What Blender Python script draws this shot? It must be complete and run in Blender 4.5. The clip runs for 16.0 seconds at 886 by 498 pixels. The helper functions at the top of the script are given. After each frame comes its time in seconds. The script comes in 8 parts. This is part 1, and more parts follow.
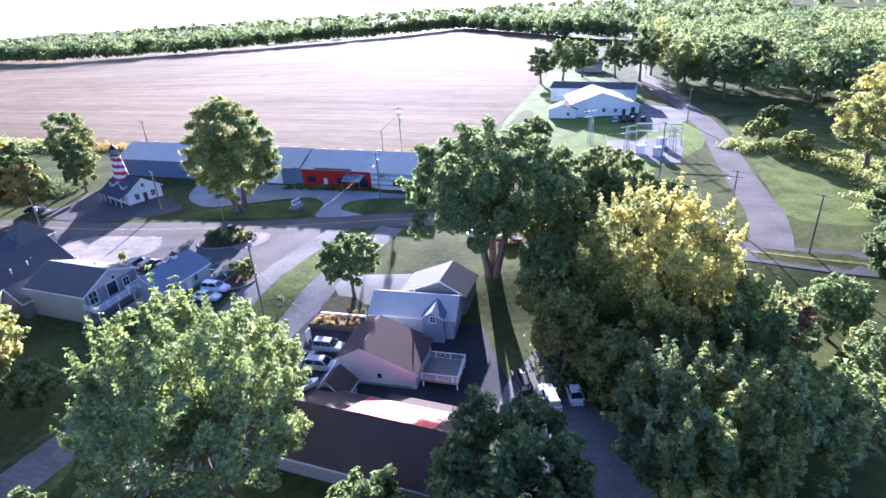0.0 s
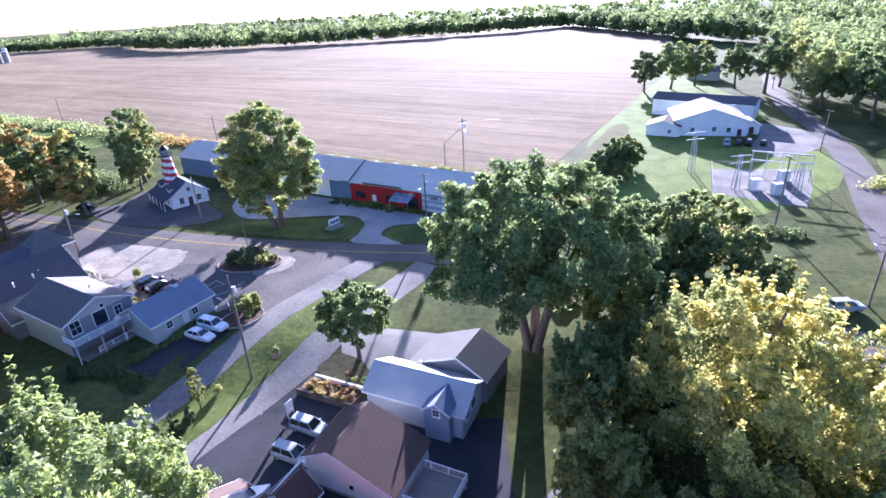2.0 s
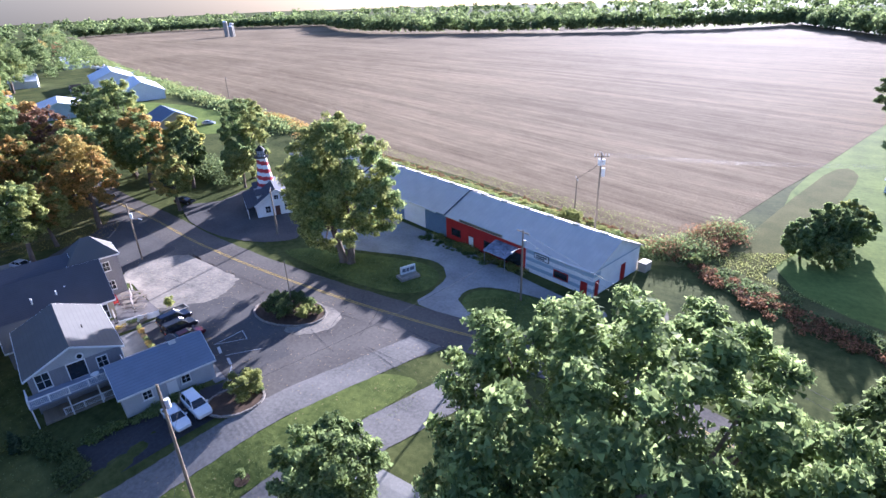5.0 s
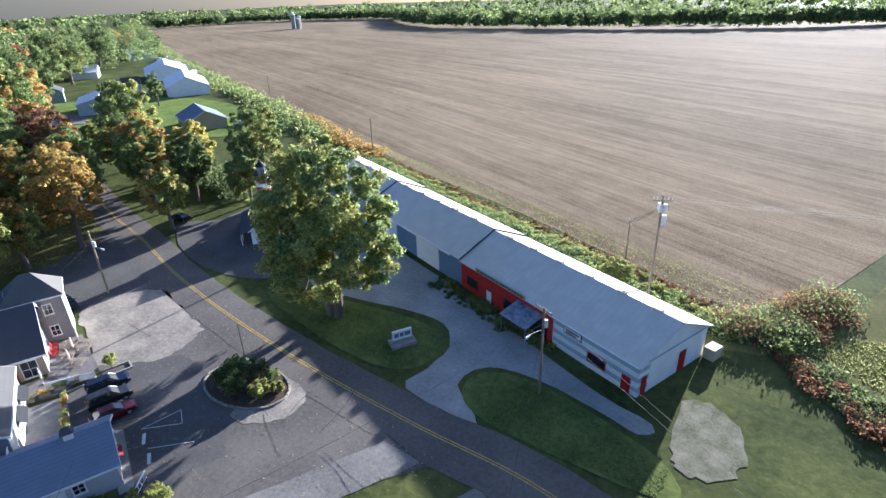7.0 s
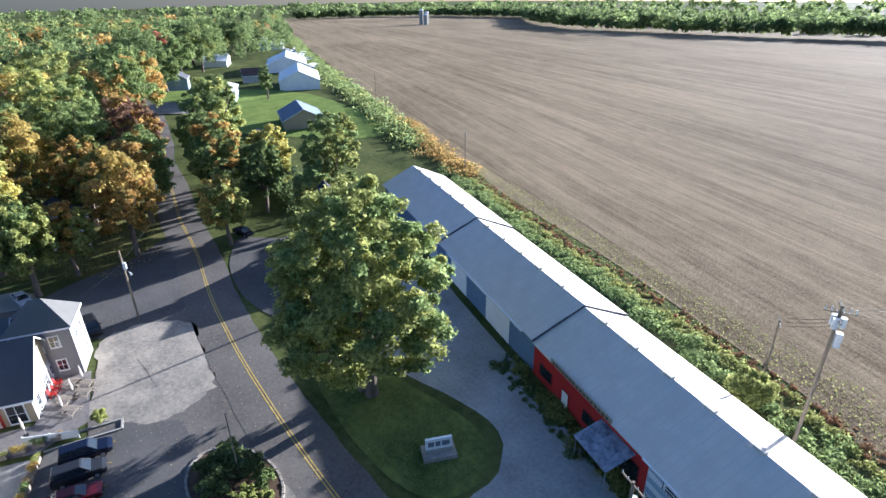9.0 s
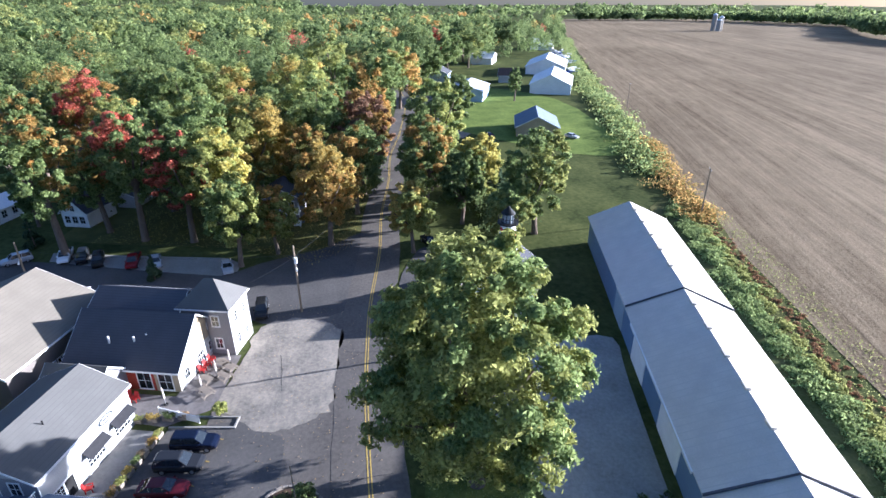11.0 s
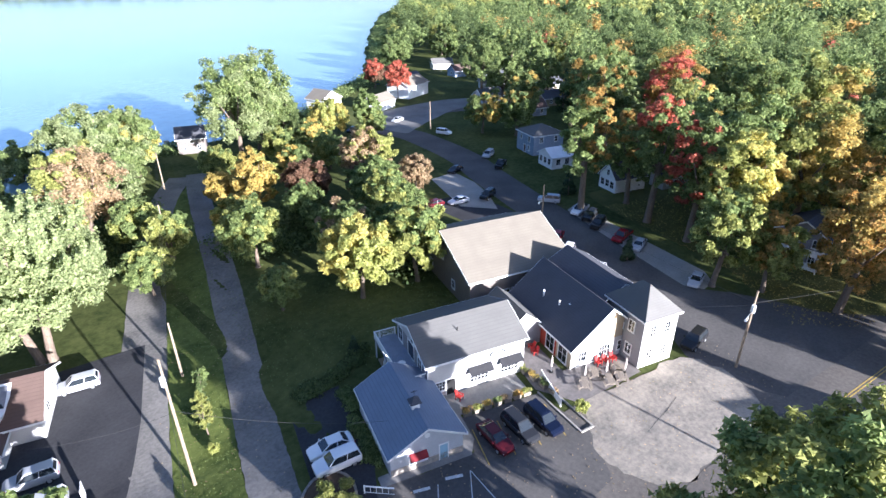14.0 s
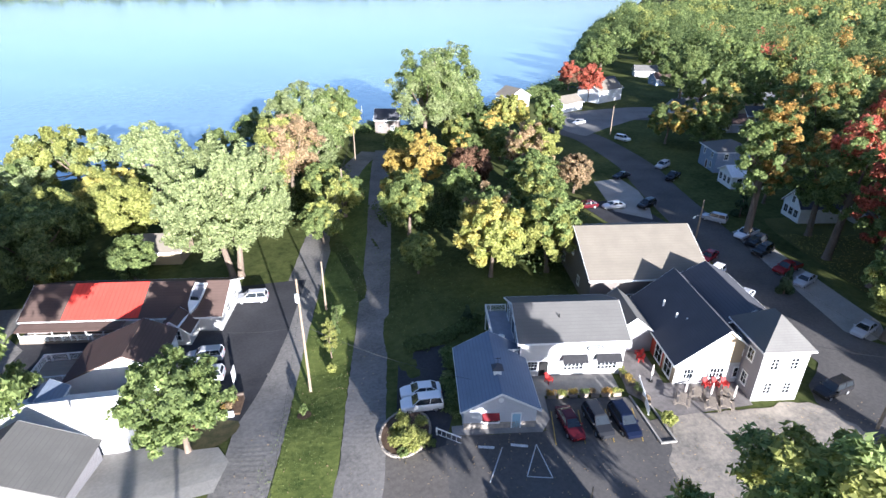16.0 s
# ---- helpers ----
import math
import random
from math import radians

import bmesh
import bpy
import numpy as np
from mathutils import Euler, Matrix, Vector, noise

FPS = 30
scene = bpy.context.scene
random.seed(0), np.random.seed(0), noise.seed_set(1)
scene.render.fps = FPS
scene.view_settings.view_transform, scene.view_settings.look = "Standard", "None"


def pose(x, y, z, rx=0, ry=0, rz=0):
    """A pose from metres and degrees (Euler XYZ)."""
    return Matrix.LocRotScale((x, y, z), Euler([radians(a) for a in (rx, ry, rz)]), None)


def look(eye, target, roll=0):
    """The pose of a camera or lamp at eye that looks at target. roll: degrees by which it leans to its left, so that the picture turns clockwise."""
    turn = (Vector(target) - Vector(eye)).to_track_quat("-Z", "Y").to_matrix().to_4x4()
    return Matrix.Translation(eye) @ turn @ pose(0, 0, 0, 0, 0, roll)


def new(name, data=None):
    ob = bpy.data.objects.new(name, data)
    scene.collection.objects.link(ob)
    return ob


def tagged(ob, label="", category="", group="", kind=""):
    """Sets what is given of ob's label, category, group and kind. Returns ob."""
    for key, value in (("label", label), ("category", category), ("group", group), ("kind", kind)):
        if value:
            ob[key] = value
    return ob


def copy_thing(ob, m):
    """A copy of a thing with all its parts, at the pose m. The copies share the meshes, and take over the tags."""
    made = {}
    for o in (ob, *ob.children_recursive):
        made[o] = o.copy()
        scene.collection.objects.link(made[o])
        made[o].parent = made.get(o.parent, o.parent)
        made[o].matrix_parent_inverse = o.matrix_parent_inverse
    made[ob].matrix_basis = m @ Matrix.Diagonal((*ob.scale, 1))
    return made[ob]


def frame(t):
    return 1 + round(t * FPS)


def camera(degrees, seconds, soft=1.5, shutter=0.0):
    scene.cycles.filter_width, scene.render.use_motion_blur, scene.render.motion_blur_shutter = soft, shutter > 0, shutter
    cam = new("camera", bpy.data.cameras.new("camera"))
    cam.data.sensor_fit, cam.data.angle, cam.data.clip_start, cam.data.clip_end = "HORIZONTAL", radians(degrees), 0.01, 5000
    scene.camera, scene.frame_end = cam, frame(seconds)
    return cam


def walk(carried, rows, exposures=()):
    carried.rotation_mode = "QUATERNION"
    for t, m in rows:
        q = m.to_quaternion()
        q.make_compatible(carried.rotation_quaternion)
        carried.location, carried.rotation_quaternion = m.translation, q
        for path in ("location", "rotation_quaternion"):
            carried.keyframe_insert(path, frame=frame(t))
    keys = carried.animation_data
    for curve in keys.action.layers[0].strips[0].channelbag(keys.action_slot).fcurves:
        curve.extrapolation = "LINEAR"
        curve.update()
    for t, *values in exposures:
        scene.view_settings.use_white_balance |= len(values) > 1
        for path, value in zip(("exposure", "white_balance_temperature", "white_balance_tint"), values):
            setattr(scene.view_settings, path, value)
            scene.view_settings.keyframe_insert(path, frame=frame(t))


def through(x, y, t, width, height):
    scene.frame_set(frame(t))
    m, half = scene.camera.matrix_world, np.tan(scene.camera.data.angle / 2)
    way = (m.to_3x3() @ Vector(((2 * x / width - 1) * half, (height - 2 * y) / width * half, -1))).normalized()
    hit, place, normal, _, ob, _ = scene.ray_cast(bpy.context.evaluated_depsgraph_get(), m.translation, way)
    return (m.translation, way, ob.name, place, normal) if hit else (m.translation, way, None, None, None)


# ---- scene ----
cam = camera(78.0, 16.0)
PATH = [
    (0, (-0.422, 6.238, 43.491), (-0.453, 8.046, 42.637), -3.5),
    (0.5, (2.079, 11.125, 43.389), (1.964, 12.93, 42.536), -3.4),
    (1, (4.165, 16.121, 43.312), (3.961, 17.919, 42.46), -3.3),
    (1.5, (5.888, 21.106, 43.304), (5.595, 22.892, 42.453), -3.2),
    (2, (7.434, 26.28, 43.242), (7.067, 28.053, 42.392), -3.1),
    (2.5, (8.763, 31.458, 43.232), (8.31, 33.211, 42.382), -2.9),
    (3, (9.547, 36.768, 43.227), (8.999, 38.493, 42.376), -2.7),
    (3.5, (10.351, 42.348, 43.282), (9.707, 44.038, 42.429), -2.6),
    (4, (10.795, 47.791, 43.302), (10.052, 49.439, 42.446), -2.4),
    (4.2, (10.768, 49.949, 43.302), (9.988, 51.58, 42.446), -2.3),
    (6.3, (6.728, 72.869, 42.687), (5.673, 74.328, 41.815), -1.6),
    (6.5, (6.33, 75.058, 42.682), (5.26, 76.506, 41.811), -1.6),
    (7, (5.026, 80.468, 42.703), (3.942, 81.903, 41.829), -1.8),
    (7.5, (3.228, 85.599, 42.733), (2.148, 87.035, 41.856), -2.0),
    (8, (1.036, 90.144, 42.801), (-0.046, 91.579, 41.924), -1.9),
    (8.5, (-1.368, 94.443, 42.731), (-2.555, 95.795, 41.859), -1.5),
    (9, (-4.266, 98.605, 42.736), (-5.63, 99.779, 41.862), -0.7),
    (9.2, (-5.393, 100.168, 42.776), (-6.839, 101.237, 41.902), -0.3),
    (11.3, (-12.536, 114.008, 42.974), (-14.321, 114.258, 42.108), -0.4),
    (11.5, (-13.119, 114.621, 42.967), (-14.918, 114.727, 42.1), -0.4),
    (12, (-14.695, 115.17, 42.702), (-16.487, 115.0, 41.831), 0.3),
    (12.5, (-16.546, 116.073, 42.562), (-18.285, 115.627, 41.68), 0.6),
    (13, (-18.348, 117.307, 42.362), (-19.981, 116.574, 41.47), 0.6),
    (13.5, (-19.81, 119.211, 42.546), (-21.265, 118.177, 41.644), 0.2),
    (14, (-20.879, 121.499, 42.906), (-22.132, 120.226, 42.005), -0.4),
    (14.5, (-21.705, 123.008, 42.761), (-22.79, 121.589, 41.862), -0.2),
    (15, (-22.48, 125.087, 42.469), (-23.349, 123.523, 41.574), 0.1),
    (15.5, (-23.286, 127.523, 42.321), (-24.045, 125.9, 41.432), 0.2),
    (16, (-23.956, 130.215, 42.386), (-24.669, 128.571, 41.497), 0.2),
]
walk(cam, [(t, look(eye, target, roll)) for t, eye, target, roll in PATH],
     exposures=[(0, 2.8, 4950, 34), (4, 2.55, 4980, 32), (7, 2.15, 5200, 17), (9, 2.1, 5150, 15), (12, 2.2, 5050, 20), (14, 2.42, 5350, 19), (16, 2.25, 5450, 17)])

# ---- world and sun ----
SUN_UP, SUN_AZ = 12.5, -1.0          # degrees above the horizon; degrees from +y towards +x
world = bpy.data.worlds.new("world")
scene.world = world
world.use_nodes = True
wn = world.node_tree
sky = wn.nodes.new("ShaderNodeTexSky")
sky.sky_type, sky.sun_disc = "NISHITA", False
sky.sun_elevation, sky.sun_rotation = radians(SUN_UP), radians(SUN_AZ)
sky.air_density, sky.dust_density, sky.ozone_density = 0.8, 1.6, 2.0
wn.links.new(sky.outputs[0], wn.nodes["Background"].inputs[0])
wn.nodes["Background"].inputs[1].default_value = 0.06
sun = new("sun", bpy.data.lights.new("sun", "SUN"))
sun.data.energy, sun.data.angle, sun.data.color = 4.9, radians(0.6), (1.0, 0.91, 0.76)
sd = Vector((math.sin(radians(SUN_AZ)) * math.cos(radians(SUN_UP)), math.cos(radians(SUN_AZ)) * math.cos(radians(SUN_UP)), math.sin(radians(SUN_UP))))
sun.matrix_world = look(sd * 400, (0, 0, 0))

# ---- materials ----
MATS = {}


def surf(name, col, rough=0.8, var=0.2, scale=0.6, fine=9.0, bump=0.15, metal=0.0, stretch=(1, 1, 1), turn=0.0, rand=0.0, dark=None, spec=0.14, bdist=0.03):
    """A surface with stains (scale) and grain (fine), a relief and, if asked, a shade of its own for each object."""
    if name in MATS:
        return MATS[name]
    m = MATS[name] = bpy.data.materials.new(name)
    m.use_nodes = True
    n, l = m.node_tree.nodes, m.node_tree.links
    b = n["Principled BSDF"]
    b.inputs["Roughness"].default_value, b.inputs["Metallic"].default_value = rough, metal
    b.inputs["Specular IOR Level"].default_value = spec
    tc, mp = n.new("ShaderNodeTexCoord"), n.new("ShaderNodeMapping")
    mp.inputs["Scale"].default_value, mp.inputs["Rotation"].default_value = stretch, (0, 0, radians(turn))
    l.new(tc.outputs["Object"], mp.inputs["Vector"])
    big, small = n.new("ShaderNodeTexNoise"), n.new("ShaderNodeTexNoise")
    big.inputs["Scale"].default_value, big.inputs["Detail"].default_value = scale, 5
    small.inputs["Scale"].default_value, small.inputs["Detail"].default_value = fine, 8
    small.inputs["Roughness"].default_value = 0.68
    l.new(mp.outputs[0], big.inputs["Vector"])
    l.new(mp.outputs[0], small.inputs["Vector"])
    add = n.new("ShaderNodeMath")
    add.operation = "ADD"
    l.new(big.outputs["Fac"], add.inputs[0])
    l.new(small.outputs["Fac"], add.inputs[1])
    ramp = n.new("ShaderNodeValToRGB")
    lo = dark or tuple(c * (1 - var) for c in col)
    hi = tuple(min(1, c * (1 + var)) for c in col) if dark is None else col
    ramp.color_ramp.elements[0].position, ramp.color_ramp.elements[1].position = 0.36, 0.64
    ramp.color_ramp.elements[0].color, ramp.color_ramp.elements[1].color = (*lo, 1), (*hi, 1)
    half = n.new("ShaderNodeMath")
    half.operation, half.inputs[1].default_value = "MULTIPLY", 0.5
    l.new(add.outputs[0], half.inputs[0])
    l.new(half.outputs[0], ramp.inputs[0])
    out = ramp.outputs[0]
    if rand:
        oi, hs, rg = n.new("ShaderNodeObjectInfo"), n.new("ShaderNodeHueSaturation"), n.new("ShaderNodeMapRange")
        rg.inputs[3].default_value, rg.inputs[4].default_value = 1 - rand, 1 + rand
        l.new(oi.outputs["Random"], rg.inputs[0])
        l.new(rg.outputs[0], hs.inputs["Value"])
        l.new(out, hs.inputs["Color"])
        out = hs.outputs[0]
    l.new(out, b.inputs["Base Color"])
    if bump:
        bp = n.new("ShaderNodeBump")
        bp.inputs["Strength"].default_value, bp.inputs["Distance"].default_value = bump, bdist
        l.new(half.outputs[0], bp.inputs["Height"])
        l.new(bp.outputs[0], b.inputs["Normal"])
    return m


def leafy(name, a, b_, through=0.46, rand=0.14, rich=0.95):
    """Leaves: each leaf takes a shade between two colours; light comes through."""
    if name in MATS:
        return MATS[name]
    m = MATS[name] = bpy.data.materials.new(name)
    m.use_nodes = True
    n, l = m.node_tree.nodes, m.node_tree.links
    b = n["Principled BSDF"]
    b.inputs["Roughness"].default_value, b.inputs["Specular IOR Level"].default_value = 0.75, 0.06
    g, oi, tc, nz = n.new("ShaderNodeNewGeometry"), n.new("ShaderNodeObjectInfo"), n.new("ShaderNodeTexCoord"), n.new("ShaderNodeTexNoise")
    nz.inputs["Scale"].default_value, nz.inputs["Detail"].default_value = 0.45, 3
    l.new(g.outputs["Position"], nz.inputs["Vector"])
    ramp = n.new("ShaderNodeValToRGB")
    a, b_ = tuple(0.72 * (p * 0.9 + q * 0.1) for p, q in zip(a, b_)), tuple(1.05 * (p * 0.05 + q * 0.95) for p, q in zip(a, b_))
    ramp.color_ramp.elements[0].color, ramp.color_ramp.elements[1].color = (*a, 1), (*b_, 1)
    ramp.color_ramp.elements[0].position, ramp.color_ramp.elements[1].position = 0.26, 0.74
    w = n.new("ShaderNodeMath")
    w.operation, w.inputs[1].default_value = "MULTIPLY_ADD", 0.6
    sh = n.new("ShaderNodeMath")
    sh.operation, sh.inputs[1].default_value = "MULTIPLY", 0.4
    l.new(nz.outputs["Fac"], sh.inputs[0])
    l.new(g.outputs["Random Per Island"], w.inputs[0])
    l.new(sh.outputs[0], w.inputs[2])
    l.new(w.outputs[0], ramp.inputs[0])
    hs, rg = n.new("ShaderNodeHueSaturation"), n.new("ShaderNodeMapRange")
    rg.inputs[3].default_value, rg.inputs[4].default_value = 1 - rand, 1 + rand
    l.new(oi.outputs["Random"], rg.inputs[0])
    l.new(rg.outputs[0], hs.inputs["Value"])
    hs.inputs["Saturation"].default_value = 0.92
    l.new(ramp.outputs[0], hs.inputs["Color"])
    l.new(hs.outputs[0], b.inputs["Base Color"])
    tr, mx, glow = n.new("ShaderNodeBsdfTranslucent"), n.new("ShaderNodeMixShader"), n.new("ShaderNodeHueSaturation")
    glow.inputs["Value"].default_value, glow.inputs["Saturation"].default_value = 1.65, rich
    l.new(hs.outputs[0], glow.inputs["Color"])
    l.new(glow.outputs[0], tr.inputs["Color"])
    mx.inputs[0].default_value = through
    l.new(b.outputs[0], mx.inputs[1])
    l.new(tr.outputs[0], mx.inputs[2])
    l.new(mx.outputs[0], n["Material Output"].inputs["Surface"])
    return m


def banded(name, col, line, step, axis="Z", rough=0.7, depth=0.4, rand=0.0):
    """Siding, shingle courses or metal ribs: a relief that repeats along one axis, with grain over it."""
    if name in MATS:
        return MATS[name]
    m = surf(name, col, rough, 0.1, 0.5, 6.0, 0.0, rand=rand)
    n, l = m.node_tree.nodes, m.node_tree.links
    tc, wv, bp = n.new("ShaderNodeTexCoord"), n.new("ShaderNodeTexWave"), n.new("ShaderNodeBump")
    wv.wave_type, wv.bands_direction, wv.wave_profile = "BANDS", axis, "SAW"
    wv.inputs["Scale"].default_value = math.pi / 10 / step
    l.new(tc.outputs["Object"], wv.inputs["Vector"])
    bp.inputs["Strength"].default_value, bp.inputs["Distance"].default_value = depth, 0.03
    l.new(wv.outputs["Fac"], bp.inputs["Height"])
    b = n["Principled BSDF"]
    l.new(bp.outputs[0], b.inputs["Normal"])
    old = b.inputs["Base Color"].links[0].from_socket
    mix, th = n.new("ShaderNodeMix"), n.new("ShaderNodeMath")
    th.operation, th.inputs[1].default_value = "LESS_THAN", 0.14
    l.new(wv.outputs["Fac"], th.inputs[0])
    mix.data_type = "RGBA"
    l.new(th.outputs[0], mix.inputs["Factor"])
    l.new(old, mix.inputs["A"])
    mix.inputs["B"].default_value = (*line, 1)
    l.new(mix.outputs["Result"], b.inputs["Base Color"])
    return m


def glass(name="window_glass", col=(0.02, 0.025, 0.03)):
    return surf(name, col, 0.06, 0.2, 0.3, 2, 0.0, spec=0.8)


GRASS = surf("grass", (0.115, 0.125, 0.042), 0.9, 0.3, 0.09, 0.9, 0.9, dark=(0.032, 0.045, 0.015), spec=0.02, bdist=0.15)
LAWN = surf("lawn", (0.165, 0.19, 0.052), 0.9, 0.3, 0.2, 1.3, 0.9, dark=(0.055, 0.078, 0.022), spec=0.02, bdist=0.12)
ROUGH = surf("rough_grass", (0.16, 0.15, 0.06), 0.95, 0.3, 0.15, 3.0, 0.8, dark=(0.07, 0.08, 0.025), spec=0.02, bdist=0.2)
ASPHALT = surf("asphalt", (0.17, 0.153, 0.134), 0.85, 0.2, 0.12, 2.2, 0.4, dark=(0.088, 0.08, 0.073), spec=0.04)
OLDTAR = surf("old_asphalt", (0.26, 0.243, 0.22), 0.9, 0.2, 0.16, 2.4, 0.4, dark=(0.115, 0.11, 0.102), spec=0.04)
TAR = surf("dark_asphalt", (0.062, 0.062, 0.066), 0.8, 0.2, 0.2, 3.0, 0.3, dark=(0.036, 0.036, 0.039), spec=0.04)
# Darker asphalt copy; part of its dark tone is shade put into the colour.
MIDTAR = surf("worn_shaded_asphalt", (0.135, 0.126, 0.117), 0.85, 0.2, 0.14, 2.4, 0.3, dark=(0.075, 0.072, 0.069), spec=0.04)
GRAVEL = surf("gravel", (0.37, 0.325, 0.262), 0.95, 0.2, 0.28, 2.0, 0.8, dark=(0.15, 0.14, 0.125), spec=0.04)
CONCRETE = surf("concrete", (0.37, 0.35, 0.315), 0.9, 0.15, 0.25, 3.0, 0.3, dark=(0.25, 0.238, 0.215), spec=0.04)
YELLOW = surf("yellow_paint", (0.46, 0.33, 0.09), 0.7, 0.35, 2.0, 12, 0.1)
WHITELINE = surf("white_line_paint", (0.62, 0.62, 0.6), 0.7, 0.2, 2.0, 12, 0.1)
TRIM = surf("white_trim_paint", (0.74, 0.74, 0.72), 0.6, 0.06, 1.0, 10, 0.05)
WOODPOLE = surf("weathered_pole_wood", (0.23, 0.185, 0.135), 0.9, 0.25, 1.0, 12, 0.4, stretch=(1, 1, 0.1))
BARK = surf("bark", (0.16, 0.125, 0.095), 0.95, 0.35, 1.0, 8, 0.8, stretch=(1, 1, 0.25))
STEEL = surf("galvanised_steel", (0.45, 0.46, 0.47), 0.45, 0.1, 2, 12, 0.05, metal=0.7)
BLACK = surf("black_plastic", (0.02, 0.02, 0.02), 0.5, 0.2, 2, 12, 0.05)
WIRE = surf("cable_black", (0.05, 0.05, 0.05), 0.6, 0.1, 2, 5, 0)
SHINGLE_GREY = banded("grey_shingles", (0.125, 0.122, 0.115), (0.112, 0.109, 0.104), 0.2, "Z", 0.9, 0.18)
SHINGLE_BLUE = banded("slate_blue_shingles", (0.175, 0.21, 0.27), (0.145, 0.172, 0.225), 0.2, "Z", 0.9, 0.18)
SHINGLE_DARK = banded("charcoal_shingles", (0.085, 0.087, 0.098), (0.065, 0.066, 0.075), 0.2, "Z", 0.9, 0.18)
SHINGLE_PALE = banded("pale_worn_shingles", (0.50, 0.495, 0.48), (0.46, 0.455, 0.44), 0.2, "Z", 0.9, 0.18)
SHINGLE_TAN = banded("tan_shingles", (0.185, 0.165, 0.132), (0.165, 0.147, 0.119), 0.2, "Z", 0.9, 0.18)
SHINGLE_BROWN = banded("brown_shingles", (0.105, 0.072, 0.06), (0.085, 0.06, 0.05), 0.2, "Z", 0.9, 0.18)
METAL_ROOF = banded("pale_grey_metal_roof", (0.60, 0.555, 0.485), (0.57, 0.53, 0.465), 0.9, "X", 0.8, 0.12)
METAL_RED = banded("red_metal_roof", (0.62, 0.065, 0.045), (0.50, 0.05, 0.036), 0.6, "X", 0.6, 0.35)
METAL_WHITE = banded("white_metal_roof", (0.74, 0.75, 0.76), (0.66, 0.67, 0.69), 0.8, "X", 0.5, 0.35)
SIDING_WHITE = banded("white_siding", (0.47, 0.465, 0.45), (0.39, 0.39, 0.375), 0.16)
# Same white siding, lifted in colour to brighten walls left in shade.
SIDING_LIFTED = banded("lifted_white_siding", (0.76, 0.76, 0.74), (0.62, 0.62, 0.60), 0.16)
SIDING_PALE = banded("pale_grey_siding", (0.46, 0.47, 0.49), (0.36, 0.37, 0.39), 0.16)
SIDING_GREY = banded("grey_siding", (0.25, 0.245, 0.255), (0.16, 0.155, 0.16), 0.16)
SIDING_TAN = banded("tan_siding", (0.38, 0.31, 0.21), (0.30, 0.25, 0.18), 0.16)
SIDING_BLUE = banded("blue_grey_siding", (0.26, 0.31, 0.38), (0.15, 0.18, 0.22), 0.16)
SIDING_BROWN = banded("brown_siding", (0.17, 0.15, 0.135), (0.10, 0.09, 0.08), 0.16)
PANEL_RED = banded("red_metal_wall", (0.42, 0.035, 0.03), (0.25, 0.02, 0.02), 0.3, "X")
PANEL_BLUE = banded("blue_metal_wall", (0.16, 0.24, 0.36), (0.09, 0.14, 0.22), 0.3, "X")
PANEL_WHITE = banded("white_metal_wall", (0.74, 0.75, 0.75), (0.52, 0.53, 0.54), 0.3, "X")
PANEL_GREYBLUE = banded("grey_blue_metal_wall", (0.36, 0.45, 0.52), (0.22, 0.28, 0.33), 0.3, "X")
RED_PAINT = surf("red_paint", (0.30, 0.025, 0.022), 0.5, 0.1, 1, 8, 0.05)
BLACK_CLOTH = surf("black_awning_cloth", (0.03, 0.03, 0.033), 0.8, 0.2, 2, 10, 0.1)
STONE = surf("stone_veneer", (0.38, 0.33, 0.27), 0.9, 0.3, 2.0, 4.0, 0.6, dark=(0.22, 0.20, 0.18))
MULCH = surf("bark_mulch", (0.09, 0.06, 0.04), 0.95, 0.3, 1.5, 9, 0.8)
WOOD = surf("weathered_deck_wood", (0.24, 0.205, 0.165), 0.8, 0.2, 1, 10, 0.3, stretch=(0.2, 2, 1))
GLASS = glass()
LEAF = {
    "green": leafy("leaves_green", (0.102, 0.155, 0.046), (0.235, 0.288, 0.088)),
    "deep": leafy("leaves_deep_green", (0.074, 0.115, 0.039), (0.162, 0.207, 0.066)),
    "olive": leafy("leaves_yellow_green", (0.19, 0.225, 0.050), (0.36, 0.365, 0.095)),
    "yellow": leafy("leaves_yellow", (0.34, 0.32, 0.07), (0.56, 0.49, 0.12), 0.46, 0.14, 1.0),
    "gold": leafy("leaves_gold", (0.32, 0.265, 0.06), (0.54, 0.39, 0.08)),
    "orange": leafy("leaves_orange", (0.20, 0.19, 0.042), (0.50, 0.28, 0.058)),
    "red": leafy("leaves_red", (0.20, 0.085, 0.040), (0.54, 0.115, 0.060)),
    "rust": leafy("leaves_rust_brown", (0.125, 0.080, 0.045), (0.25, 0.135, 0.078)),
    "brush": leafy("leaves_orange_brown", (0.10, 0.085, 0.035), (0.30, 0.135, 0.055), 0.3),
    "pink": leafy("leaves_dusty_pink", (0.25, 0.20, 0.095), (0.42, 0.29, 0.16)),
    "silver": leafy("leaves_silver_green", (0.17, 0.215, 0.085), (0.30, 0.34, 0.15), 0.4, 0.14, 1.4),
    "spruce": leafy("spruce_needles", (0.030, 0.056, 0.028), (0.067, 0.098, 0.046), 0.1),
}

# ---- mesh helpers ----


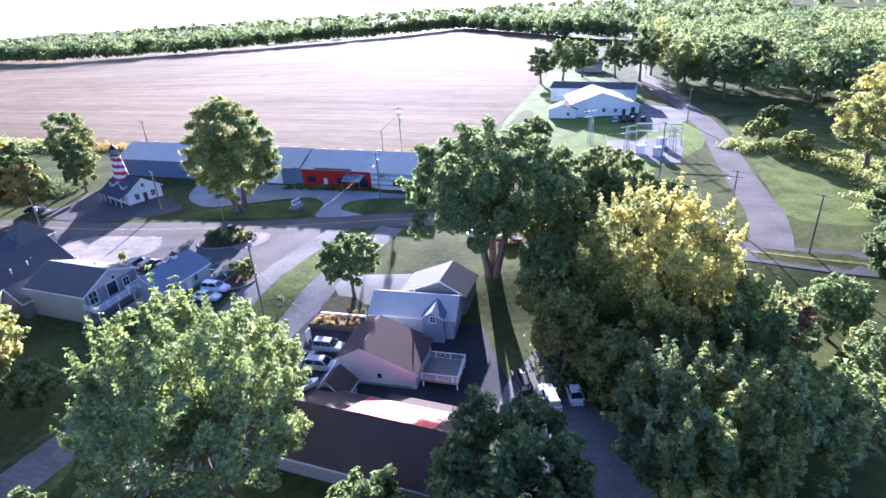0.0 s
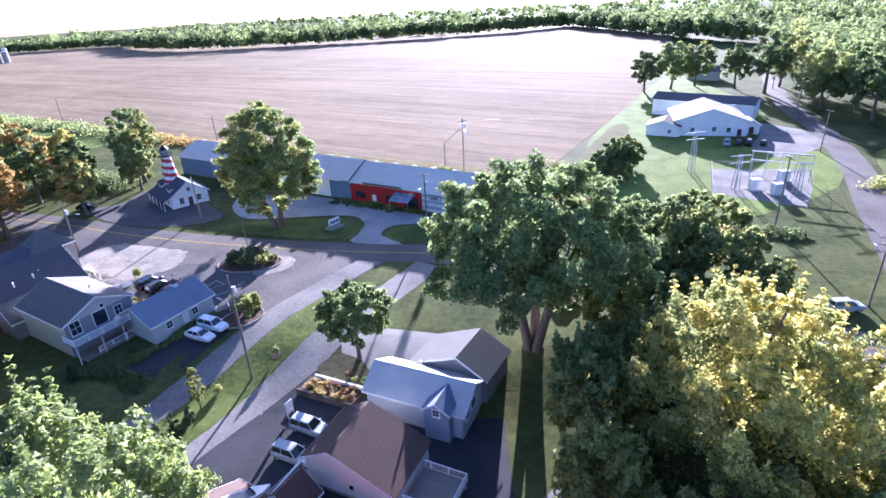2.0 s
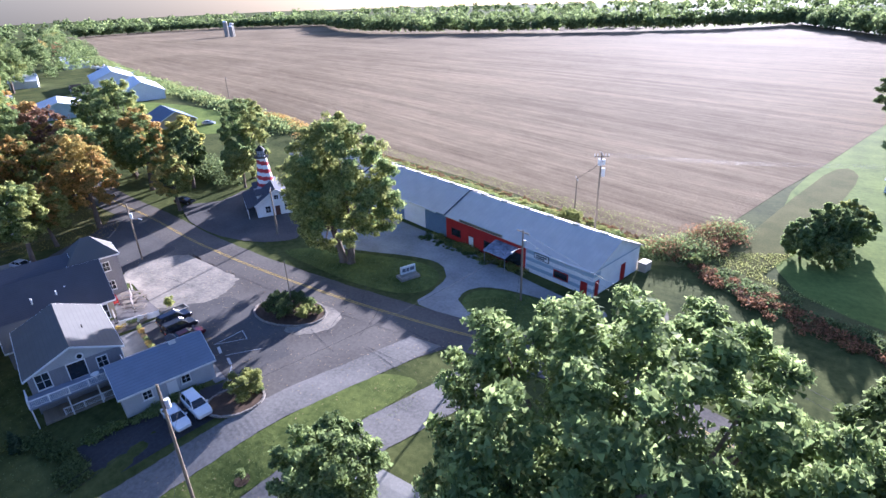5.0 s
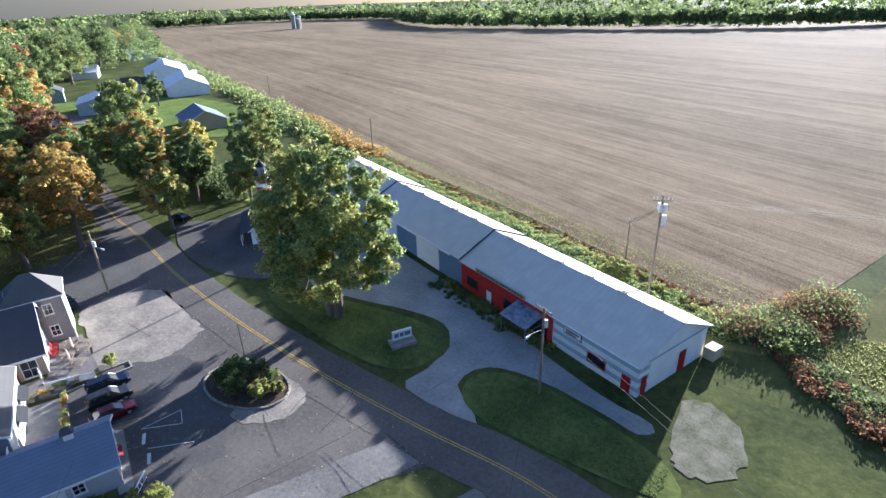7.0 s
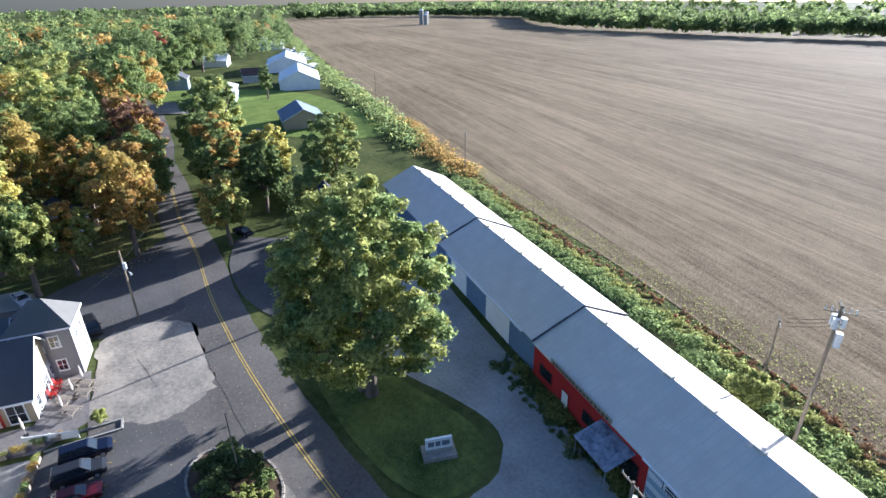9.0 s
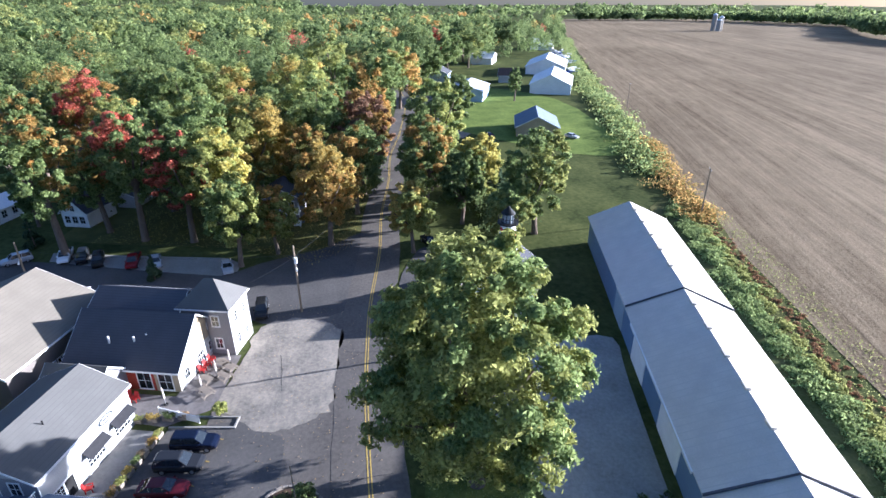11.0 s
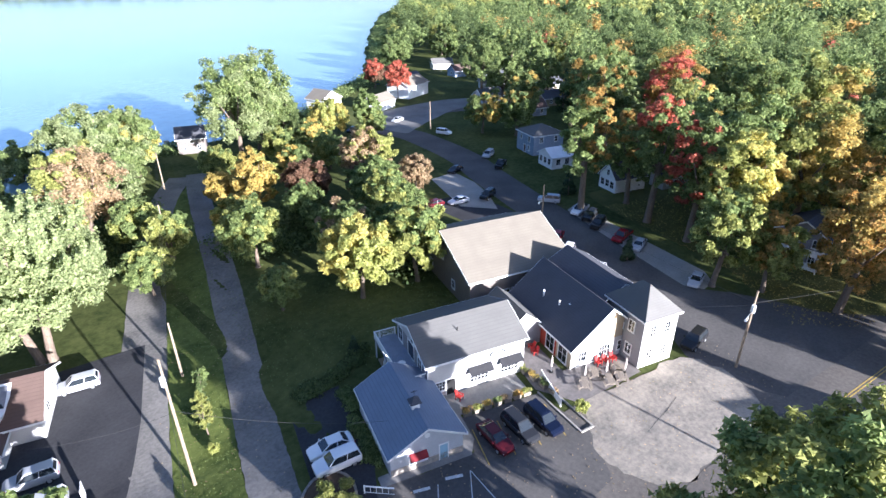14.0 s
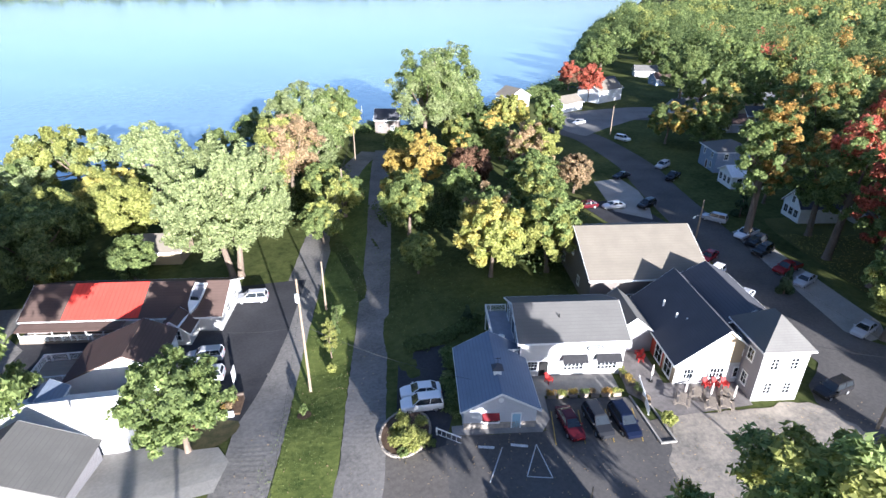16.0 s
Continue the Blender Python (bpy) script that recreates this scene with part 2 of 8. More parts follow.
class Geo:
    """Collects corners and faces of one mesh."""

    def __init__(self):
        self.v, self.f = [], []

    def add(self, vs, fs):
        o = len(self.v)
        self.v += [tuple(p) for p in vs]
        self.f += [tuple(i + o for i in q) for q in fs]
        return self

    def box(self, x0, x1, y0, y1, z0, z1):
        return self.add([(x0, y0, z0), (x1, y0, z0), (x1, y1, z0), (x0, y1, z0), (x0, y0, z1), (x1, y0, z1), (x1, y1, z1), (x0, y1, z1)],
                        [(3, 2, 1, 0), (4, 5, 6, 7), (0, 1, 5, 4), (1, 2, 6, 5), (2, 3, 7, 6), (3, 0, 4, 7)])

    def slab(self, quad, thick):
        """A sheet through four corners with a thickness downwards."""
        lo = [(p[0], p[1], p[2] - thick) for p in quad]
        k = len(quad)
        return self.add(list(quad) + lo, [tuple(range(k)), tuple(reversed(range(k, 2 * k)))] + [(i, i + k, (i + 1) % k + k, (i + 1) % k) for i in range(k)])

    def tube(self, path, radii, sides=7):
        """A round bar along a path."""
        o, rings = len(self.v), []
        for i, p in enumerate(path):
            a, b = Vector(path[max(i - 1, 0)]), Vector(path[min(i + 1, len(path) - 1)])
            d = (b - a).normalized()
            s = d.orthogonal().normalized()
            q = d.cross(s)
            rings.append([Vector(p) + radii[i] * (math.cos(t) * s + math.sin(t) * q) for t in [2 * math.pi * k / sides for k in range(sides)]])
        vs = [v for r in rings for v in r]
        fs = [(i * sides + k, i * sides + (k + 1) % sides, (i + 1) * sides + (k + 1) % sides, (i + 1) * sides + k) for i in range(len(path) - 1) for k in range(sides)]
        fs += [tuple(reversed(range(sides))), tuple(range((len(path) - 1) * sides, len(path) * sides))]
        return self.add(vs, fs)

    def cyl(self, x, y, z0, z1, r0, r1=None, sides=12):
        return self.tube([(x, y, z0), (x, y, z1)], [r0, r0 if r1 is None else r1], sides)

    def mesh(self, name, material):
        me = bpy.data.meshes.new(name)
        me.from_pydata(self.v, [], self.f)
        for m in material if isinstance(material, (list, tuple)) else [material]:
            me.materials.append(m)
        me.update()
        return me


def part(name, geo, material, parent, label=""):
    ob = new(name, geo.mesh(name, material))
    ob.parent = parent
    return tagged(ob, label)


def thing(name, label, category, group="", at=(0, 0, 0), turn=0.0, kind=""):
    ob = new(name)
    ob.empty_display_size = 0.3
    ob.matrix_basis = pose(*at, 0, 0, turn)
    return tagged(ob, label, category, group, kind)


def structure(name, geo, material, label, category):
    return tagged(new(name, geo.mesh(name, material)), label, category, "", "structure")


# ---- ground ----
SHORE_X = [-1500, -780, -461, -336, -237, -195, -150, -125, -112, -85, -62, -31, -3, 60, 200, 900]
SHORE_Y = [-1500, -741, -429, -287, -165, -110, -76, -56, -44, -42, -40, -33, -27, -24, -30, -60]


def shore(x):
    return float(np.interp(x, SHORE_X, SHORE_Y)) + 1.5 * math.sin(x * 0.13) + 0.8 * math.sin(x * 0.37 + 1)


def lie(x, y):
    """Height of the land: level in the village, falling gently far off, dipping under the lake."""
    r = math.hypot(x + 30, y - 100)
    z = 0.0 if r < 200 else -0.02 * (r - 200) * min(1.0, max(0.0, (y - 20) / 150))
    u, w = min(1.0, max(0.0, (90 - y) / 18)), min(1.0, max(0.0, (x + 52) / 12))
    z -= 1.7 * u * u * (3 - 2 * u) * w * w * (3 - 2 * w)
    d = shore(x) - y
    if d > -4 and y > -1500 + 0.15 * x:
        z -= min(6.0, 0.45 * (d + 4))
    return z


def spaced(lo, hi, a, b, step):
    """Coordinates from lo to hi, close between a and b and ever wider outside."""
    out, s, p = list(np.arange(a, b, step)), step, b
    while p < hi:
        out.append(p)
        s *= 1.13
        p += s
    out.append(hi)
    s, p = step, a
    while p > lo:
        s *= 1.13
        p -= s
        out.insert(0, max(p, lo))
    return out


gx, gy = spaced(-4000, 4000, -420, 120, 4.0), spaced(-4000, 4000, -330, 230, 2.2)
gv = [(x, y, lie(x, y)) for y in gy for x in gx]
gf = [(j * len(gx) + i, j * len(gx) + i + 1, (j + 1) * len(gx) + i + 1, (j + 1) * len(gx) + i) for j in range(len(gy) - 1) for i in range(len(gx) - 1)]
structure("ground", Geo().add(gv, gf), GRASS, "grassy level land of the village", "ground")

# Pale diffuse base stands in for bright sky reflected off the lake.
WATER = surf("lake_water", (0.175, 0.255, 0.285), 0.12, 0.2, 0.012, 0.25, 0.25, spec=0.8, bdist=0.3)
structure("water", Geo().add([(-2500, -2500, -2.4), (1500, -2500, -2.4), (1500, 0, -2.4), (-2500, 0, -2.4)], [(0, 1, 2, 3)]), WATER, "calm blue lake under low sun", "lake")


def drape(name, pts, lift, material, label, category, cell=0, rounded=0, ragged=0.0):
    """A patch of ground cover, cut into cells that follow the land. rounded: steps between corners; ragged: uneven edge."""
    if rounded:
        n0 = len(pts)
        loop = smooth([pts[-1]] + pts + pts[:2], rounded)
        pts = [(x + random.uniform(-ragged, ragged), y + random.uniform(-ragged, ragged)) for x, y in loop[rounded:rounded * (n0 + 1)]]
    bm = bmesh.new()
    f = bm.faces.new([bm.verts.new((x, y, 0)) for x, y in pts])
    if f.normal.z < 0 or f.calc_area() and sum(a[0] * b[1] - b[0] * a[1] for a, b in zip(pts, pts[1:] + pts[:1])) < 0:
        bmesh.ops.reverse_faces(bm, faces=bm.faces[:])
    bmesh.ops.triangulate(bm, faces=bm.faces[:])
    if cell:
        for k in (0, 1):
            lo, hi = min(p[k] for p in pts), max(p[k] for p in pts)
            c = lo + cell
            while c < hi:
                no = (1, 0, 0) if k == 0 else (0, 1, 0)
                bmesh.ops.bisect_plane(bm, geom=bm.verts[:] + bm.edges[:] + bm.faces[:], plane_co=(c * no[0], c * no[1], 0), plane_no=no)
                c += cell
    for v in bm.verts:
        v.co.z = lie(v.co.x, v.co.y) + lift + min(0.4, max(0.0, 0.004 * (math.hypot(v.co.x + 30, v.co.y - 100) - 150)))
    me = bpy.data.meshes.new(name)
    bm.to_mesh(me)
    bm.free()
    me.materials.append(material)
    return tagged(new(name, me), label, category, "", "structure")


def smooth(pts, n=5):
    """A rounded line through the points."""
    out = []
    for i in range(len(pts) - 1):
        p0, p1, p2, p3 = [Vector(pts[min(max(i + k, 0), len(pts) - 1)]) for k in (-1, 0, 1, 2)]
        for j in range(n):
            t = j / n
            out.append(tuple(0.5 * (2 * p1 + (p2 - p0) * t + (2 * p0 - 5 * p1 + 4 * p2 - p3) * t * t + (3 * p1 - p0 - 3 * p2 + p3) * t ** 3)))
    return out + [tuple(pts[-1])]


def ribbon(name, pts, width, lift, material, label, category, offset=0.0, n=6, wobble=0.0):
    """A strip along a rounded line."""
    line = smooth(pts, n)
    g, rows = Geo(), []
    for i, p in enumerate(line):
        a, b = Vector(line[max(i - 1, 0)]), Vector(line[min(i + 1, len(line) - 1)])
        d = (b - a).normalized()
        s = Vector((-d.y, d.x))
        w = [wobble * random.uniform(-1, 1) for _ in (0, 1)]
        q = [Vector(p) + s * (offset - width / 2 - w[0]), Vector(p) + s * (offset + width / 2 + w[1])]
        rows.append([(v.x, v.y, lie(v.x, v.y) + lift) for v in q])
    vs = [v for r in rows for v in r]
    g.add(vs, [(2 * i, 2 * i + 2, 2 * i + 3, 2 * i + 1) for i in range(len(rows) - 1)])
    g.f = [tuple(reversed(q)) if (Vector(g.v[q[1]]) - Vector(g.v[q[0]])).cross(Vector(g.v[q[2]]) - Vector(g.v[q[0]])).z < 0 else q for q in g.f]
    return structure(name, g, material, label, category)




def stubble(name):
    """Harvested ground: drilled rows, wheel tracks, broad damp and dry patches, and clods."""
    m = MATS[name] = bpy.data.materials.new(name)
    m.use_nodes = True
    n, l = m.node_tree.nodes, m.node_tree.links
    b = n["Principled BSDF"]
    b.inputs["Roughness"].default_value, b.inputs["Specular IOR Level"].default_value = 1.0, 0.02
    tc = n.new("ShaderNodeTexCoord")

    def noise(stretch, scale, detail, rough=0.6):
        tr, mp, nz = n.new("ShaderNodeMapping"), n.new("ShaderNodeMapping"), n.new("ShaderNodeTexNoise")
        tr.inputs["Rotation"].default_value, mp.inputs["Scale"].default_value = (0, 0, radians(21.0)), stretch
        nz.inputs["Scale"].default_value, nz.inputs["Detail"].default_value, nz.inputs["Roughness"].default_value = scale, detail, rough
        l.new(tc.outputs["Object"], tr.inputs["Vector"])
        l.new(tr.outputs[0], mp.inputs["Vector"])
        l.new(mp.outputs[0], nz.inputs["Vector"])
        return nz.outputs["Fac"]

    def blend(a, b2, w):
        q = n.new("ShaderNodeMix")
        q.inputs["Factor"].default_value = w
        l.new(a, q.inputs["A"])
        l.new(b2, q.inputs["B"])
        return q.outputs["Result"]

    rows = noise((0.03, 1, 1), 0.9, 5, 0.7)
    tracks = noise((0.02, 1, 1), 0.16, 3)
    patches = noise((0.5, 1, 1), 0.014, 5)
    clods = noise((1, 1, 1), 2.6, 8, 0.75)
    mid = noise((0.6, 1, 1), 0.25, 6, 0.7)
    tone = blend(blend(rows, tracks, 0.42), blend(blend(patches, mid, 0.4), clods, 0.5), 0.62)
    ramp = n.new("ShaderNodeValToRGB")
    ramp.color_ramp.elements[0].position, ramp.color_ramp.elements[1].position = 0.425, 0.575
    ramp.color_ramp.elements[0].color, ramp.color_ramp.elements[1].color = (0.108, 0.081, 0.049, 1), (0.31, 0.242, 0.155, 1)
    l.new(tone, ramp.inputs[0])
    l.new(ramp.outputs[0], b.inputs["Base Color"])
    bp = n.new("ShaderNodeBump")
    bp.inputs["Strength"].default_value, bp.inputs["Distance"].default_value = 1.0, 0.3
    l.new(blend(rows, clods, 0.6), bp.inputs["Height"])
    l.new(bp.outputs[0], b.inputs["Normal"])
    return m


FIELD = stubble("stubble_field")
drape("field", [(-1172.1, 628.4), (-588.6, 394), (-129.1, 197.4), (-107.2, 192.1), (-45.3, 173.1), (-14.6, 161.5), (-2.2, 153.7), (3.9, 159), (9, 170.5), (17.5, 195.6), (24.7, 214.3), (45, 274), (50, 303.2), (124.8, 630.5),
                (74.1, 797.3), (17.7, 999.9), (-158.4, 898.6), (-452.2, 907.5), (-586.9, 1063.9), (-1087.8, 982.4)], 0.06, FIELD, "wide harvested field of pale brown stubble", "field", 45)

MAIN = [(-330, 158), (-250, 154), (-190, 142), (-163, 134.6), (-139, 130.2), (-118, 125.5), (-100, 122.6), (-83, 118.9), (-72, 117.1), (-61.9, 115.8), (-47.7, 114.6), (-36.6, 114.1), (-24, 114), (-9, 114.1), (10, 110), (30, 101), (50, 91), (74, 83), (126, 75)]
ribbon("road_main", MAIN, 7.4, 0.05, ASPHALT, "worn grey two-lane village road", "road", wobble=0.1)
for k in (-0.16, 0.16):
    ribbon("road_line", MAIN, 0.13, 0.065, YELLOW, "double yellow centre line on the road", "road line", k)
LANE_R = [(-22.5, 112.5), (-27, 103), (-31.8, 92.7), (-35.2, 82.5), (-38.4, 73), (-44.2, 56.7), (-50.2, 39.4), (-57, 18), (-63.8, -2), (-67, -10)]
LANE_L = [(-12.4, 110), (-16.9, 99.5), (-21.6, 88.6), (-24.6, 79), (-27.7, 69.1), (-34.9, 48.8), (-40.8, 32.7), (-47.9, 16), (-56.4, 0), (-63.4, -10)]
ribbon("lane_narrow", LANE_R, 4.5, 0.045, OLDTAR, "narrow old asphalt lane towards the lake", "lane", n=16, wobble=0.07)
ribbon("lane_old", LANE_L, 5.4, 0.04, OLDTAR, "narrow old asphalt lane beside the restaurant lot", "lane", n=16, wobble=0.07)
STREET = [(-86.4, 120.5), (-90.4, 109), (-94.2, 94.2), (-99.7, 80.9), (-107.3, 60.4), (-115, 41.6), (-121.9, 25.8), (-126.8, 1.5), (-125.5, -12.6), (-134.4, -21.8), (-157.6, -16.2), (-183.3, -3.8)]
ribbon("street_side", STREET, 9.5, 0.042, MIDTAR, "dark asphalt side street lined with parked cars", "street")
RIGHT = [(54.8, 91), (61.3, 104.6), (65.8, 120.5), (72.7, 144.2), (81, 171.7), (87.5, 205.5), (93.7, 257.6), (118.6, 350.5), (168.7, 511.9), (235.6, 776.3)]
ribbon("road_right", RIGHT, 7.0, 0.047, ASPHALT, "old asphalt road along the edge of the woods", "road", wobble=0.07)

# ---- lots, lawns and patches ----
VA = -20.0
VO = Vector((-43.0, 91.8))
VX, VY = Vector((math.cos(radians(VA)), math.sin(radians(VA)))), Vector((-math.sin(radians(VA)), math.cos(radians(VA))))


def vil(x, y):
    """A place in the restaurant row's own directions."""
    p = VO + VX * x + VY * y
    return (p.x, p.y)


drape("lot_forecourt", [(-31.4, 93.8), (-26.4, 101.4), (-19.3, 111.6), (-44.9, 112.2), (-63.6, 114.2), (-80.1, 115.9), (-86.4, 116.9), (-86.2, 105), (-79.9, 103.8), (-73.6, 101.4), (-67.4, 99.7), (-64.3, 98.8), (-59.1, 98), (-49.9, 95.6), (-41.4, 91.7), (-37.1, 88.8)],
      0.035, ASPHALT, "worn asphalt forecourt before the shops", "forecourt")
drape("lot_gravel", [(-66, 98.9), (-69.5, 100.2), (-74.5, 101.7), (-79.4, 102.6), (-81.5, 106.5), (-80, 111.5), (-76.6, 114), (-70.5, 113.3), (-64.5, 112.3), (-61, 111.4), (-59.4, 107.9), (-59.4, 104.6), (-61.8, 101.6)], 0.05, GRAVEL, "pale gravel parking patch", "gravel", rounded=4, ragged=0.35)
# Darker than the main road to stand in for shade at the street mouth.
drape("street_apron", [(-80.9, 103.4), (-82.2, 116.6), (-92.7, 120.8), (-102.1, 121.5), (-109.5, 120.7), (-104.1, 112.6), (-101.6, 104.3), (-97.9, 97.1), (-94, 90), (-89.5, 90.8), (-88.2, 98.7)], 0.046, MIDTAR, "wide asphalt mouth of the side street", "street", rounded=3, ragged=0.15)
drape("island_gravel", [(-42.9, 110.9), (-38.7, 110.6), (-37.1, 107.8), (-38.9, 104.5), (-42.8, 103.5)], 0.055, GRAVEL, "gravel apron beside the planted island", "gravel", rounded=5, ragged=0.2)
drape("lot_dark", [vil(7, -15.5), vil(1, -15.5), vil(1.0, -2), vil(2, 2), vil(7, 3.5)], 0.05, TAR, "fresh black asphalt parking lot", "parking lot", 2)
# Same asphalt as the forecourt, darkened in colour where shade lies.
drape("lot_front", [vil(2, 1), vil(-8.6, 0.6), vil(-9.5, -4.2), vil(-19, -4), vil(-21, 3), vil(-19, 9), vil(-8, 12), vil(2, 9)], 0.042, MIDTAR, "shade-darkened asphalt parking bay before the shops", "parking lot")
drape("pavement_shops", [vil(1.2, 0.8), vil(-8.2, 0.8), vil(-9.4, -1), vil(-9.6, -4.6), vil(-18.5, -4.6), vil(-18.5, -9), vil(-7, -9), vil(-7, -1), vil(1.2, -0.5)], 0.12, surf("walk_concrete", (0.23, 0.22, 0.205), 0.9, 0.2, 0.4, 3, 0.2), "concrete walk along the shop fronts", "pavement")
drape("patio_paving", [vil(-19.2, -4.6), vil(-22.5, -0.6), vil(-32.4, -1.9), vil(-32.4, -6), vil(-24, -6), vil(-24, -12.4), vil(-19.8, -12.4)], 0.11, surf("patio_pavers", (0.17, 0.155, 0.145), 0.85, 0.25, 0.6, 3, 0.3), "grey paved patio before the gabled building", "patio")
drape("strip_parking", [(-114.1, 65.8), (-110.4, 66.4), (-106.6, 74.5), (-101.6, 86), (-97.6, 95.8), (-98.6, 98.6), (-101.5, 98.8), (-104.3, 96.3), (-108.5, 83)], 0.055, CONCRETE, "concrete strip for parked cars along the street", "parking strip")
drape("lot_street", [(-104, 33.4), (-111.2, 33.6), (-109.5, 42), (-105.8, 49.5), (-101, 56), (-96.7, 49.7)], 0.052, CONCRETE, "pale concrete parking area by the street", "parking lot")
drape("street_end", [(-127, -2), (-133, -4), (-146, -9), (-162, -13), (-182, -8), (-186, -14), (-172, -26), (-158, -29), (-141, -29.5), (-131, -25), (-125.5, -14)], 0.05, surf("worn_pale_asphalt", (0.24, 0.23, 0.215), 0.9, 0.2, 0.16, 2.4, 0.4, dark=(0.15, 0.145, 0.135), spec=0.04), "pale worn asphalt where the side street bends", "street", rounded=4, ragged=0.1)
drape("lot_behind", [(-92.5, 43.4), (-103.8, 44.9), (-101.8, 63.1), (-90.9, 68.4)], 0.047, TAR, "dark parking lot behind the tan-roofed hall", "parking lot")
drape("warehouse_drive", [(-65.9, 149.5), (-57.3, 146.7), (-37.9, 140.5), (-24.6, 135.1), (-11.3, 130), (-4, 128.2), (-4.8, 126.0), (-9.3, 127), (-17.4, 128), (-23.5, 126.8), (-24.9, 122), (-19.4, 117.9), (-29.5, 118), (-29.6, 122.3), (-30, 127.4), (-33.7, 131.4), (-39.9, 131.3), (-47.5, 129.8), (-57.3, 128.5), (-63.8, 133.5), (-67, 141.6)],
      0.055, surf("drive_gravel", (0.38, 0.37, 0.345), 0.95, 0.25, 0.2, 2.2, 0.5, dark=(0.22, 0.215, 0.20)), "grey gravel drive before the long warehouse", "driveway", rounded=3, ragged=0.1)
drape("lot_lighthouse", [(-100.2, 131), (-93.8, 126.5), (-84.4, 123.2), (-75.1, 122.6), (-67.9, 124.5), (-63.7, 128.4), (-67.9, 133.4), (-76.3, 139.3), (-86.7, 144.2), (-95.1, 146.1), (-94.9, 136.8)], 0.068, MIDTAR, "worn dark asphalt before the striped lighthouse", "parking lot", rounded=3, ragged=0.15)
drape("gravel_pad", [(-2, 134.8), (2.3, 133.9), (4.6, 130.3), (4.6, 126.4), (2.0, 123.6), (-0.8, 124.4), (-2.2, 128)], 0.05, surf("weedy_gravel", (0.22, 0.20, 0.15), 0.95, 0.3, 0.6, 4, 0.8, dark=(0.07, 0.08, 0.035)), "worn gravel patch beside the warehouse end", "gravel", rounded=6, ragged=0.35)
drape("lot_restaurant", [(-19.8, 82), (-21.6, 80.2), (-23.5, 76.6), (-26.5, 70.5), (-29, 64.9), (-34.4, 50.3), (-24.5, 48.5), (-20, 57.7), (-5.7, 56.1), (-0.3, 64.4), (-6.3, 69.9), (-13.7, 72.7)], 0.05, TAR, "dark parking lot of the red-roofed restaurant", "parking lot", 2)
drape("drive_concrete", [(-18.6, 89.8), (-5.8, 88.9), (-6.6, 78.3), (-8.5, 78.1), (-10.9, 80), (-14.7, 81.1), (-16.2, 82.8), (-19.3, 83.7), (-20.2, 86.4)], 0.05, CONCRETE, "pale concrete driveway by the white house", "driveway", 2)
drape("tree_bed", [(-21.4, 80.1), (-19.6, 83.4), (-16.2, 82.6), (-14.2, 80.5), (-11.9, 79.1), (-11.7, 77.5), (-14.9, 77.5)], 0.075, surf("leafy_mulch", (0.12, 0.10, 0.05), 0.95, 0.3, 1.2, 7, 0.8, dark=(0.05, 0.055, 0.025)), "mulched bed under the small tree", "flower bed", 2, rounded=4, ragged=0.06)
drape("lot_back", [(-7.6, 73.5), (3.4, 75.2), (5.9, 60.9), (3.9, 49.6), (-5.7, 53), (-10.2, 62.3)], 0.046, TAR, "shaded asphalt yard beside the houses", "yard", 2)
drape("drive_right", [(5.4, 60.9), (3.4, 54.8), (6, 50.6), (2.6, 43.6), (17, 39.8), (19.4, 49.6), (13.4, 59.9), (10.4, 68.1)], 0.05, OLDTAR, "shaded asphalt driveway", "driveway", 2)
# Brighter lawn copy with sunlight put into its green.
drape("lawn_church", [(22.7, 208.3), (45, 274), (68.4, 328), (80.3, 257.2), (77.1, 222.1), (61.5, 215.7), (62.1, 187.8), (78.2, 183.9), (70.9, 155), (35.6, 130.7), (17.3, 152.5), (17.4, 178.7)], 0.03, surf("sunlit_lawn", (0.19, 0.24, 0.06), 0.9, 0.3, 0.15, 1.0, 0.8, dark=(0.09, 0.125, 0.032), spec=0.02), "mown lawn around the white hall", "lawn", rounded=3, ragged=0.2)
drape("lawn_roadside", [(66.4, 101.6), (70.1, 120.6), (78.2, 144.4), (91.1, 183.1), (104.3, 183.6), (105.2, 144.7), (97.2, 101.7)], 0.03, LAWN, "sunny roadside meadow", "lawn", rounded=3, ragged=0.2)
drape("lot_church", [(72.4, 220.9), (83, 208.7), (84, 192), (74, 182), (65.6, 178), (62.5, 189.1), (70, 204)], 0.045, OLDTAR, "asphalt lot beside the white hall", "parking lot")
drape("lawn_median", [(-20.3, 102.8), (-20.6, 98.5), (-24.6, 88.6), (-27.5, 79), (-30.6, 69.1), (-37.8, 48.8), (-43.8, 32.7), (-51, 16), (-58, 2), (-60.8, -1), (-61.4, -2), (-54.6, 18), (-47.8, 39.4), (-41.8, 56.7), (-36, 73), (-32.8, 82.5), (-29.4, 92.7), (-26, 101)], 0.035, LAWN, "strip of mown grass between two lanes", "lawn", 2.5, rounded=4, ragged=0.08)
drape("lawn_oval", [(-61.5, 122.9), (-53, 120.7), (-43.9, 119.2), (-36.2, 119.1), (-31.9, 120.6), (-30.2, 123.8), (-31.2, 127.4), (-34.7, 129.7), (-39.8, 129.8), (-47.7, 128.6), (-57.2, 126.5)], 0.07, LAWN, "rounded lawn with a sign and a large tree", "lawn", rounded=5, ragged=0.06)
drape("lawn_warehouse", [(-24, 121.8), (-22.8, 126.2), (-16.6, 127.4), (-7.2, 125.7), (-0.9, 123.2), (-0.6, 119.3), (-18.6, 118.7)], 0.07, LAWN, "shaded lawn between road and warehouse", "lawn", rounded=5, ragged=0.06)
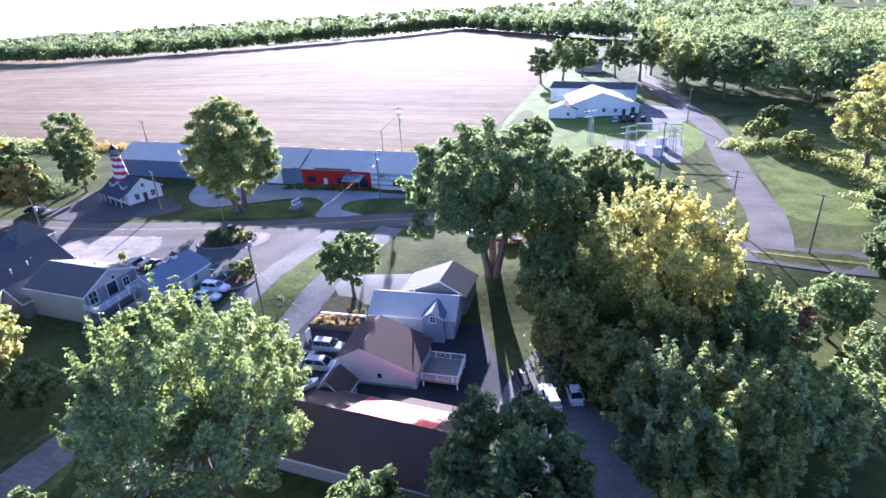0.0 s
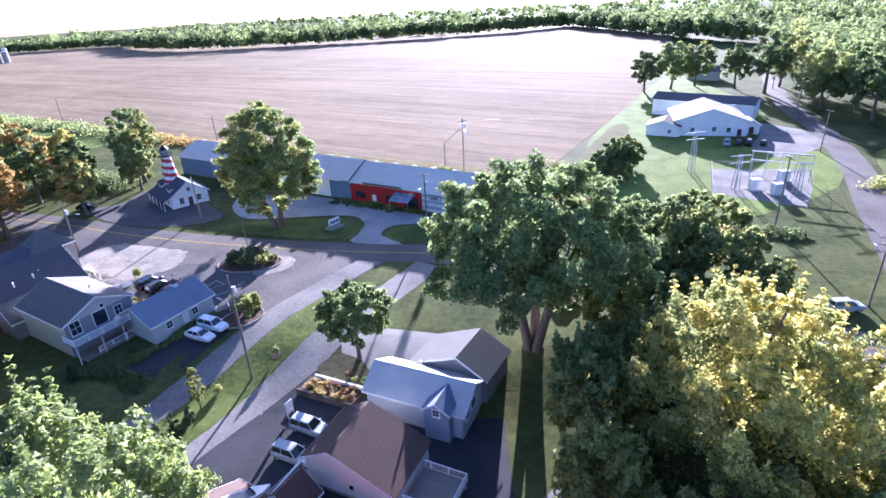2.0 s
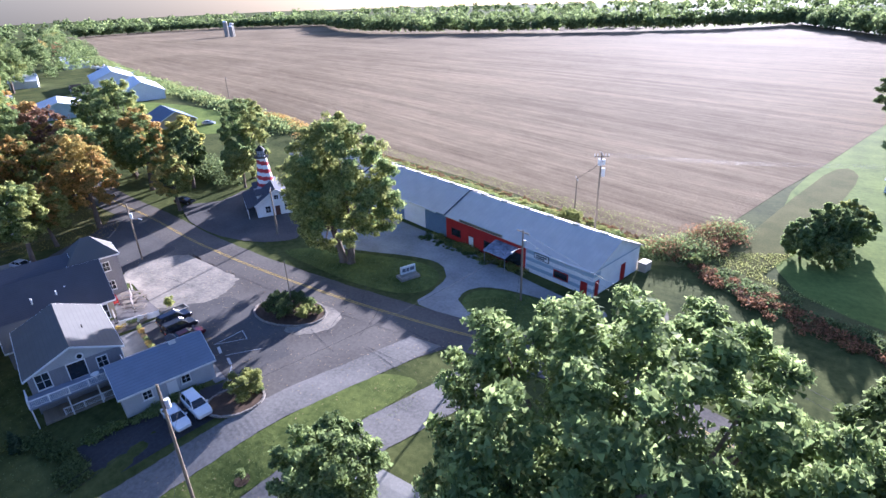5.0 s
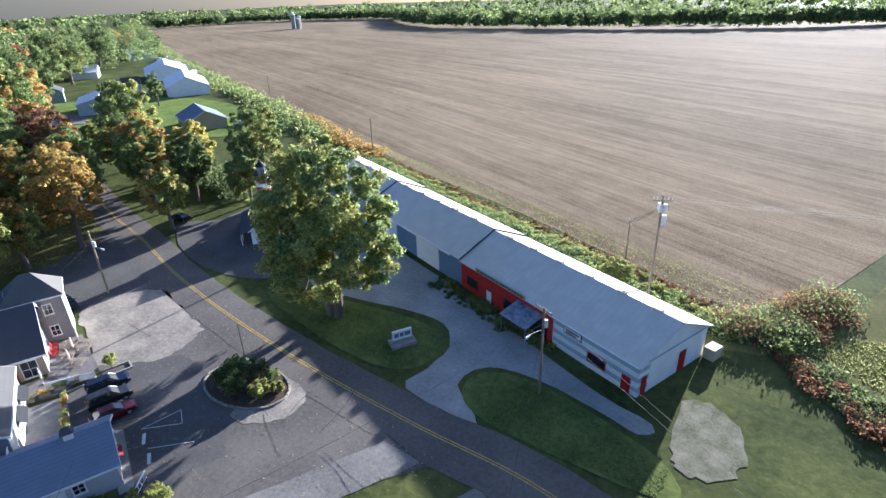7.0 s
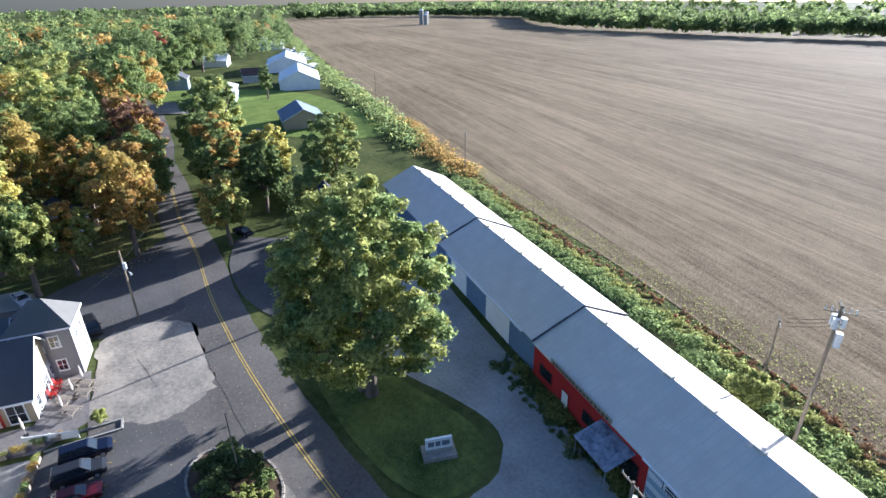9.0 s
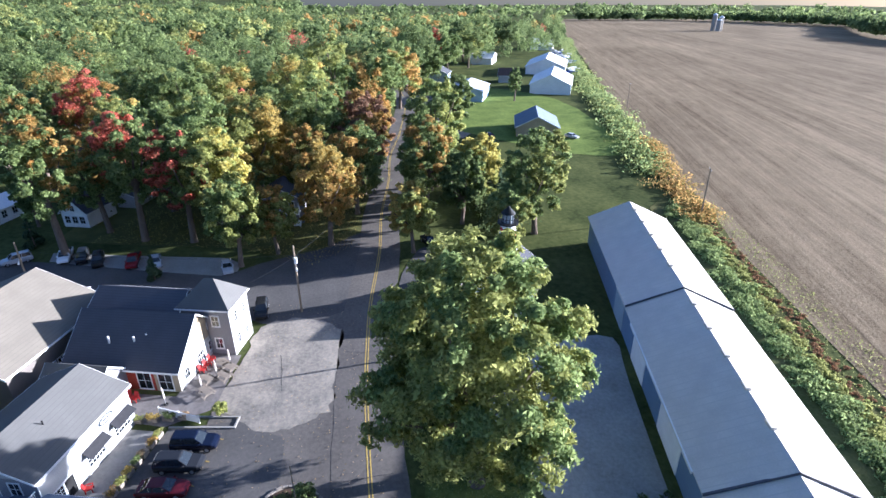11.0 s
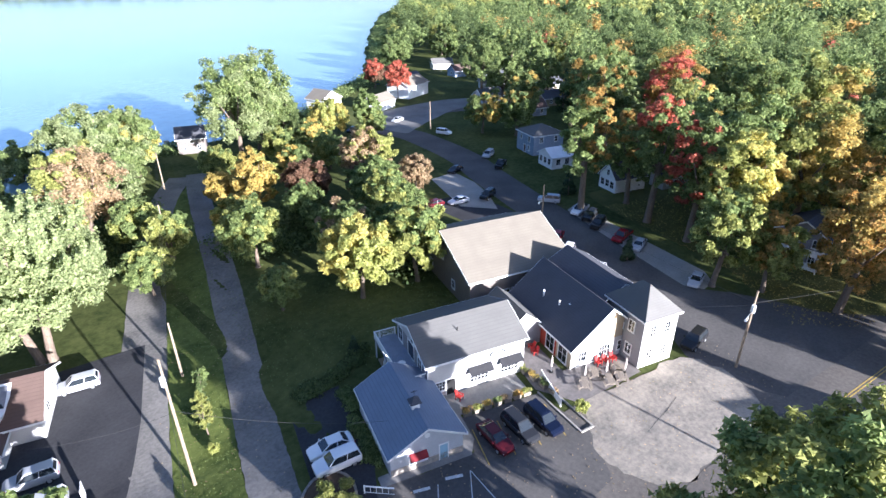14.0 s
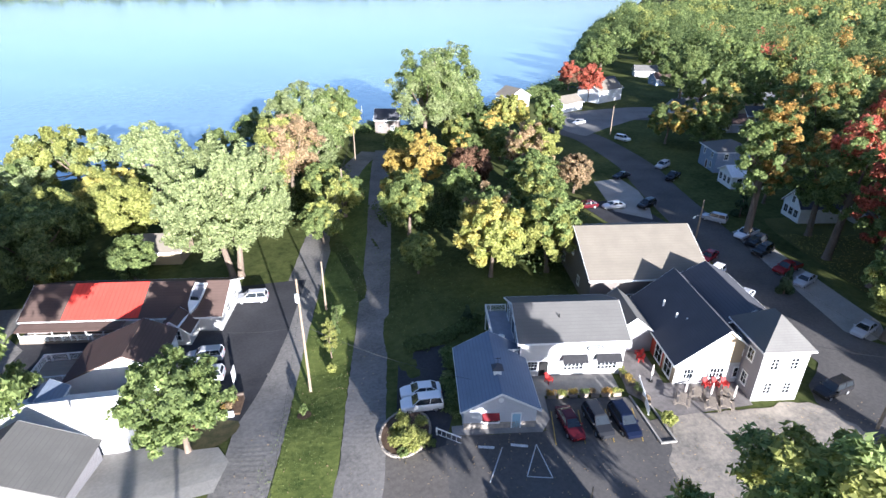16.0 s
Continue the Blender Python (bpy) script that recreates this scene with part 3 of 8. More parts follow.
drape("rough_strip", [(-113.5, 197.2), (-82.1, 184.1), (-45.3, 170.6), (-19.7, 161.9), (-2.2, 154.7), (4.9, 159), (8, 154), (2.9, 147.7), (-3.2, 146.4), (-13.5, 147.7), (-45.2, 160.8), (-81.9, 172.7), (-107.6, 182)], 0.065, ROUGH, "rough dry grass between warehouse and field", "grass", rounded=3, ragged=0.4)
drape("rough_ditch", [(2.9, 153.8), (10, 159.2), (19.9, 191.3), (29, 217.8), (33.3, 213.6), (26.6, 186.5), (19.7, 161.3), (15.3, 150.3), (26.2, 142.1), (49.2, 130.8), (47, 124.4), (28.3, 132.6), (9, 142.7)], 0.062, ROUGH, "rough grass along the ditch", "grass", rounded=3, ragged=0.4)
drape("lawn_park", [(-107.6, 98.7), (-102.1, 104.4), (-97.7, 110.8), (-103.1, 117.9), (-122.4, 123.5), (-157.7, 130.6), (-161.6, 89.2), (-126.4, 65.6), (-117.4, 70.7)], 0.03, surf("leafy_lawn", (0.14, 0.13, 0.04), 0.95, 0.3, 0.25, 4, 0.5, dark=(0.06, 0.07, 0.02)), "park lawn strewn with fallen leaves", "lawn", rounded=3, ragged=0.2)
# The same brightened green stands in for sun on this yard.
drape("lawn_yard", [(-284.7, 165.8), (-244.5, 162), (-193.7, 158.5), (-165.9, 171.8), (-145.9, 191), (-156.9, 204.6), (-230.2, 215), (-267.1, 196.4)], 0.05, surf("sunlit_lawn", (0.19, 0.24, 0.06), 0.9, 0.3, 0.15, 1.0, 0.8, dark=(0.09, 0.125, 0.032), spec=0.02), "mown yard around the sheds in sun-brightened green", "lawn", 20, rounded=3, ragged=0.3)
drape("lot_shed", [(-252, 152), (-230.8, 150.3), (-219.2, 163.1), (-226, 168), (-241, 170.8), (-252, 164)], 0.12, OLDTAR, "asphalt drive before the pale shed", "driveway", 12)
drape("lot_north", [(-202.8, 155.2), (-185.7, 150.2), (-174.3, 159), (-190.4, 171.4), (-214.4, 171)], 0.04, OLDTAR, "worn asphalt yard by the sheds", "yard")
drape("substation_pad", [(47.2, 167.6), (43.3, 149.8), (59.3, 141.4), (65, 154), (69.4, 168)], 0.05, OLDTAR, "pale gravel pad of the substation", "gravel")

# ---- buildings ----


def opening(house, name, side, u, z, w, h, L, W, material=None, bars=(1, 1), frame_material=None):
    """A window or door on a wall. side: front (-y), back (+y), left (-x), right (+x); u runs along the wall from its middle."""
    fm = frame_material or TRIM

    def at(a, out, b):
        return {"front": (a, -W / 2 - out, b), "back": (a, W / 2 + out, b), "left": (-L / 2 - out, a, b), "right": (L / 2 + out, a, b)}[side]

    def bar(g, a0, a1, b0, b1, o0, o1):
        p, q = at(a0, o0, b0), at(a1, o1, b1)
        g.box(min(p[0], q[0]), max(p[0], q[0]), min(p[1], q[1]), max(p[1], q[1]), min(p[2], q[2]), max(p[2], q[2]))
        return g

    t = 0.11 if w > 0.7 else 0.08
    ring = []
    for o in (-0.03, 0.075):
        for e in (0.0, t):
            ring += [at(u + sa * (w / 2 + e), o, z + (h + e if sb else -e)) for sa, sb in ((-1, 0), (1, 0), (1, 1), (-1, 1))]
    fs = []
    for i in range(4):
        j = (i + 1) % 4
        fs += [(8 + i, 8 + j, 12 + j, 12 + i), (4 + i, 4 + j, 12 + j, 12 + i), (i, j, 8 + j, 8 + i), (i, j, 4 + j, 4 + i)]
    fr = part(name, Geo().add(ring, fs), fm, house, "painted frame around the " + name)
    if name == "window":
        for i in range(1, bars[0]):
            a = u - w / 2 + w * i / bars[0]
            part("glazing_bar", bar(Geo(), a - 0.025, a + 0.025, z, z + h, 0.0, 0.05), fm, fr)
        for i in range(1, bars[1]):
            b = z + h * i / bars[1]
            part("glazing_bar", bar(Geo(), u - w / 2, u + w / 2, b - 0.025, b + 0.025, 0.0, 0.045), fm, fr)
    pane = bar(Geo(), u - w / 2, u + w / 2, z, z + h, -0.02, 0.03)
    part("pane" if name == "window" else "leaf", pane, material or GLASS, fr)
    if name == "window":
        part("sill", bar(Geo(), u - w / 2 - t - 0.04, u + w / 2 + t + 0.04, z - t - 0.05, z - t, 0, 0.12), fm, fr)
    return fr


def house(name, label, category, x, y, turn, L, W, wall_h, roof_h, wall_mat, roof_mat, along="x", eave=0.4, hip=False, windows=(), doors=(), z=0.0, group="", trim=None):
    """A building: a walled body with gables, two roof slopes with white boards along their edges, windows and doors. along: the ridge's direction."""
    h = thing(name, label, category, group, (x, y, lie(x, y) + z), turn)
    trim = trim or TRIM
    a, b = L / 2, W / 2
    g = Geo()
    e = eave
    top = wall_h + roof_h
    if hip:
        g.box(-a, a, -b, b, -0.3, wall_h)
        k = max(0.0, (a - b)) if along == "x" else 0
        kk = max(0.0, (b - a)) if along == "y" else 0
        c = [(-a - e, -b - e, wall_h), (a + e, -b - e, wall_h), (a + e, b + e, wall_h), (-a - e, b + e, wall_h)]
        r = Geo()
        if k or kk:
            p, q = ((-k, 0, top), (k, 0, top)) if k else ((0, -kk, top), (0, kk, top))
            if k:
                fs = [(0, 1, 5, 4), (2, 3, 4, 5), (1, 2, 5), (3, 0, 4)]
            else:
                fs = [(1, 2, 5, 4), (3, 0, 4, 5), (0, 1, 4), (2, 3, 5)]
            r.add(c + [p, q], fs + [(3, 2, 1, 0)])
        else:
            r.add(c + [(0, 0, top)], [(0, 1, 4), (1, 2, 4), (2, 3, 4), (3, 0, 4), (3, 2, 1, 0)])
        part("wall", g, wall_mat, h)
        part("roof", r, roof_mat, h)
        f = Geo()
        for i in range(4):
            p, q = Vector(c[i]), Vector(c[(i + 1) % 4])
            d = (q - p).normalized() * 0.03
            n_ = Vector((d.y, -d.x, 0))
            f.add([p + n_, q + n_, q - n_, p - n_] + [v - Vector((0, 0, 0.22)) for v in (p + n_, q + n_, q - n_, p - n_)],
                  [(0, 1, 2, 3), (7, 6, 5, 4), (0, 4, 5, 1), (1, 5, 6, 2), (2, 6, 7, 3), (3, 7, 4, 0)])
        part("eave_board", f, trim, h)
    else:
        if along == "x":
            g.add([(-a, -b, -0.3), (a, -b, -0.3), (a, b, -0.3), (-a, b, -0.3), (-a, -b, wall_h), (a, -b, wall_h), (a, b, wall_h), (-a, b, wall_h), (-a, 0, top), (a, 0, top)],
                  [(3, 2, 1, 0), (0, 1, 5, 4), (2, 3, 7, 6), (1, 2, 6, 9, 5), (3, 0, 4, 8, 7), (4, 5, 9, 8), (6, 7, 8, 9)])
            dz = roof_h / b * e
            s1 = [(-a - e, -b - e, wall_h - dz), (a + e, -b - e, wall_h - dz), (a + e, 0, top), (-a - e, 0, top)]
            s2 = [(a + e, b + e, wall_h - dz), (-a - e, b + e, wall_h - dz), (-a - e, 0, top), (a + e, 0, top)]
        else:
            g.add([(-a, -b, -0.3), (a, -b, -0.3), (a, b, -0.3), (-a, b, -0.3), (-a, -b, wall_h), (a, -b, wall_h), (a, b, wall_h), (-a, b, wall_h), (0, -b, top), (0, b, top)],
                  [(3, 2, 1, 0), (0, 1, 5, 8, 4), (2, 3, 7, 9, 6), (1, 2, 6, 5), (3, 0, 4, 7), (5, 6, 9, 8), (7, 4, 8, 9)])
            dz = roof_h / a * e
            s1 = [(a + e, -b - e, wall_h - dz), (a + e, b + e, wall_h - dz), (0, b + e, top), (0, -b - e, top)]
            s2 = [(-a - e, b + e, wall_h - dz), (-a - e, -b - e, wall_h - dz), (0, -b - e, top), (0, b + e, top)]
        part("wall", g, wall_mat, h)
        up = Vector((0, 0, 0.16))
        for s in (s1, s2):
            rs = part("roof", Geo().slab([Vector(p) + up for p in s], 0.15), roof_mat, h)
            f = Geo()
            for i, j in ((0, 1), (0, 3), (1, 2)):
                p, q = Vector(s[i]) + up * 0.94, Vector(s[j]) + up * 0.94
                d = Vector((q - p)).normalized()
                n_ = d.cross(Vector((0, 0, 1))).normalized() * 0.025
                c_ = Vector(s[0]) + (Vector(s[2]) - Vector(s[0])) / 2
                out = n_ if (p + n_ - c_).length > (p - n_ - c_).length else -n_
                vs = [p + out * 0.2, q + out * 0.2, q + out * 2, p + out * 2]
                f.add(vs + [v - Vector((0, 0, 0.24)) for v in vs], [(0, 1, 2, 3), (7, 6, 5, 4), (0, 4, 5, 1), (1, 5, 6, 2), (2, 6, 7, 3), (3, 7, 4, 0)])
            part("eave_board", f, trim, rs)
    for w in windows:
        opening(h, "window", *w[:5], L, W, bars=w[5] if len(w) > 5 else (2, 2), frame_material=trim)
    for d in doors:
        opening(h, "door", *d[:5], L, W, d[5] if len(d) > 5 else surf("door_brown", (0.10, 0.05, 0.04), 0.5), frame_material=trim)
    return h


def railing(parent, pts, z, height=1.0, material=None, gap=0.16):
    """Runs of top and bottom rails, each with its own posts and balusters that share two meshes."""
    material = material or TRIM
    thin = Geo().box(-0.02, 0.02, -0.02, 0.02, 0.12, height).mesh("baluster", material)
    thick = Geo().box(-0.065, 0.065, -0.065, 0.065, 0, height + 0.08).mesh("rail_post", material)
    for p, q in zip(pts, pts[1:]):
        p, q = Vector((*p, z)), Vector((*q, z))
        d, n = q - p, max(1, int((q - p).length / gap))
        up = Vector((0, 0, 1))
        run = part("railing", Geo().tube([p + up * height, q + up * height], [0.07, 0.07], 4), material, parent, "white painted railing")
        part("bottom_rail", Geo().tube([p + up * 0.12, q + up * 0.12], [0.03, 0.03], 4), material, run)
        for i in range(n):
            stout = i % 12 == 0
            ob = new("rail_post" if stout else "baluster", thick if stout else thin)
            ob.parent = run
            ob.location = p + d * i / n


# The long warehouse: three stretches of different walls under pale metal roofs
WA = -18.4


def wh(x, y):
    a = radians(WA)
    return (-94.6 + x * math.cos(a) - y * math.sin(a), 160.6 + x * math.sin(a) + y * math.cos(a))


def warehouse():
    h = thing("warehouse", "long warehouse, pale metal roof, blue, red and striped walls", "warehouse", "", (-94.6, 160.6, 0), WA)
    Wd, e, r = 13.0, 5.0, 8.0
    for i, (x0, x1, mats, lift) in enumerate(((0, 30.5, PANEL_BLUE, 0.0), (30.5, 60, PANEL_BLUE, -0.25), (60, 92.4, None, -0.5))):
        g = Geo()
        y0 = 0.0
        g.add([(x0, y0, -0.3), (x1, y0, -0.3), (x1, Wd, -0.3), (x0, Wd, -0.3), (x0, y0, e + lift), (x1, y0, e + lift), (x1, Wd, e + lift), (x0, Wd, e + lift), (x0, Wd / 2, r + lift), (x1, Wd / 2, r + lift)],
              [(3, 2, 1, 0), (0, 1, 5, 4), (2, 3, 7, 6), (1, 2, 6, 9, 5), (3, 0, 4, 8, 7), (4, 5, 9, 8), (6, 7, 8, 9)])
        part("wall", g, mats or PANEL_WHITE, h)
        for s in (0, 1):
            yo, yi = (-0.45, Wd / 2) if s == 0 else (Wd + 0.45, Wd / 2)
            zo = e + lift - 0.2
            q = [(x0 - (0.4 if i == 0 else 0), yo, zo + 0.2), (x1 + (0.5 if i == 2 else 0), yo, zo + 0.2), (x1 + (0.5 if i == 2 else 0), yi, r + lift + 0.2), (x0 - (0.4 if i == 0 else 0), yi, r + lift + 0.2)]
            if s:
                q = [q[1], q[0], q[3], q[2]]
            part("roof", Geo().slab(q, 0.14), METAL_ROOF, h)
            # ridge vents and the dark edge between the stretches
        k = 0
        for vx in np.arange(x0 + 3, x1 - 2, 5.2):
            part("ridge_vent", Geo().box(vx, vx + 1.1, Wd / 2 - 0.28, Wd / 2 + 0.28, r + lift + 0.1, r + lift + 0.42), METAL_ROOF, h)
            k += 1
        if i:
            for s in (0, 1):
                yo = -0.45 if s == 0 else Wd + 0.45
                part("roof_edge", Geo().tube([(x0, yo, e + lift + 0.22), (x0, Wd / 2, r + lift + 0.32)], [0.13, 0.13], 4), surf("dark_flashing", (0.09, 0.09, 0.10), 0.6), h)
    # sliding doors of the blue stretch
    door = surf("white_sliding_door", (0.84, 0.84, 0.83), 0.55, 0.08, 0.6, 6, 0.08)
    for x0, x1, m in ((35.0, 40.6, door), (47.2, 53.8, door), (24.0, 29.0, PANEL_GREYBLUE)):
        d = part("sliding_door", Geo().box(x0, x1, -0.1, -0.02, 0.1, 4.1), m, h, "pale sliding warehouse door")
        part("track", Geo().box(x0 - 0.3, x1 + 0.3, -0.16, -0.1, 4.1, 4.3), TRIM, d)
    part("door_track", Geo().box(34.2, 57.6, -0.62, -0.46, 4.45, 4.75), TRIM, h, "white track board along the eave")
    # red stretch: wall sheet, parapet board, windows, door, awning
    part("red_wall", Geo().box(60.05, 79.4, -0.12, -0.01, 0, 4.45), PANEL_RED, h, "red metal wall sheet")
    b = part("sign_board", Geo().box(64, 74.5, -0.5, -0.35, 4.45, 4.95), surf("faded_sign_board", (0.30, 0.27, 0.18), 0.8, 0.3, 2, 8, 0.1), h, "faded long sign board on the eave")
    for k in range(16):
        part("letter_bar", Geo().box(64.4 + k * 0.62, 64.8 + k * 0.62, -0.53, -0.5, 4.55, 4.85), surf("dark_letter", (0.07, 0.07, 0.06), 0.7), b)
    for x0, x1, z0, z1, m in ((61.6, 64.0, 1.1, 2.5, GLASS), (70.0, 72.6, 1.1, 2.5, GLASS), (66.2, 67.3, 0.05, 2.15, TRIM), (75, 78.5, 0.4, 2.6, GLASS)):
        fr = part("window" if m is GLASS else "door", Geo().box(x0 - 0.12, x1 + 0.12, -0.19, -0.12, z0 - 0.12 if m is GLASS else z0, z1 + 0.12), surf("dark_red_frame", (0.22, 0.03, 0.03), 0.6), h)
        part("pane" if m is GLASS else "leaf", Geo().box(x0, x1, -0.22, -0.19, z0, z1), m, fr)
    aw = part("awning", Geo().slab([(72.8, -3.4, 2.7), (77.8, -3.4, 2.7), (77.8, -0.13, 3.6), (72.8, -0.13, 3.6)], 0.1), surf("tarp", (0.34, 0.36, 0.42), 0.5, 0.6, 0.9, 2.2, 0.5, dark=(0.07, 0.08, 0.11)), h, "weathered tarpaulin awning over the entrance")
    for ax in (73.0, 77.6):
        part("post", Geo().tube([(ax, -3.2, 0), (ax, -3.2, 2.65)], [0.06, 0.06], 5), STEEL, aw)
    # striped stretch
    for k in range(3):
        part("stripe", Geo().box(79.5, 92.4, -0.05, -0.01, 0.75 + k * 1.3, 1.35 + k * 1.3), PANEL_GREYBLUE, h, "grey-blue band on the white wall")
        part("stripe", Geo().box(92.41, 92.45, 0.0, 1.8, 0.75 + k * 1.3, 1.35 + k * 1.3), PANEL_GREYBLUE, h)
    sg = part("wall_sign", Geo().box(81.3, 84.2, -0.16, -0.06, 2.9, 4.0), surf("sign_black", (0.04, 0.05, 0.06), 0.6), h, "white wall sign with a dark border")
    part("sign_face", Geo().box(81.42, 84.08, -0.19, -0.16, 3.02, 3.88), TRIM, sg)
    for k in range(2):
        part("letter_bar", Geo().box(81.7, 83.8 - 0.4 * k, -0.21, -0.19, 3.5 - k * 0.35, 3.72 - k * 0.35), surf("sign_black", (0.04, 0.05, 0.06)), sg)
    w = part("window", Geo().box(85.2, 88.0, -0.14, -0.04, 0.95, 2.35), RED_PAINT, h, "wide window with a dark frame")
    part("pane", Geo().box(85.35, 87.85, -0.17, -0.14, 1.1, 2.2), GLASS, w)
    for x0, x1 in ((90.3, 91.5),):
        part("door", Geo().box(x0, x1, -0.14, -0.04, 0.05, 2.2), RED_PAINT, h, "red painted door")
    for y0, y1, hh in ((0.5, 1.4, 2.6), (7.6, 8.8, 2.9)):
        part("door", Geo().box(92.46, 92.54, y0, y1, 0.05, hh), RED_PAINT, h, "red painted door")
    part("gutter", Geo().box(79, 92.6, -0.6, -0.46, 4.38, 4.5), TRIM, h)
    part("end_band", Geo().box(92.46, 92.52, 0, 13, 4.3, 4.45), PANEL_GREYBLUE, h)
    return h


warehouse()
tank = thing("fuel_tank", "beige box tank standing against the warehouse end", "tank", "", (*wh(93.3, 13.6), 0), WA)
part("body", Geo().box(-0.7, 0.7, -0.9, 0.9, 0, 1.6), surf("beige_paint", (0.55, 0.45, 0.33), 0.6), tank)


def at_vil(x0, x1, y0, y1):
    c = vil((x0 + x1) / 2, (y0 + y1) / 2)
    return c[0], c[1], VA, abs(x1 - x0), abs(y1 - y0)


# Restaurant row. Their fronts look to the road, which is their back (+y) side here.
x, y, tn, L, W = at_vil(-7.6, 0, -10.2, 0)
b1 = house("cottage_shop", "small stone-fronted shop with slate-blue shingle roof and white cupola", "shop", x, y, tn, L, W, 2.8, 2.1, SIDING_PALE, SHINGLE_BLUE, "y", 0.35,
           windows=[("back", 1.0, 1.0, 1.7, 0.9, (3, 1)), ("right", -2.5, 1.2, 0.9, 1.0), ("right", 1.8, 1.2, 0.9, 1.0)], doors=[("back", -1.7, 0.05, 0.85, 2.0, surf("pale_blue_door", (0.30, 0.46, 0.56), 0.3, 0.1, 1, 6, 0.02)), ("right", 0.2, 0.05, 0.9, 2.0, TRIM)])
part("front_facing", Geo().box(-L / 2, L / 2, W / 2 + 0.005, W / 2 + 0.03, -0.2, 0.95), STONE, b1, "rough stone veneer")
part("gable_vent", Geo().tube([(0, W / 2, 3.9), (0, W / 2 + 0.06, 3.9)], [0.28, 0.28], 14), TRIM, b1)
part("awning", Geo().slab([(0.1, W / 2 + 0.06, 2.25), (1.9, W / 2 + 0.06, 2.25), (1.9, W / 2 + 0.6, 1.75), (0.1, W / 2 + 0.6, 1.75)], 0.05), surf("maroon_cloth", (0.16, 0.02, 0.025), 0.8), b1, "small maroon awning")
cu = part("cupola", Geo().box(-0.4, 0.4, 1.6, 2.4, 4.4, 5.55), TRIM, b1, "white louvred cupola")
part("cupola_roof", Geo().add([(-0.6, 1.4, 5.55), (0.6, 1.4, 5.55), (0.6, 2.6, 5.55), (-0.6, 2.6, 5.55), (0, 2, 6.2)], [(0, 1, 4), (1, 2, 4), (2, 3, 4), (3, 0, 4), (3, 2, 1, 0)]), SHINGLE_DARK, cu)
part("weather_vane", Geo().tube([(0, 2, 6.1), (0, 2, 6.9)], [0.025, 0.02], 5).tube([(-0.3, 2, 6.75), (0.3, 2, 6.75)], [0.03, 0.03], 4), BLACK, cu)

x, y, tn, L, W = at_vil(-19.6, -7.3, -17.6, -8.1)
b2 = house("shop_building", "white two-storey shop with grey shingle roof and black awnings", "shop", x, y, tn, L, W, 5.1, 2.1, SIDING_WHITE, SHINGLE_GREY, "x", 0.4,
           windows=[("back", 4.6, 1.0, 1.1, 1.2, (3, 3)), ("back", -0.3, 0.9, 2.3, 1.3, (5, 3)), ("back", -4.3, 0.9, 2.3, 1.3, (5, 3)), ("right", 2.6, 3.1, 1.0, 1.4), ("right", -3.4, 3.1, 1.3, 1.9)],
           doors=[("back", 3.3, 0.05, 1.1, 2.2, surf("black_door", (0.02, 0.02, 0.02), 0.4)), ("right", 0, 2.85, 1.8, 2.1, GLASS)])
part("front_gable", Geo().box(L / 2 + 0.002, L / 2 + 0.02, -W / 2, W / 2, -0.2, 5.0), SIDING_GREY, b2, "grey clapboard end wall")
for ax in (-0.3, -4.3):
    part("awning", Geo().slab([(ax - 1.5, W / 2 + 0.04, 3.05), (ax + 1.5, W / 2 + 0.04, 3.05), (ax + 1.5, W / 2 + 0.9, 2.45), (ax - 1.5, W / 2 + 0.9, 2.45)], 0.06), BLACK_CLOTH, b2, "black cloth awning")
sg = part("oval_sign", Geo().add([(-2.6 + 1.05 * math.cos(t), W / 2 + 0.07, 3.95 + 0.45 * math.sin(t)) for t in np.linspace(0, 2 * math.pi, 24, endpoint=False)], [tuple(range(24))]), surf("sign_black", (0.04, 0.05, 0.06)), b2, "white oval sign with a dark rim")
part("sign_face", Geo().add([(-2.6 + 0.82 * math.cos(t), W / 2 + 0.08, 3.95 + 0.27 * math.sin(t)) for t in np.linspace(0, 2 * math.pi, 24, endpoint=False)], [tuple(range(24))]), TRIM, sg)
part("letter_bar", Geo().box(-3.1, -2.1, W / 2 + 0.085, W / 2 + 0.095, 3.85, 4.07), surf("sign_black", (0.04, 0.05, 0.06)), sg)
part("vent_pipe", Geo().cyl(1.2, 2.0, 6.0, 6.9, 0.07), BLACK, b2)
for k in (-1, 1):
    part("downpipe", Geo().tube([(k * L / 2, W / 2 + 0.06, 0), (k * L / 2, W / 2 + 0.06, 4.9)], [0.05, 0.05], 5), TRIM, b2)
# balcony on its side
dk = part("balcony", Geo().box(L / 2 + 0.02, L / 2 + 2.8, -W / 2 - 0.6, W / 2 - 0.2, 2.65, 2.83), surf("balcony_floor", (0.25, 0.27, 0.32), 0.8), b2, "upper balcony with a white railing")
railing(dk, [(L / 2 + 0.1, -W / 2 - 0.55), (L / 2 + 2.75, -W / 2 - 0.55), (L / 2 + 2.75, W / 2 - 0.25), (L / 2 + 0.1, W / 2 - 0.25)], 2.83)
for yy in (-W / 2 - 0.45, -1.8, 1.2, W / 2 - 0.35):
    part("post", Geo().box(L / 2 + 2.6, L / 2 + 2.75, yy - 0.07, yy + 0.07, 0, 2.65), TRIM, dk)
pf = part("porch", Geo().box(L / 2 + 0.02, L / 2 + 2.7, -W / 2 + 0.2, W / 2 - 1.8, 0.02, 0.3), WOOD, b2, "lower porch under the balcony")
railing(pf, [(L / 2 + 2.6, -W / 2 + 2.2), (L / 2 + 2.6, W / 2 - 1.9)], 0.3, 0.9)
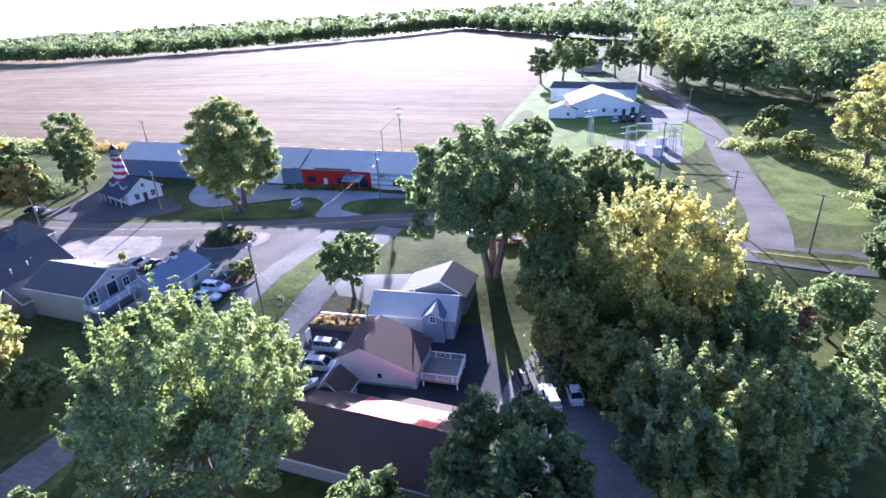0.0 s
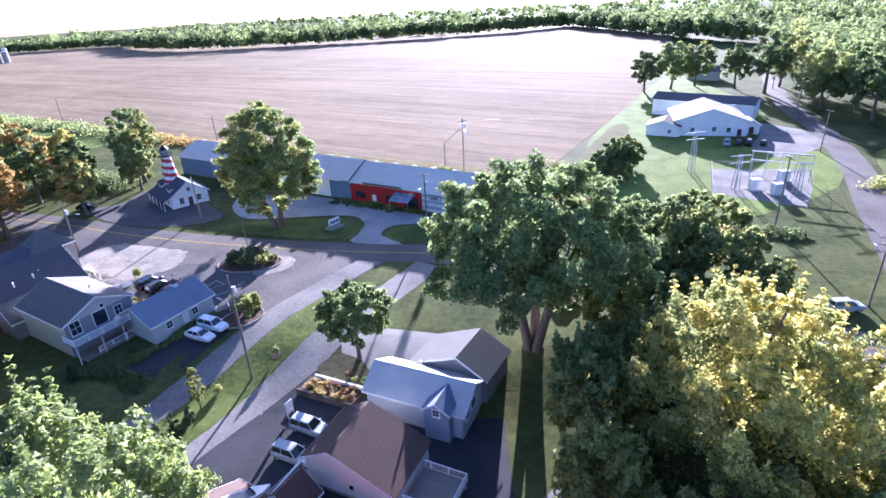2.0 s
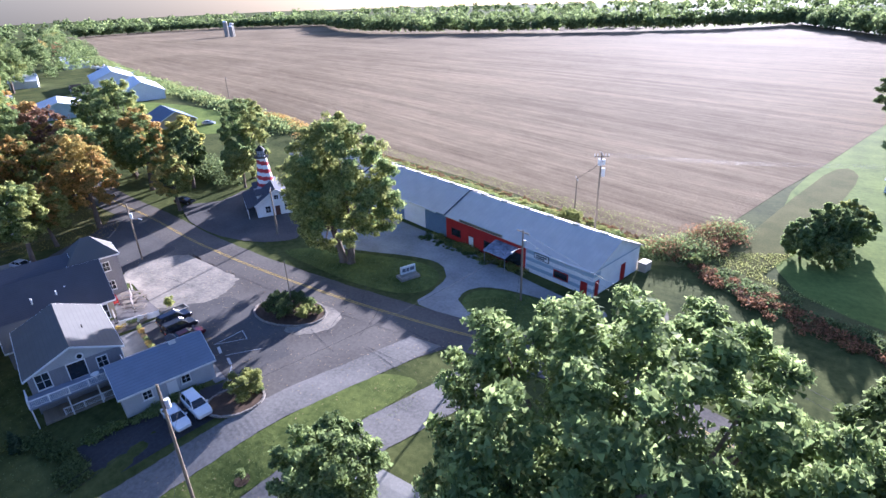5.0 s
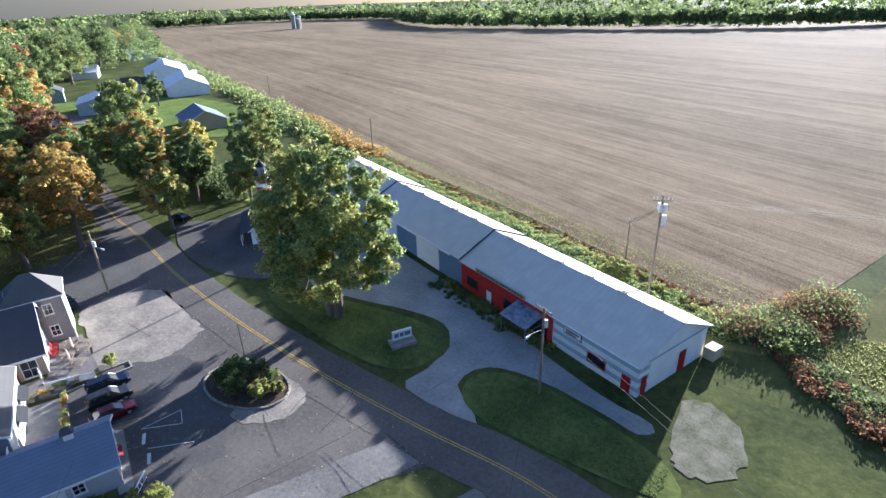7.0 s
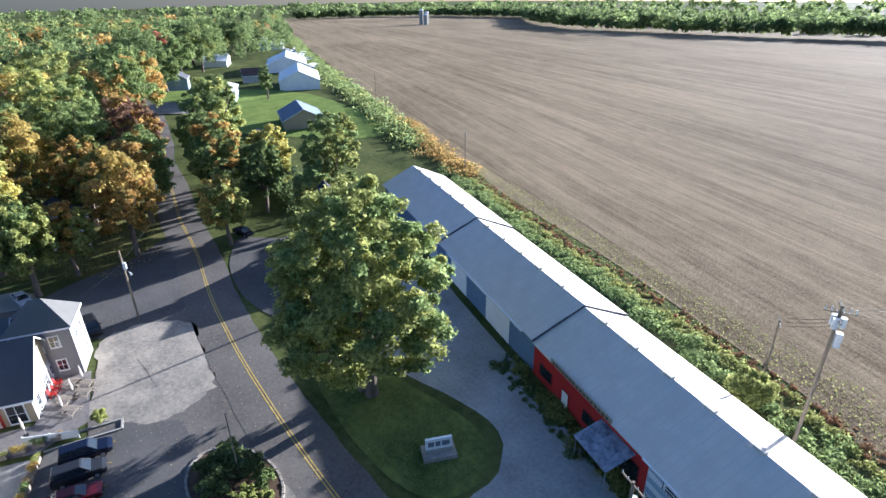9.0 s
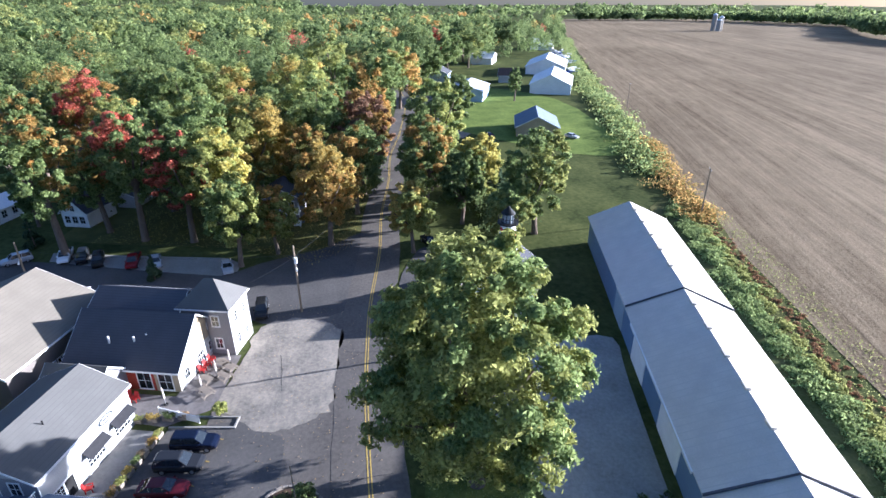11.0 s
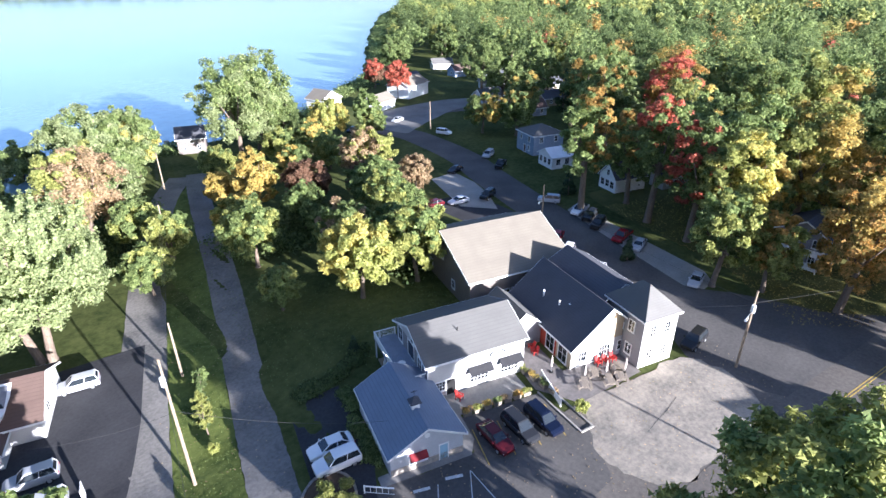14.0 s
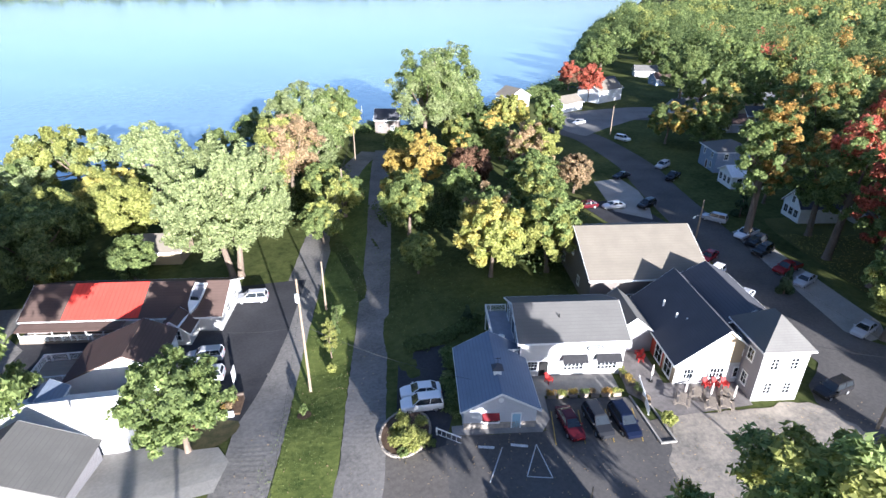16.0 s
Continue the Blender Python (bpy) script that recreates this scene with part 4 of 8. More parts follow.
rw_ = part("round_window", Geo().tube([(L / 2 + 0.02, 0.6, 5.55), (L / 2 + 0.1, 0.6, 5.55)], [0.42, 0.42], 18), TRIM, b2, "round white-framed window")
part("pane", Geo().tube([(L / 2 + 0.08, 0.6, 5.55), (L / 2 + 0.12, 0.6, 5.55)], [0.28, 0.28], 18), GLASS, rw_)
ct = thing("patio_table", "round table with two chairs on the balcony", "table", "", (*vil(-5.6, -11.5), 2.83), VA)
part("tabletop", Geo().cyl(0, 0, 0.70, 0.74, 0.45, sides=16), TRIM, ct)
part("leg", Geo().cyl(0, 0, 0, 0.7, 0.05), TRIM, ct)

x, y, tn, L, W = at_vil(-35.2, -24.9, -19.5, -5.8)
b3 = house("restaurant_wing", "gabled restaurant with charcoal shingles, tan gable and red side wall", "restaurant", x, y, tn, L, W, 3.3, 4.2, SIDING_TAN, SHINGLE_DARK, "y", 0.45,
           windows=[("back", 3.5, 0.9, 1.1, 1.3, (3, 2)), ("back", 0.2, 0.9, 1.6, 1.3, (4, 2)), ("back", -2.6, 0.9, 1.5, 1.3, (3, 2)), ("right", 5.2, 0.3, 1.6, 2.2, (2, 2)), ("right", 2.6, 0.3, 1.6, 2.2, (2, 2)), ("right", -0.5, 0.8, 1.0, 1.5, (2, 2)), ("back", -2.7, 4.0, 0.7, 0.7, (2, 2))],
           doors=[("back", 1.9, 0.05, 1.0, 2.1, TRIM)])
part("red_wall", Geo().box(L / 2 + 0.004, L / 2 + 0.02, -W / 2, W / 2 - 3, 0, 3.0), surf("barn_red_siding", (0.30, 0.05, 0.03), 0.7, 0.15, 1, 8, 0.2), b3, "barn-red siding")
part("white_front", Geo().box(-L / 2, L / 2, W / 2 + 0.003, W / 2 + 0.02, -0.2, 2.9), SIDING_WHITE, b3)
for px, py in ((2.2, 2.0), (2.9, 0.8), (3.2, -2.2)):
    part("vent_pipe", Geo().cyl(px, py, 4.4, 5.9, 0.12), TRIM, b3)
x, y, tn, L, W = at_vil(-25, -19.6, -19, -12.2)
house("connecting_wing", "low connecting wing with grey shingles", "building", x, y, tn, L, W, 2.9, 2.2, SIDING_GREY, SHINGLE_GREY, "y", 0.3)
x, y, tn, L, W = at_vil(-37.6, -32.4, -9.0, -2.6)
b4 = house("corner_tower", "two-storey corner tower, grey sides, white front, pyramid shingle roof", "tower", x, y, tn, L, W, 6.9, 2.9, SIDING_GREY, SHINGLE_GREY, "y", 0.35, True,
           windows=[("right", 1.3, 1.1, 0.9, 1.4), ("right", -1.2, 1.1, 0.9, 1.4), ("right", 1.3, 4.4, 0.9, 1.4), ("right", -1.2, 4.4, 0.9, 1.4),
                    ("back", 1.1, 1.1, 0.8, 1.4, (2, 3)), ("back", -1.1, 1.1, 0.8, 1.4, (2, 3)), ("back", 1.1, 4.4, 0.8, 1.4, (2, 3)), ("back", -1.1, 4.4, 0.8, 1.4, (2, 3)), ("left", 0, 4.4, 0.9, 1.4)])
part("white_front", Geo().box(-L / 2, L / 2, W / 2 + 0.003, W / 2 + 0.02, -0.2, 6.85), SIDING_WHITE, b4)
x, y, tn, L, W = at_vil(-37.8, -31.5, -20.5, -9)
house("rear_building", "two-storey grey rear wing with dark shingle roof", "building", x, y, tn, L, W, 6.2, 1.8, SIDING_GREY, SHINGLE_DARK, "y", 0.35, False, windows=[("left", 3, 3.4, 0.9, 1.3), ("left", -1, 3.4, 0.9, 1.3), ("left", 3, 0.9, 0.9, 1.3)])
x, y, tn, L, W = at_vil(-36.6, -19.8, -40.8, -22.2)
house("tan_roofed_hall", "brown-sided hall with a wide tan shingle roof", "hall", x, y, tn, L, W, 4.9, 3.9, SIDING_BROWN, SHINGLE_TAN, "x", 0.4,
      windows=[("back", 2.5, 1.0, 0.9, 1.3), ("back", 1.2, 1.0, 0.9, 1.3), ("right", 4, 1.2, 0.9, 1.2), ("right", -4, 1.2, 0.9, 1.2), ("right", 0, 4.4, 1.0, 1.0)], doors=[("back", -5, 0.05, 1.0, 2.1)])

# Lighthouse shop
lp = (-80.6, 139.6)
lh = house("lighthouse_shop", "white cottage shop with charcoal roof and dormers", "shop", lp[0], lp[1], -37, 11.5, 8.5, 3.0, 2.8, SIDING_LIFTED, SHINGLE_DARK, "x", 0.4,
           windows=[("front", -3, 0.9, 1.0, 1.4), ("front", 0, 0.9, 1.4, 1.4, (3, 2)), ("front", 3, 0.9, 1.0, 1.4), ("right", 2, 0.9, 1.0, 1.4), ("right", -2, 0.9, 1.0, 1.4), ("right", 0, 3.6, 0.8, 0.9)], doors=[("right", 0, 0.05, 1.0, 2.1)])
for sx in (-2.8, 2.8):
    d = part("dormer", Geo().add([(sx - 1, -1.2, 3.6), (sx - 1, -3.7, 3.4), (sx + 1, -3.7, 3.4), (sx + 1, -1.2, 3.6), (sx - 1, -1.2, 4.6), (sx - 1, -3.7, 4.4), (sx + 1, -3.7, 4.4), (sx + 1, -1.2, 4.6), (sx, -0.8, 5.4), (sx, -3.7, 5.2)],
                                 [(0, 1, 5, 4), (2, 3, 7, 6), (1, 2, 6, 9, 5), (3, 0, 4, 8, 7), (4, 5, 9, 8), (6, 7, 8, 9)]), SIDING_WHITE, lh, "small gabled roof dormer")
    part("dormer_roof", Geo().slab([(sx - 1.2, -3.9, 4.35), (sx, -3.9, 5.4), (sx, -0.6, 5.6), (sx - 1.2, -0.9, 4.7)], 0.08).slab([(sx + 1.2, -3.9, 4.35), (sx, -3.9, 5.4), (sx, -0.6, 5.6), (sx + 1.2, -0.9, 4.7)], 0.08), SHINGLE_DARK, d)
part("porch_roof", Geo().slab([(-5.9, -6.2, 2.4), (5.9, -6.2, 2.4), (5.9, -4.3, 3.1), (-5.9, -4.3, 3.1)], 0.1), SHINGLE_DARK, lh, "dark porch roof along the front")
for k in range(5):
    part("post", Geo().box(-5.7 + k * 2.8, -5.58 + k * 2.8, -6.1, -5.98, 0, 2.4), TRIM, lh)
tw = thing("lighthouse_tower", "ornamental lighthouse with spiral red and white stripes and black lantern", "lighthouse", "", (-82.9, 140.2, 0), -37)
g, gr = Geo(), Geo()
N, H0, H1 = 48, 4.2, 10.9
for k in range(N):
    for j in range(30):
        a0, a1 = 2 * math.pi * k / N, 2 * math.pi * (k + 1) / N
        z0, z1 = H0 + (H1 - H0) * j / 30, H0 + (H1 - H0) * (j + 1) / 30
        r0, r1 = 1.9 - 0.85 * j / 30, 1.9 - 0.85 * (j + 1) / 30
        vs = [(r0 * math.cos(a0), r0 * math.sin(a0), z0), (r0 * math.cos(a1), r0 * math.sin(a1), z0), (r1 * math.cos(a1), r1 * math.sin(a1), z1), (r1 * math.cos(a0), r1 * math.sin(a0), z1)]
        band = (k / N + 4.0 * (j / 30)) % 1.0
        (gr if band < 0.5 else g).add(vs, [(0, 1, 2, 3)])
part("shaft", g, TRIM, tw, "tapered white shaft")
part("spiral_stripe", gr, surf("lighthouse_red", (0.40, 0.045, 0.05), 0.6, 0.15, 1, 8, 0.05), tw, "red spiral stripe")
part("base", Geo().box(-2.1, 2.1, -2.1, 2.1, 3.0, 4.6), SIDING_WHITE, tw)
part("gallery", Geo().cyl(0, 0, 10.9, 11.1, 1.6, sides=20), BLACK, tw, "black gallery floor")
for k in range(16):
    a = 2 * math.pi * k / 16
    part("baluster", Geo().tube([(1.5 * math.cos(a), 1.5 * math.sin(a), 11.1), (1.5 * math.cos(a), 1.5 * math.sin(a), 11.9)], [0.03, 0.03], 4), BLACK, tw)
part("gallery_rail", Geo().tube([(1.5 * math.cos(t), 1.5 * math.sin(t), 11.9) for t in np.linspace(0, 2 * math.pi, 25)], [0.03] * 25, 4), BLACK, tw)
part("lantern", Geo().cyl(0, 0, 11.1, 12.5, 0.85, sides=10), glass("lantern_glass", (0.30, 0.33, 0.36)), tw, "glazed lantern")
for k in range(10):
    a = 2 * math.pi * k / 10
    part("lantern_bar", Geo().tube([(0.87 * math.cos(a), 0.87 * math.sin(a), 11.1), (0.87 * math.cos(a), 0.87 * math.sin(a), 12.5)], [0.05, 0.05], 4), BLACK, tw)
part("lantern_roof", Geo().cyl(0, 0, 12.5, 13.6, 1.1, 0.06, 16), BLACK, tw, "black conical lantern roof")

# Grey house with the white garage in the shade


def lopsided(name, label, category, x, y, turn, W, D, xr, zl, zt, zr, wall_mat, roof_mat, e=0.35):
    """A building with an off-centre ridge along its own y: width W, depth D, ridge at xr, eaves at zl and zr, top zt."""
    h = thing(name, label, category, "", (x, y, lie(x, y)), turn)
    g = Geo().add([(0, 0, -0.3), (W, 0, -0.3), (W, 0, zr), (xr, 0, zt), (0, 0, zl), (0, D, -0.3), (W, D, -0.3), (W, D, zr), (xr, D, zt), (0, D, zl)],
                  [(0, 1, 2, 3, 4), (9, 8, 7, 6, 5), (1, 6, 7, 2), (2, 7, 8, 3), (3, 8, 9, 4), (4, 9, 5, 0), (5, 6, 1, 0)])
    part("wall", g, wall_mat, h)
    kl, kr = (zt - zl) / xr, (zt - zr) / (W - xr)
    for q in ([(W + e, -e, zr - kr * e), (W + e, D + e, zr - kr * e), (xr, D + e, zt), (xr, -e, zt)], [(-e, D + e, zl - kl * e), (-e, -e, zl - kl * e), (xr, -e, zt), (xr, D + e, zt)]):
        r = part("roof", Geo().slab([(p[0], p[1], p[2] + 0.17) for p in q], 0.15), roof_mat, h)
        lo, hi = (q[0], q[3]) if q[0][1] < 0 else (q[1], q[2])
        part("eave_board", Geo().slab([(lo[0], -e - 0.05, lo[2] + 0.16), (hi[0], -e - 0.05, hi[2] + 0.16), (hi[0], -e - 0.005, hi[2] + 0.16), (lo[0], -e - 0.005, lo[2] + 0.16)], 0.24), TRIM, r)
    return h


HA = -14.5
h1 = lopsided("white_garage_house", "white gabled house with brown shingle roof in tree shade", "house", -15.6, 63.5, HA, 10.2, 7.2, 3.3, 3.7, 5.5, 2.6, SIDING_LIFTED, SHINGLE_BROWN)
opening(h1, "window", "front", 5.4, 1.2, 0.55, 0.7, 9.6, 0.0)
opening(h1, "door", "front", 0.9, 0.05, 0.85, 1.95, 9.6, 0.0, TRIM)
part("porch_beam", Geo().tube([(0.0, -0.1, 3.5), (-0.4, -5.6, 2.9)], [0.14, 0.14], 4), TRIM, h1, "white beam from the wall to a post")
part("porch_post", Geo().box(-0.5, -0.36, -5.7, -5.56, 0, 2.9), TRIM, h1)
part("foundation", Geo().box(-0.1, 9.7, -0.12, -0.02, -0.2, 0.35), CONCRETE, h1)
dk = thing("deck", "raised deck with a white railing beside the white house", "deck", "", (-2.2, 63.2, lie(-2.2, 63.2)), HA)
part("deck_floor", Geo().box(-2.4, 2.4, -2.4, 2.4, 0.9, 1.1), WOOD, dk)
for px in (-2.2, 2.2):
    for py in (-2.2, 2.2):
        part("post", Geo().box(px - 0.08, px + 0.08, py - 0.08, py + 0.08, 0, 0.9), TRIM, dk)
railing(dk, [(-2.3, -2.3), (2.3, -2.3), (2.3, 2.3), (-2.3, 2.3)], 1.1)
h2 = house("blue_grey_house", "pale grey house with pale worn shingle roof", "house", -5.9, 75.8, -13.4, 12.1, 6.2, 3.4, 1.8, SIDING_PALE, SHINGLE_PALE, "x", 0.4, windows=[("front", 3.9, 2.0, 0.8, 1.0), ("right", 0, 2.0, 1.3, 1.2), ("right", -1.8, 1.8, 0.9, 1.2)])
house("gabled_bay_blue", "blue-grey gabled bay with a white-framed window", "house bay", -3.2, 72.5, -13.4, 3.0, 3.2, 4.1, 1.0, SIDING_BLUE, SHINGLE_BLUE, "y", 0.25, windows=[("front", 0, 3.4, 0.75, 0.85)])
part("chimney", Geo().cyl(-0.6, 0.8, 4.4, 6.1, 0.12), STEEL, h2)
lopsided("grey_shingle_house", "low house with a pale grey shingle roof", "house", -8.6, 80.4, -19, 10.4, 6.2, 6.6, 2.4, 5.2, 3.2, SIDING_GREY, SHINGLE_GREY)

# Red-roofed restaurant, white house and garage by the old lane
RA = -20.0
rr = house("red_roofed_restaurant", "long restaurant with brown roof, red metal panels and white porch", "restaurant", -10.5, 51.0, RA, 26, 10, 2.7, 2.4, SIDING_WHITE, SHINGLE_BROWN, "x", 0.5,
           windows=[("back", k, 1.0, 1.5, 1.2, (3, 2)) for k in (1, 4, 7, 10)] + [("left", 1.5, 1, 1.2, 1.2), ("left", -2, 1, 1.0, 1.2)])
part("red_panel", Geo().slab([(7.8, 5.35, 2.76), (-2.3, 5.35, 2.76), (-2.3, 0.02, 5.32), (7.8, 0.02, 5.32)], 0.04), METAL_RED, rr, "bright red metal roof panels")
pch = part("porch", Geo().box(-0.5, 12.9, 5.02, 7.0, 0.1, 0.4), WOOD, rr, "porch with white posts and railing")
part("porch_roof", Geo().slab([(13.0, 7.2, 2.1), (-0.7, 7.2, 2.1), (-0.7, 5.45, 2.5), (13.0, 5.45, 2.5)], 0.1), SHINGLE_BROWN, pch)
railing(pch, [(-0.4, 6.9), (12.8, 6.9)], 0.4, 0.9)
for k in range(7):
    part("post", Geo().box(-0.4 + k * 2.18, -0.28 + k * 2.18, 6.84, 6.96, 0.4, 2.05), TRIM, pch)
house("gabled_bay", "white gabled entrance bay with a railing", "entrance bay", -15.6, 60.0, RA, 4.0, 3.0, 2.2, 1.7, SIDING_WHITE, SHINGLE_BROWN, "y", 0.35, windows=[("back", 0, 0.9, 1.8, 1.4, (4, 2))])
house("tan_cottage", "small tan-roofed cottage under the pale tree", "cottage", -13.2, 32.5, RA, 8, 6, 2.6, 1.8, SIDING_TAN, SHINGLE_TAN, "x", 0.4, windows=[("back", 1, 1, 1.4, 1.0)])

# Houses across the side street and by the lake
house("blue_house", "blue two-storey house with hip roof and porch", "house", -140.8, 37, -22, 9, 8.5, 5.2, 2.0, SIDING_BLUE, SHINGLE_GREY, "x", 0.4, True, windows=[("back", -2.2, 3.3, 0.9, 1.3), ("back", 2.2, 3.3, 0.9, 1.3), ("right", -2, 3.3, 0.9, 1.3), ("right", 2, 3.3, 0.9, 1.3), ("right", 2, 0.9, 0.9, 1.3)], doors=[("right", 0, 0.1, 1, 2)])
# Lifted siding makes up for sun the trees keep off both cottages.
house("white_porch_cottage", "white cottage with screened porch and pale roof", "cottage", -134.2, 48.1, -22, 8.5, 6.0, 3.0, 1.6, SIDING_LIFTED, METAL_WHITE, "x", 0.4, windows=[("right", k, 1.0, 1.0, 1.4) for k in (-1.8, 0, 1.8)] + [("back", k, 1.0, 1.1, 1.4) for k in (-2.5, 0, 2.5)])
house("white_gabled_cottage", "white gabled cottage with a glazed porch", "cottage", -130, 67.4, -22, 8.0, 5.5, 3.2, 2.8, SIDING_LIFTED, SHINGLE_DARK, "x", 0.35, windows=[("right", 0, 3.4, 0.8, 1.2), ("right", -1.6, 0.9, 1.1, 1.4), ("right", 0, 0.9, 1.1, 1.4), ("right", 1.6, 0.9, 1.1, 1.4)])
house("white_trailer", "long low white house under trees", "house", -139.6, 74.5, -22, 9, 4.2, 2.7, 0.8, SIDING_WHITE, SHINGLE_DARK, "x", 0.3, windows=[("back", k, 1, 0.9, 1) for k in (-3, -1, 1, 3)])
ph = house("porch_house", "grey-white house with a two-tier porch", "house", -121.6, 106.1, -5, 8, 8, 5.2, 2.2, SIDING_GREY, SHINGLE_DARK, "x", 0.4, windows=[("right", -2, 3.4, 0.9, 1.3), ("right", 2, 3.4, 0.9, 1.3), ("right", 2, 0.8, 0.9, 1.3)])
pd = part("porch_deck", Geo().box(4.0, 6.2, -3.6, 3.6, 2.7, 2.85).box(4.0, 6.2, -3.6, 3.6, 0.4, 0.55), TRIM, ph, "white two-tier porch")
for z in (0.55, 2.85):
    railing(pd, [(4.1, -3.5), (6.1, -3.5), (6.1, 3.5), (4.1, 3.5)], z, 0.9)
for yy in (-3.5, 0, 3.5):
    part("post", Geo().box(6.0, 6.15, yy - 0.07, yy + 0.07, 0, 5.0), TRIM, pd)
house("lake_house_white", "white lakeside house with tan roof", "house", -166, -45, 15, 14, 10, 4.6, 2.6, SIDING_LIFTED, SHINGLE_TAN, "x", 0.4, windows=[("front", -4, 1, 1.2, 1.3), ("front", 0, 1, 1.2, 1.3), ("right", 0, 3, 1, 1.3)], doors=[("front", 4, 0.05, 2.6, 2.3, TRIM)])
house("lake_house_garage", "white house with garage and tan roof", "house", -143, -34.5, 15, 10, 7, 3.0, 2.0, SIDING_LIFTED, SHINGLE_TAN, "x", 0.4, windows=[("front", -3, 1, 1, 1.2)], doors=[("front", 2, 0.05, 2.6, 2.2, TRIM)])
house("lake_house_gabled", "white gabled boathouse at the shore", "house", -129, -48, 10, 9, 8, 4.0, 2.6, SIDING_LIFTED, SHINGLE_TAN, "y", 0.4, windows=[("front", 0, 3.2, 1, 1.2)])
house("lake_cottage_dark", "dark brown cottage with a white porch at the lake", "cottage", -75, -30.3, -25, 7, 6.5, 4.2, 2.4, SIDING_BROWN, SHINGLE_DARK, "x", 0.4, windows=[("back", -1.8, 1, 0.9, 1.3), ("back", 1.8, 1, 0.9, 1.3), ("back", 0, 3, 0.9, 1.1), ("right", 0, 1, 0.9, 1.3)])
house("shore_hut", "small white hut at the waterside", "hut", -3.3, -9.6, -20, 4, 4, 2.6, 1.4, SIDING_WHITE, METAL_WHITE, "x", 0.3)
for k, (hx, hy, ht, hl) in enumerate(((-177.5, -13.3, -15, 9), (-191, 5.1, -20, 10), (-173, 10, -22, 8), (-199.7, -30.3, -30, 10), (-215, -45, -20, 10), (-213, -62, -12, 9), (-222, -83, -30, 10), (-182, -62, 10, 9), (-174.2, 54.6, -22, 9), (-225.3, 35.1, -22, 9), (-213.1, -10.8, -10, 9))):
    house("far_cottage", "small pale cottage among the trees", "cottage", hx, hy, ht, hl, 6.5, 2.8, 2.2, (SIDING_WHITE, SIDING_TAN, SIDING_BLUE)[k % 3], (SHINGLE_GREY, SHINGLE_DARK, SHINGLE_BROWN)[k % 3], "x", 0.4, windows=[("back", -2, 1, 0.9, 1.2), ("back", 2, 1, 0.9, 1.2), ("right", 0, 1, 0.9, 1.2)], group="cottages in the woods")

# Sheds along the field
house("white_shed_long", "pale shed with white metal roof by a green yard", "shed", -242, 180, -26, 20, 16, 4.8, 2.2, PANEL_GREYBLUE, METAL_WHITE, "x", 0.4)
house("white_storage_hall", "white storage hall beside the field", "storage hall", -256.6, 225.5, -27, 30, 18, 4.5, 4.2, PANEL_WHITE, METAL_WHITE, "x", 0.4, group="storage halls")
house("white_storage_hall", "white storage hall beside the field", "storage hall", -324.7, 252.9, -27, 34, 22, 4.5, 4.4, PANEL_WHITE, METAL_WHITE, "x", 0.4, group="storage halls")
house("blue_roofed_shed", "tan shed with a blue-grey roof behind trees", "shed", -177.9, 184.8, -20, 17, 13, 3.2, 3.2, SIDING_TAN, SHINGLE_BLUE, "x", 0.5)
house("white_house_dark_roof", "small white house with dark roof among the sheds", "house", -288.5, 214.7, -22, 10, 8, 3.6, 3.0, SIDING_WHITE, SHINGLE_BROWN, "y", 0.4)
house("grey_house_north", "grey two-storey house by the road", "house", -291, 180, -22, 12, 9, 5.2, 2.4, SIDING_BLUE, SHINGLE_DARK, "x", 0.4, windows=[("right", 0, 3, 1, 1.3), ("front", -3, 3, 1, 1.3), ("front", 3, 3, 1, 1.3)])
house("white_storage_barn", "white metal barn beside the field edge", "barn", -379, 231.1, -27, 22, 14, 4, 3, PANEL_WHITE, METAL_WHITE, "y", 0.4)
house("far_hall", "pale hall far along the field", "storage hall", -475.4, 314.7, -27, 30, 18, 4.5, 4.0, PANEL_WHITE, METAL_WHITE, "y", 0.4, group="storage halls")

# White hall by the right-hand road
house("white_hall", "large white hall with a tan roof", "hall", 55.6, 210.6, -4, 20, 18, 4.6, 3.4, SIDING_LIFTED, SHINGLE_TAN, "y", 0.6, windows=[("front", -5, 1.2, 1.1, 1.3), ("front", 1, 1.4, 1.1, 1.3), ("front", 5, 1.2, 1.1, 1.3)], doors=[("front", 8, 0.05, 1.2, 2.1)])
house("white_hall_annex", "long white annex with a dark flat-pitched roof", "hall", 60, 231.5, -27, 32, 11, 5.4, 1.6, SIDING_LIFTED, SHINGLE_DARK, "x", 0.5, windows=[("right", 0, 1.2, 1.1, 1.3), ("front", 12, 1.2, 1.1, 1.3)])
house("white_hall_wing", "low white wing with a brown gabled roof", "hall wing", 42.6, 205.4, -18, 9.6, 8, 3.0, 1.7, SIDING_LIFTED, SHINGLE_BROWN, "y", 0.4, windows=[("front", 2, 1.0, 0.9, 1.0)])
house("white_hall_porch", "dark-roofed entrance porch of the white hall", "porch", 67.2, 206.6, -4, 4.2, 6, 2.8, 1.3, SIDING_LIFTED, SHINGLE_DARK, "y", 0.4, doors=[("front", 0, 0.05, 1.4, 2.1)])
house("far_farmhouse", "white farmhouse behind the church trees", "house", 79.4, 316.9, -15, 14, 9, 4, 2.5, SIDING_WHITE, SHINGLE_GREY, "x", 0.4)
house("far_white_house", "white house on the wooded slope", "house", 246.6, 463.2, -15, 14, 9, 5, 2.5, SIDING_WHITE, SHINGLE_GREY, "x", 0.4)
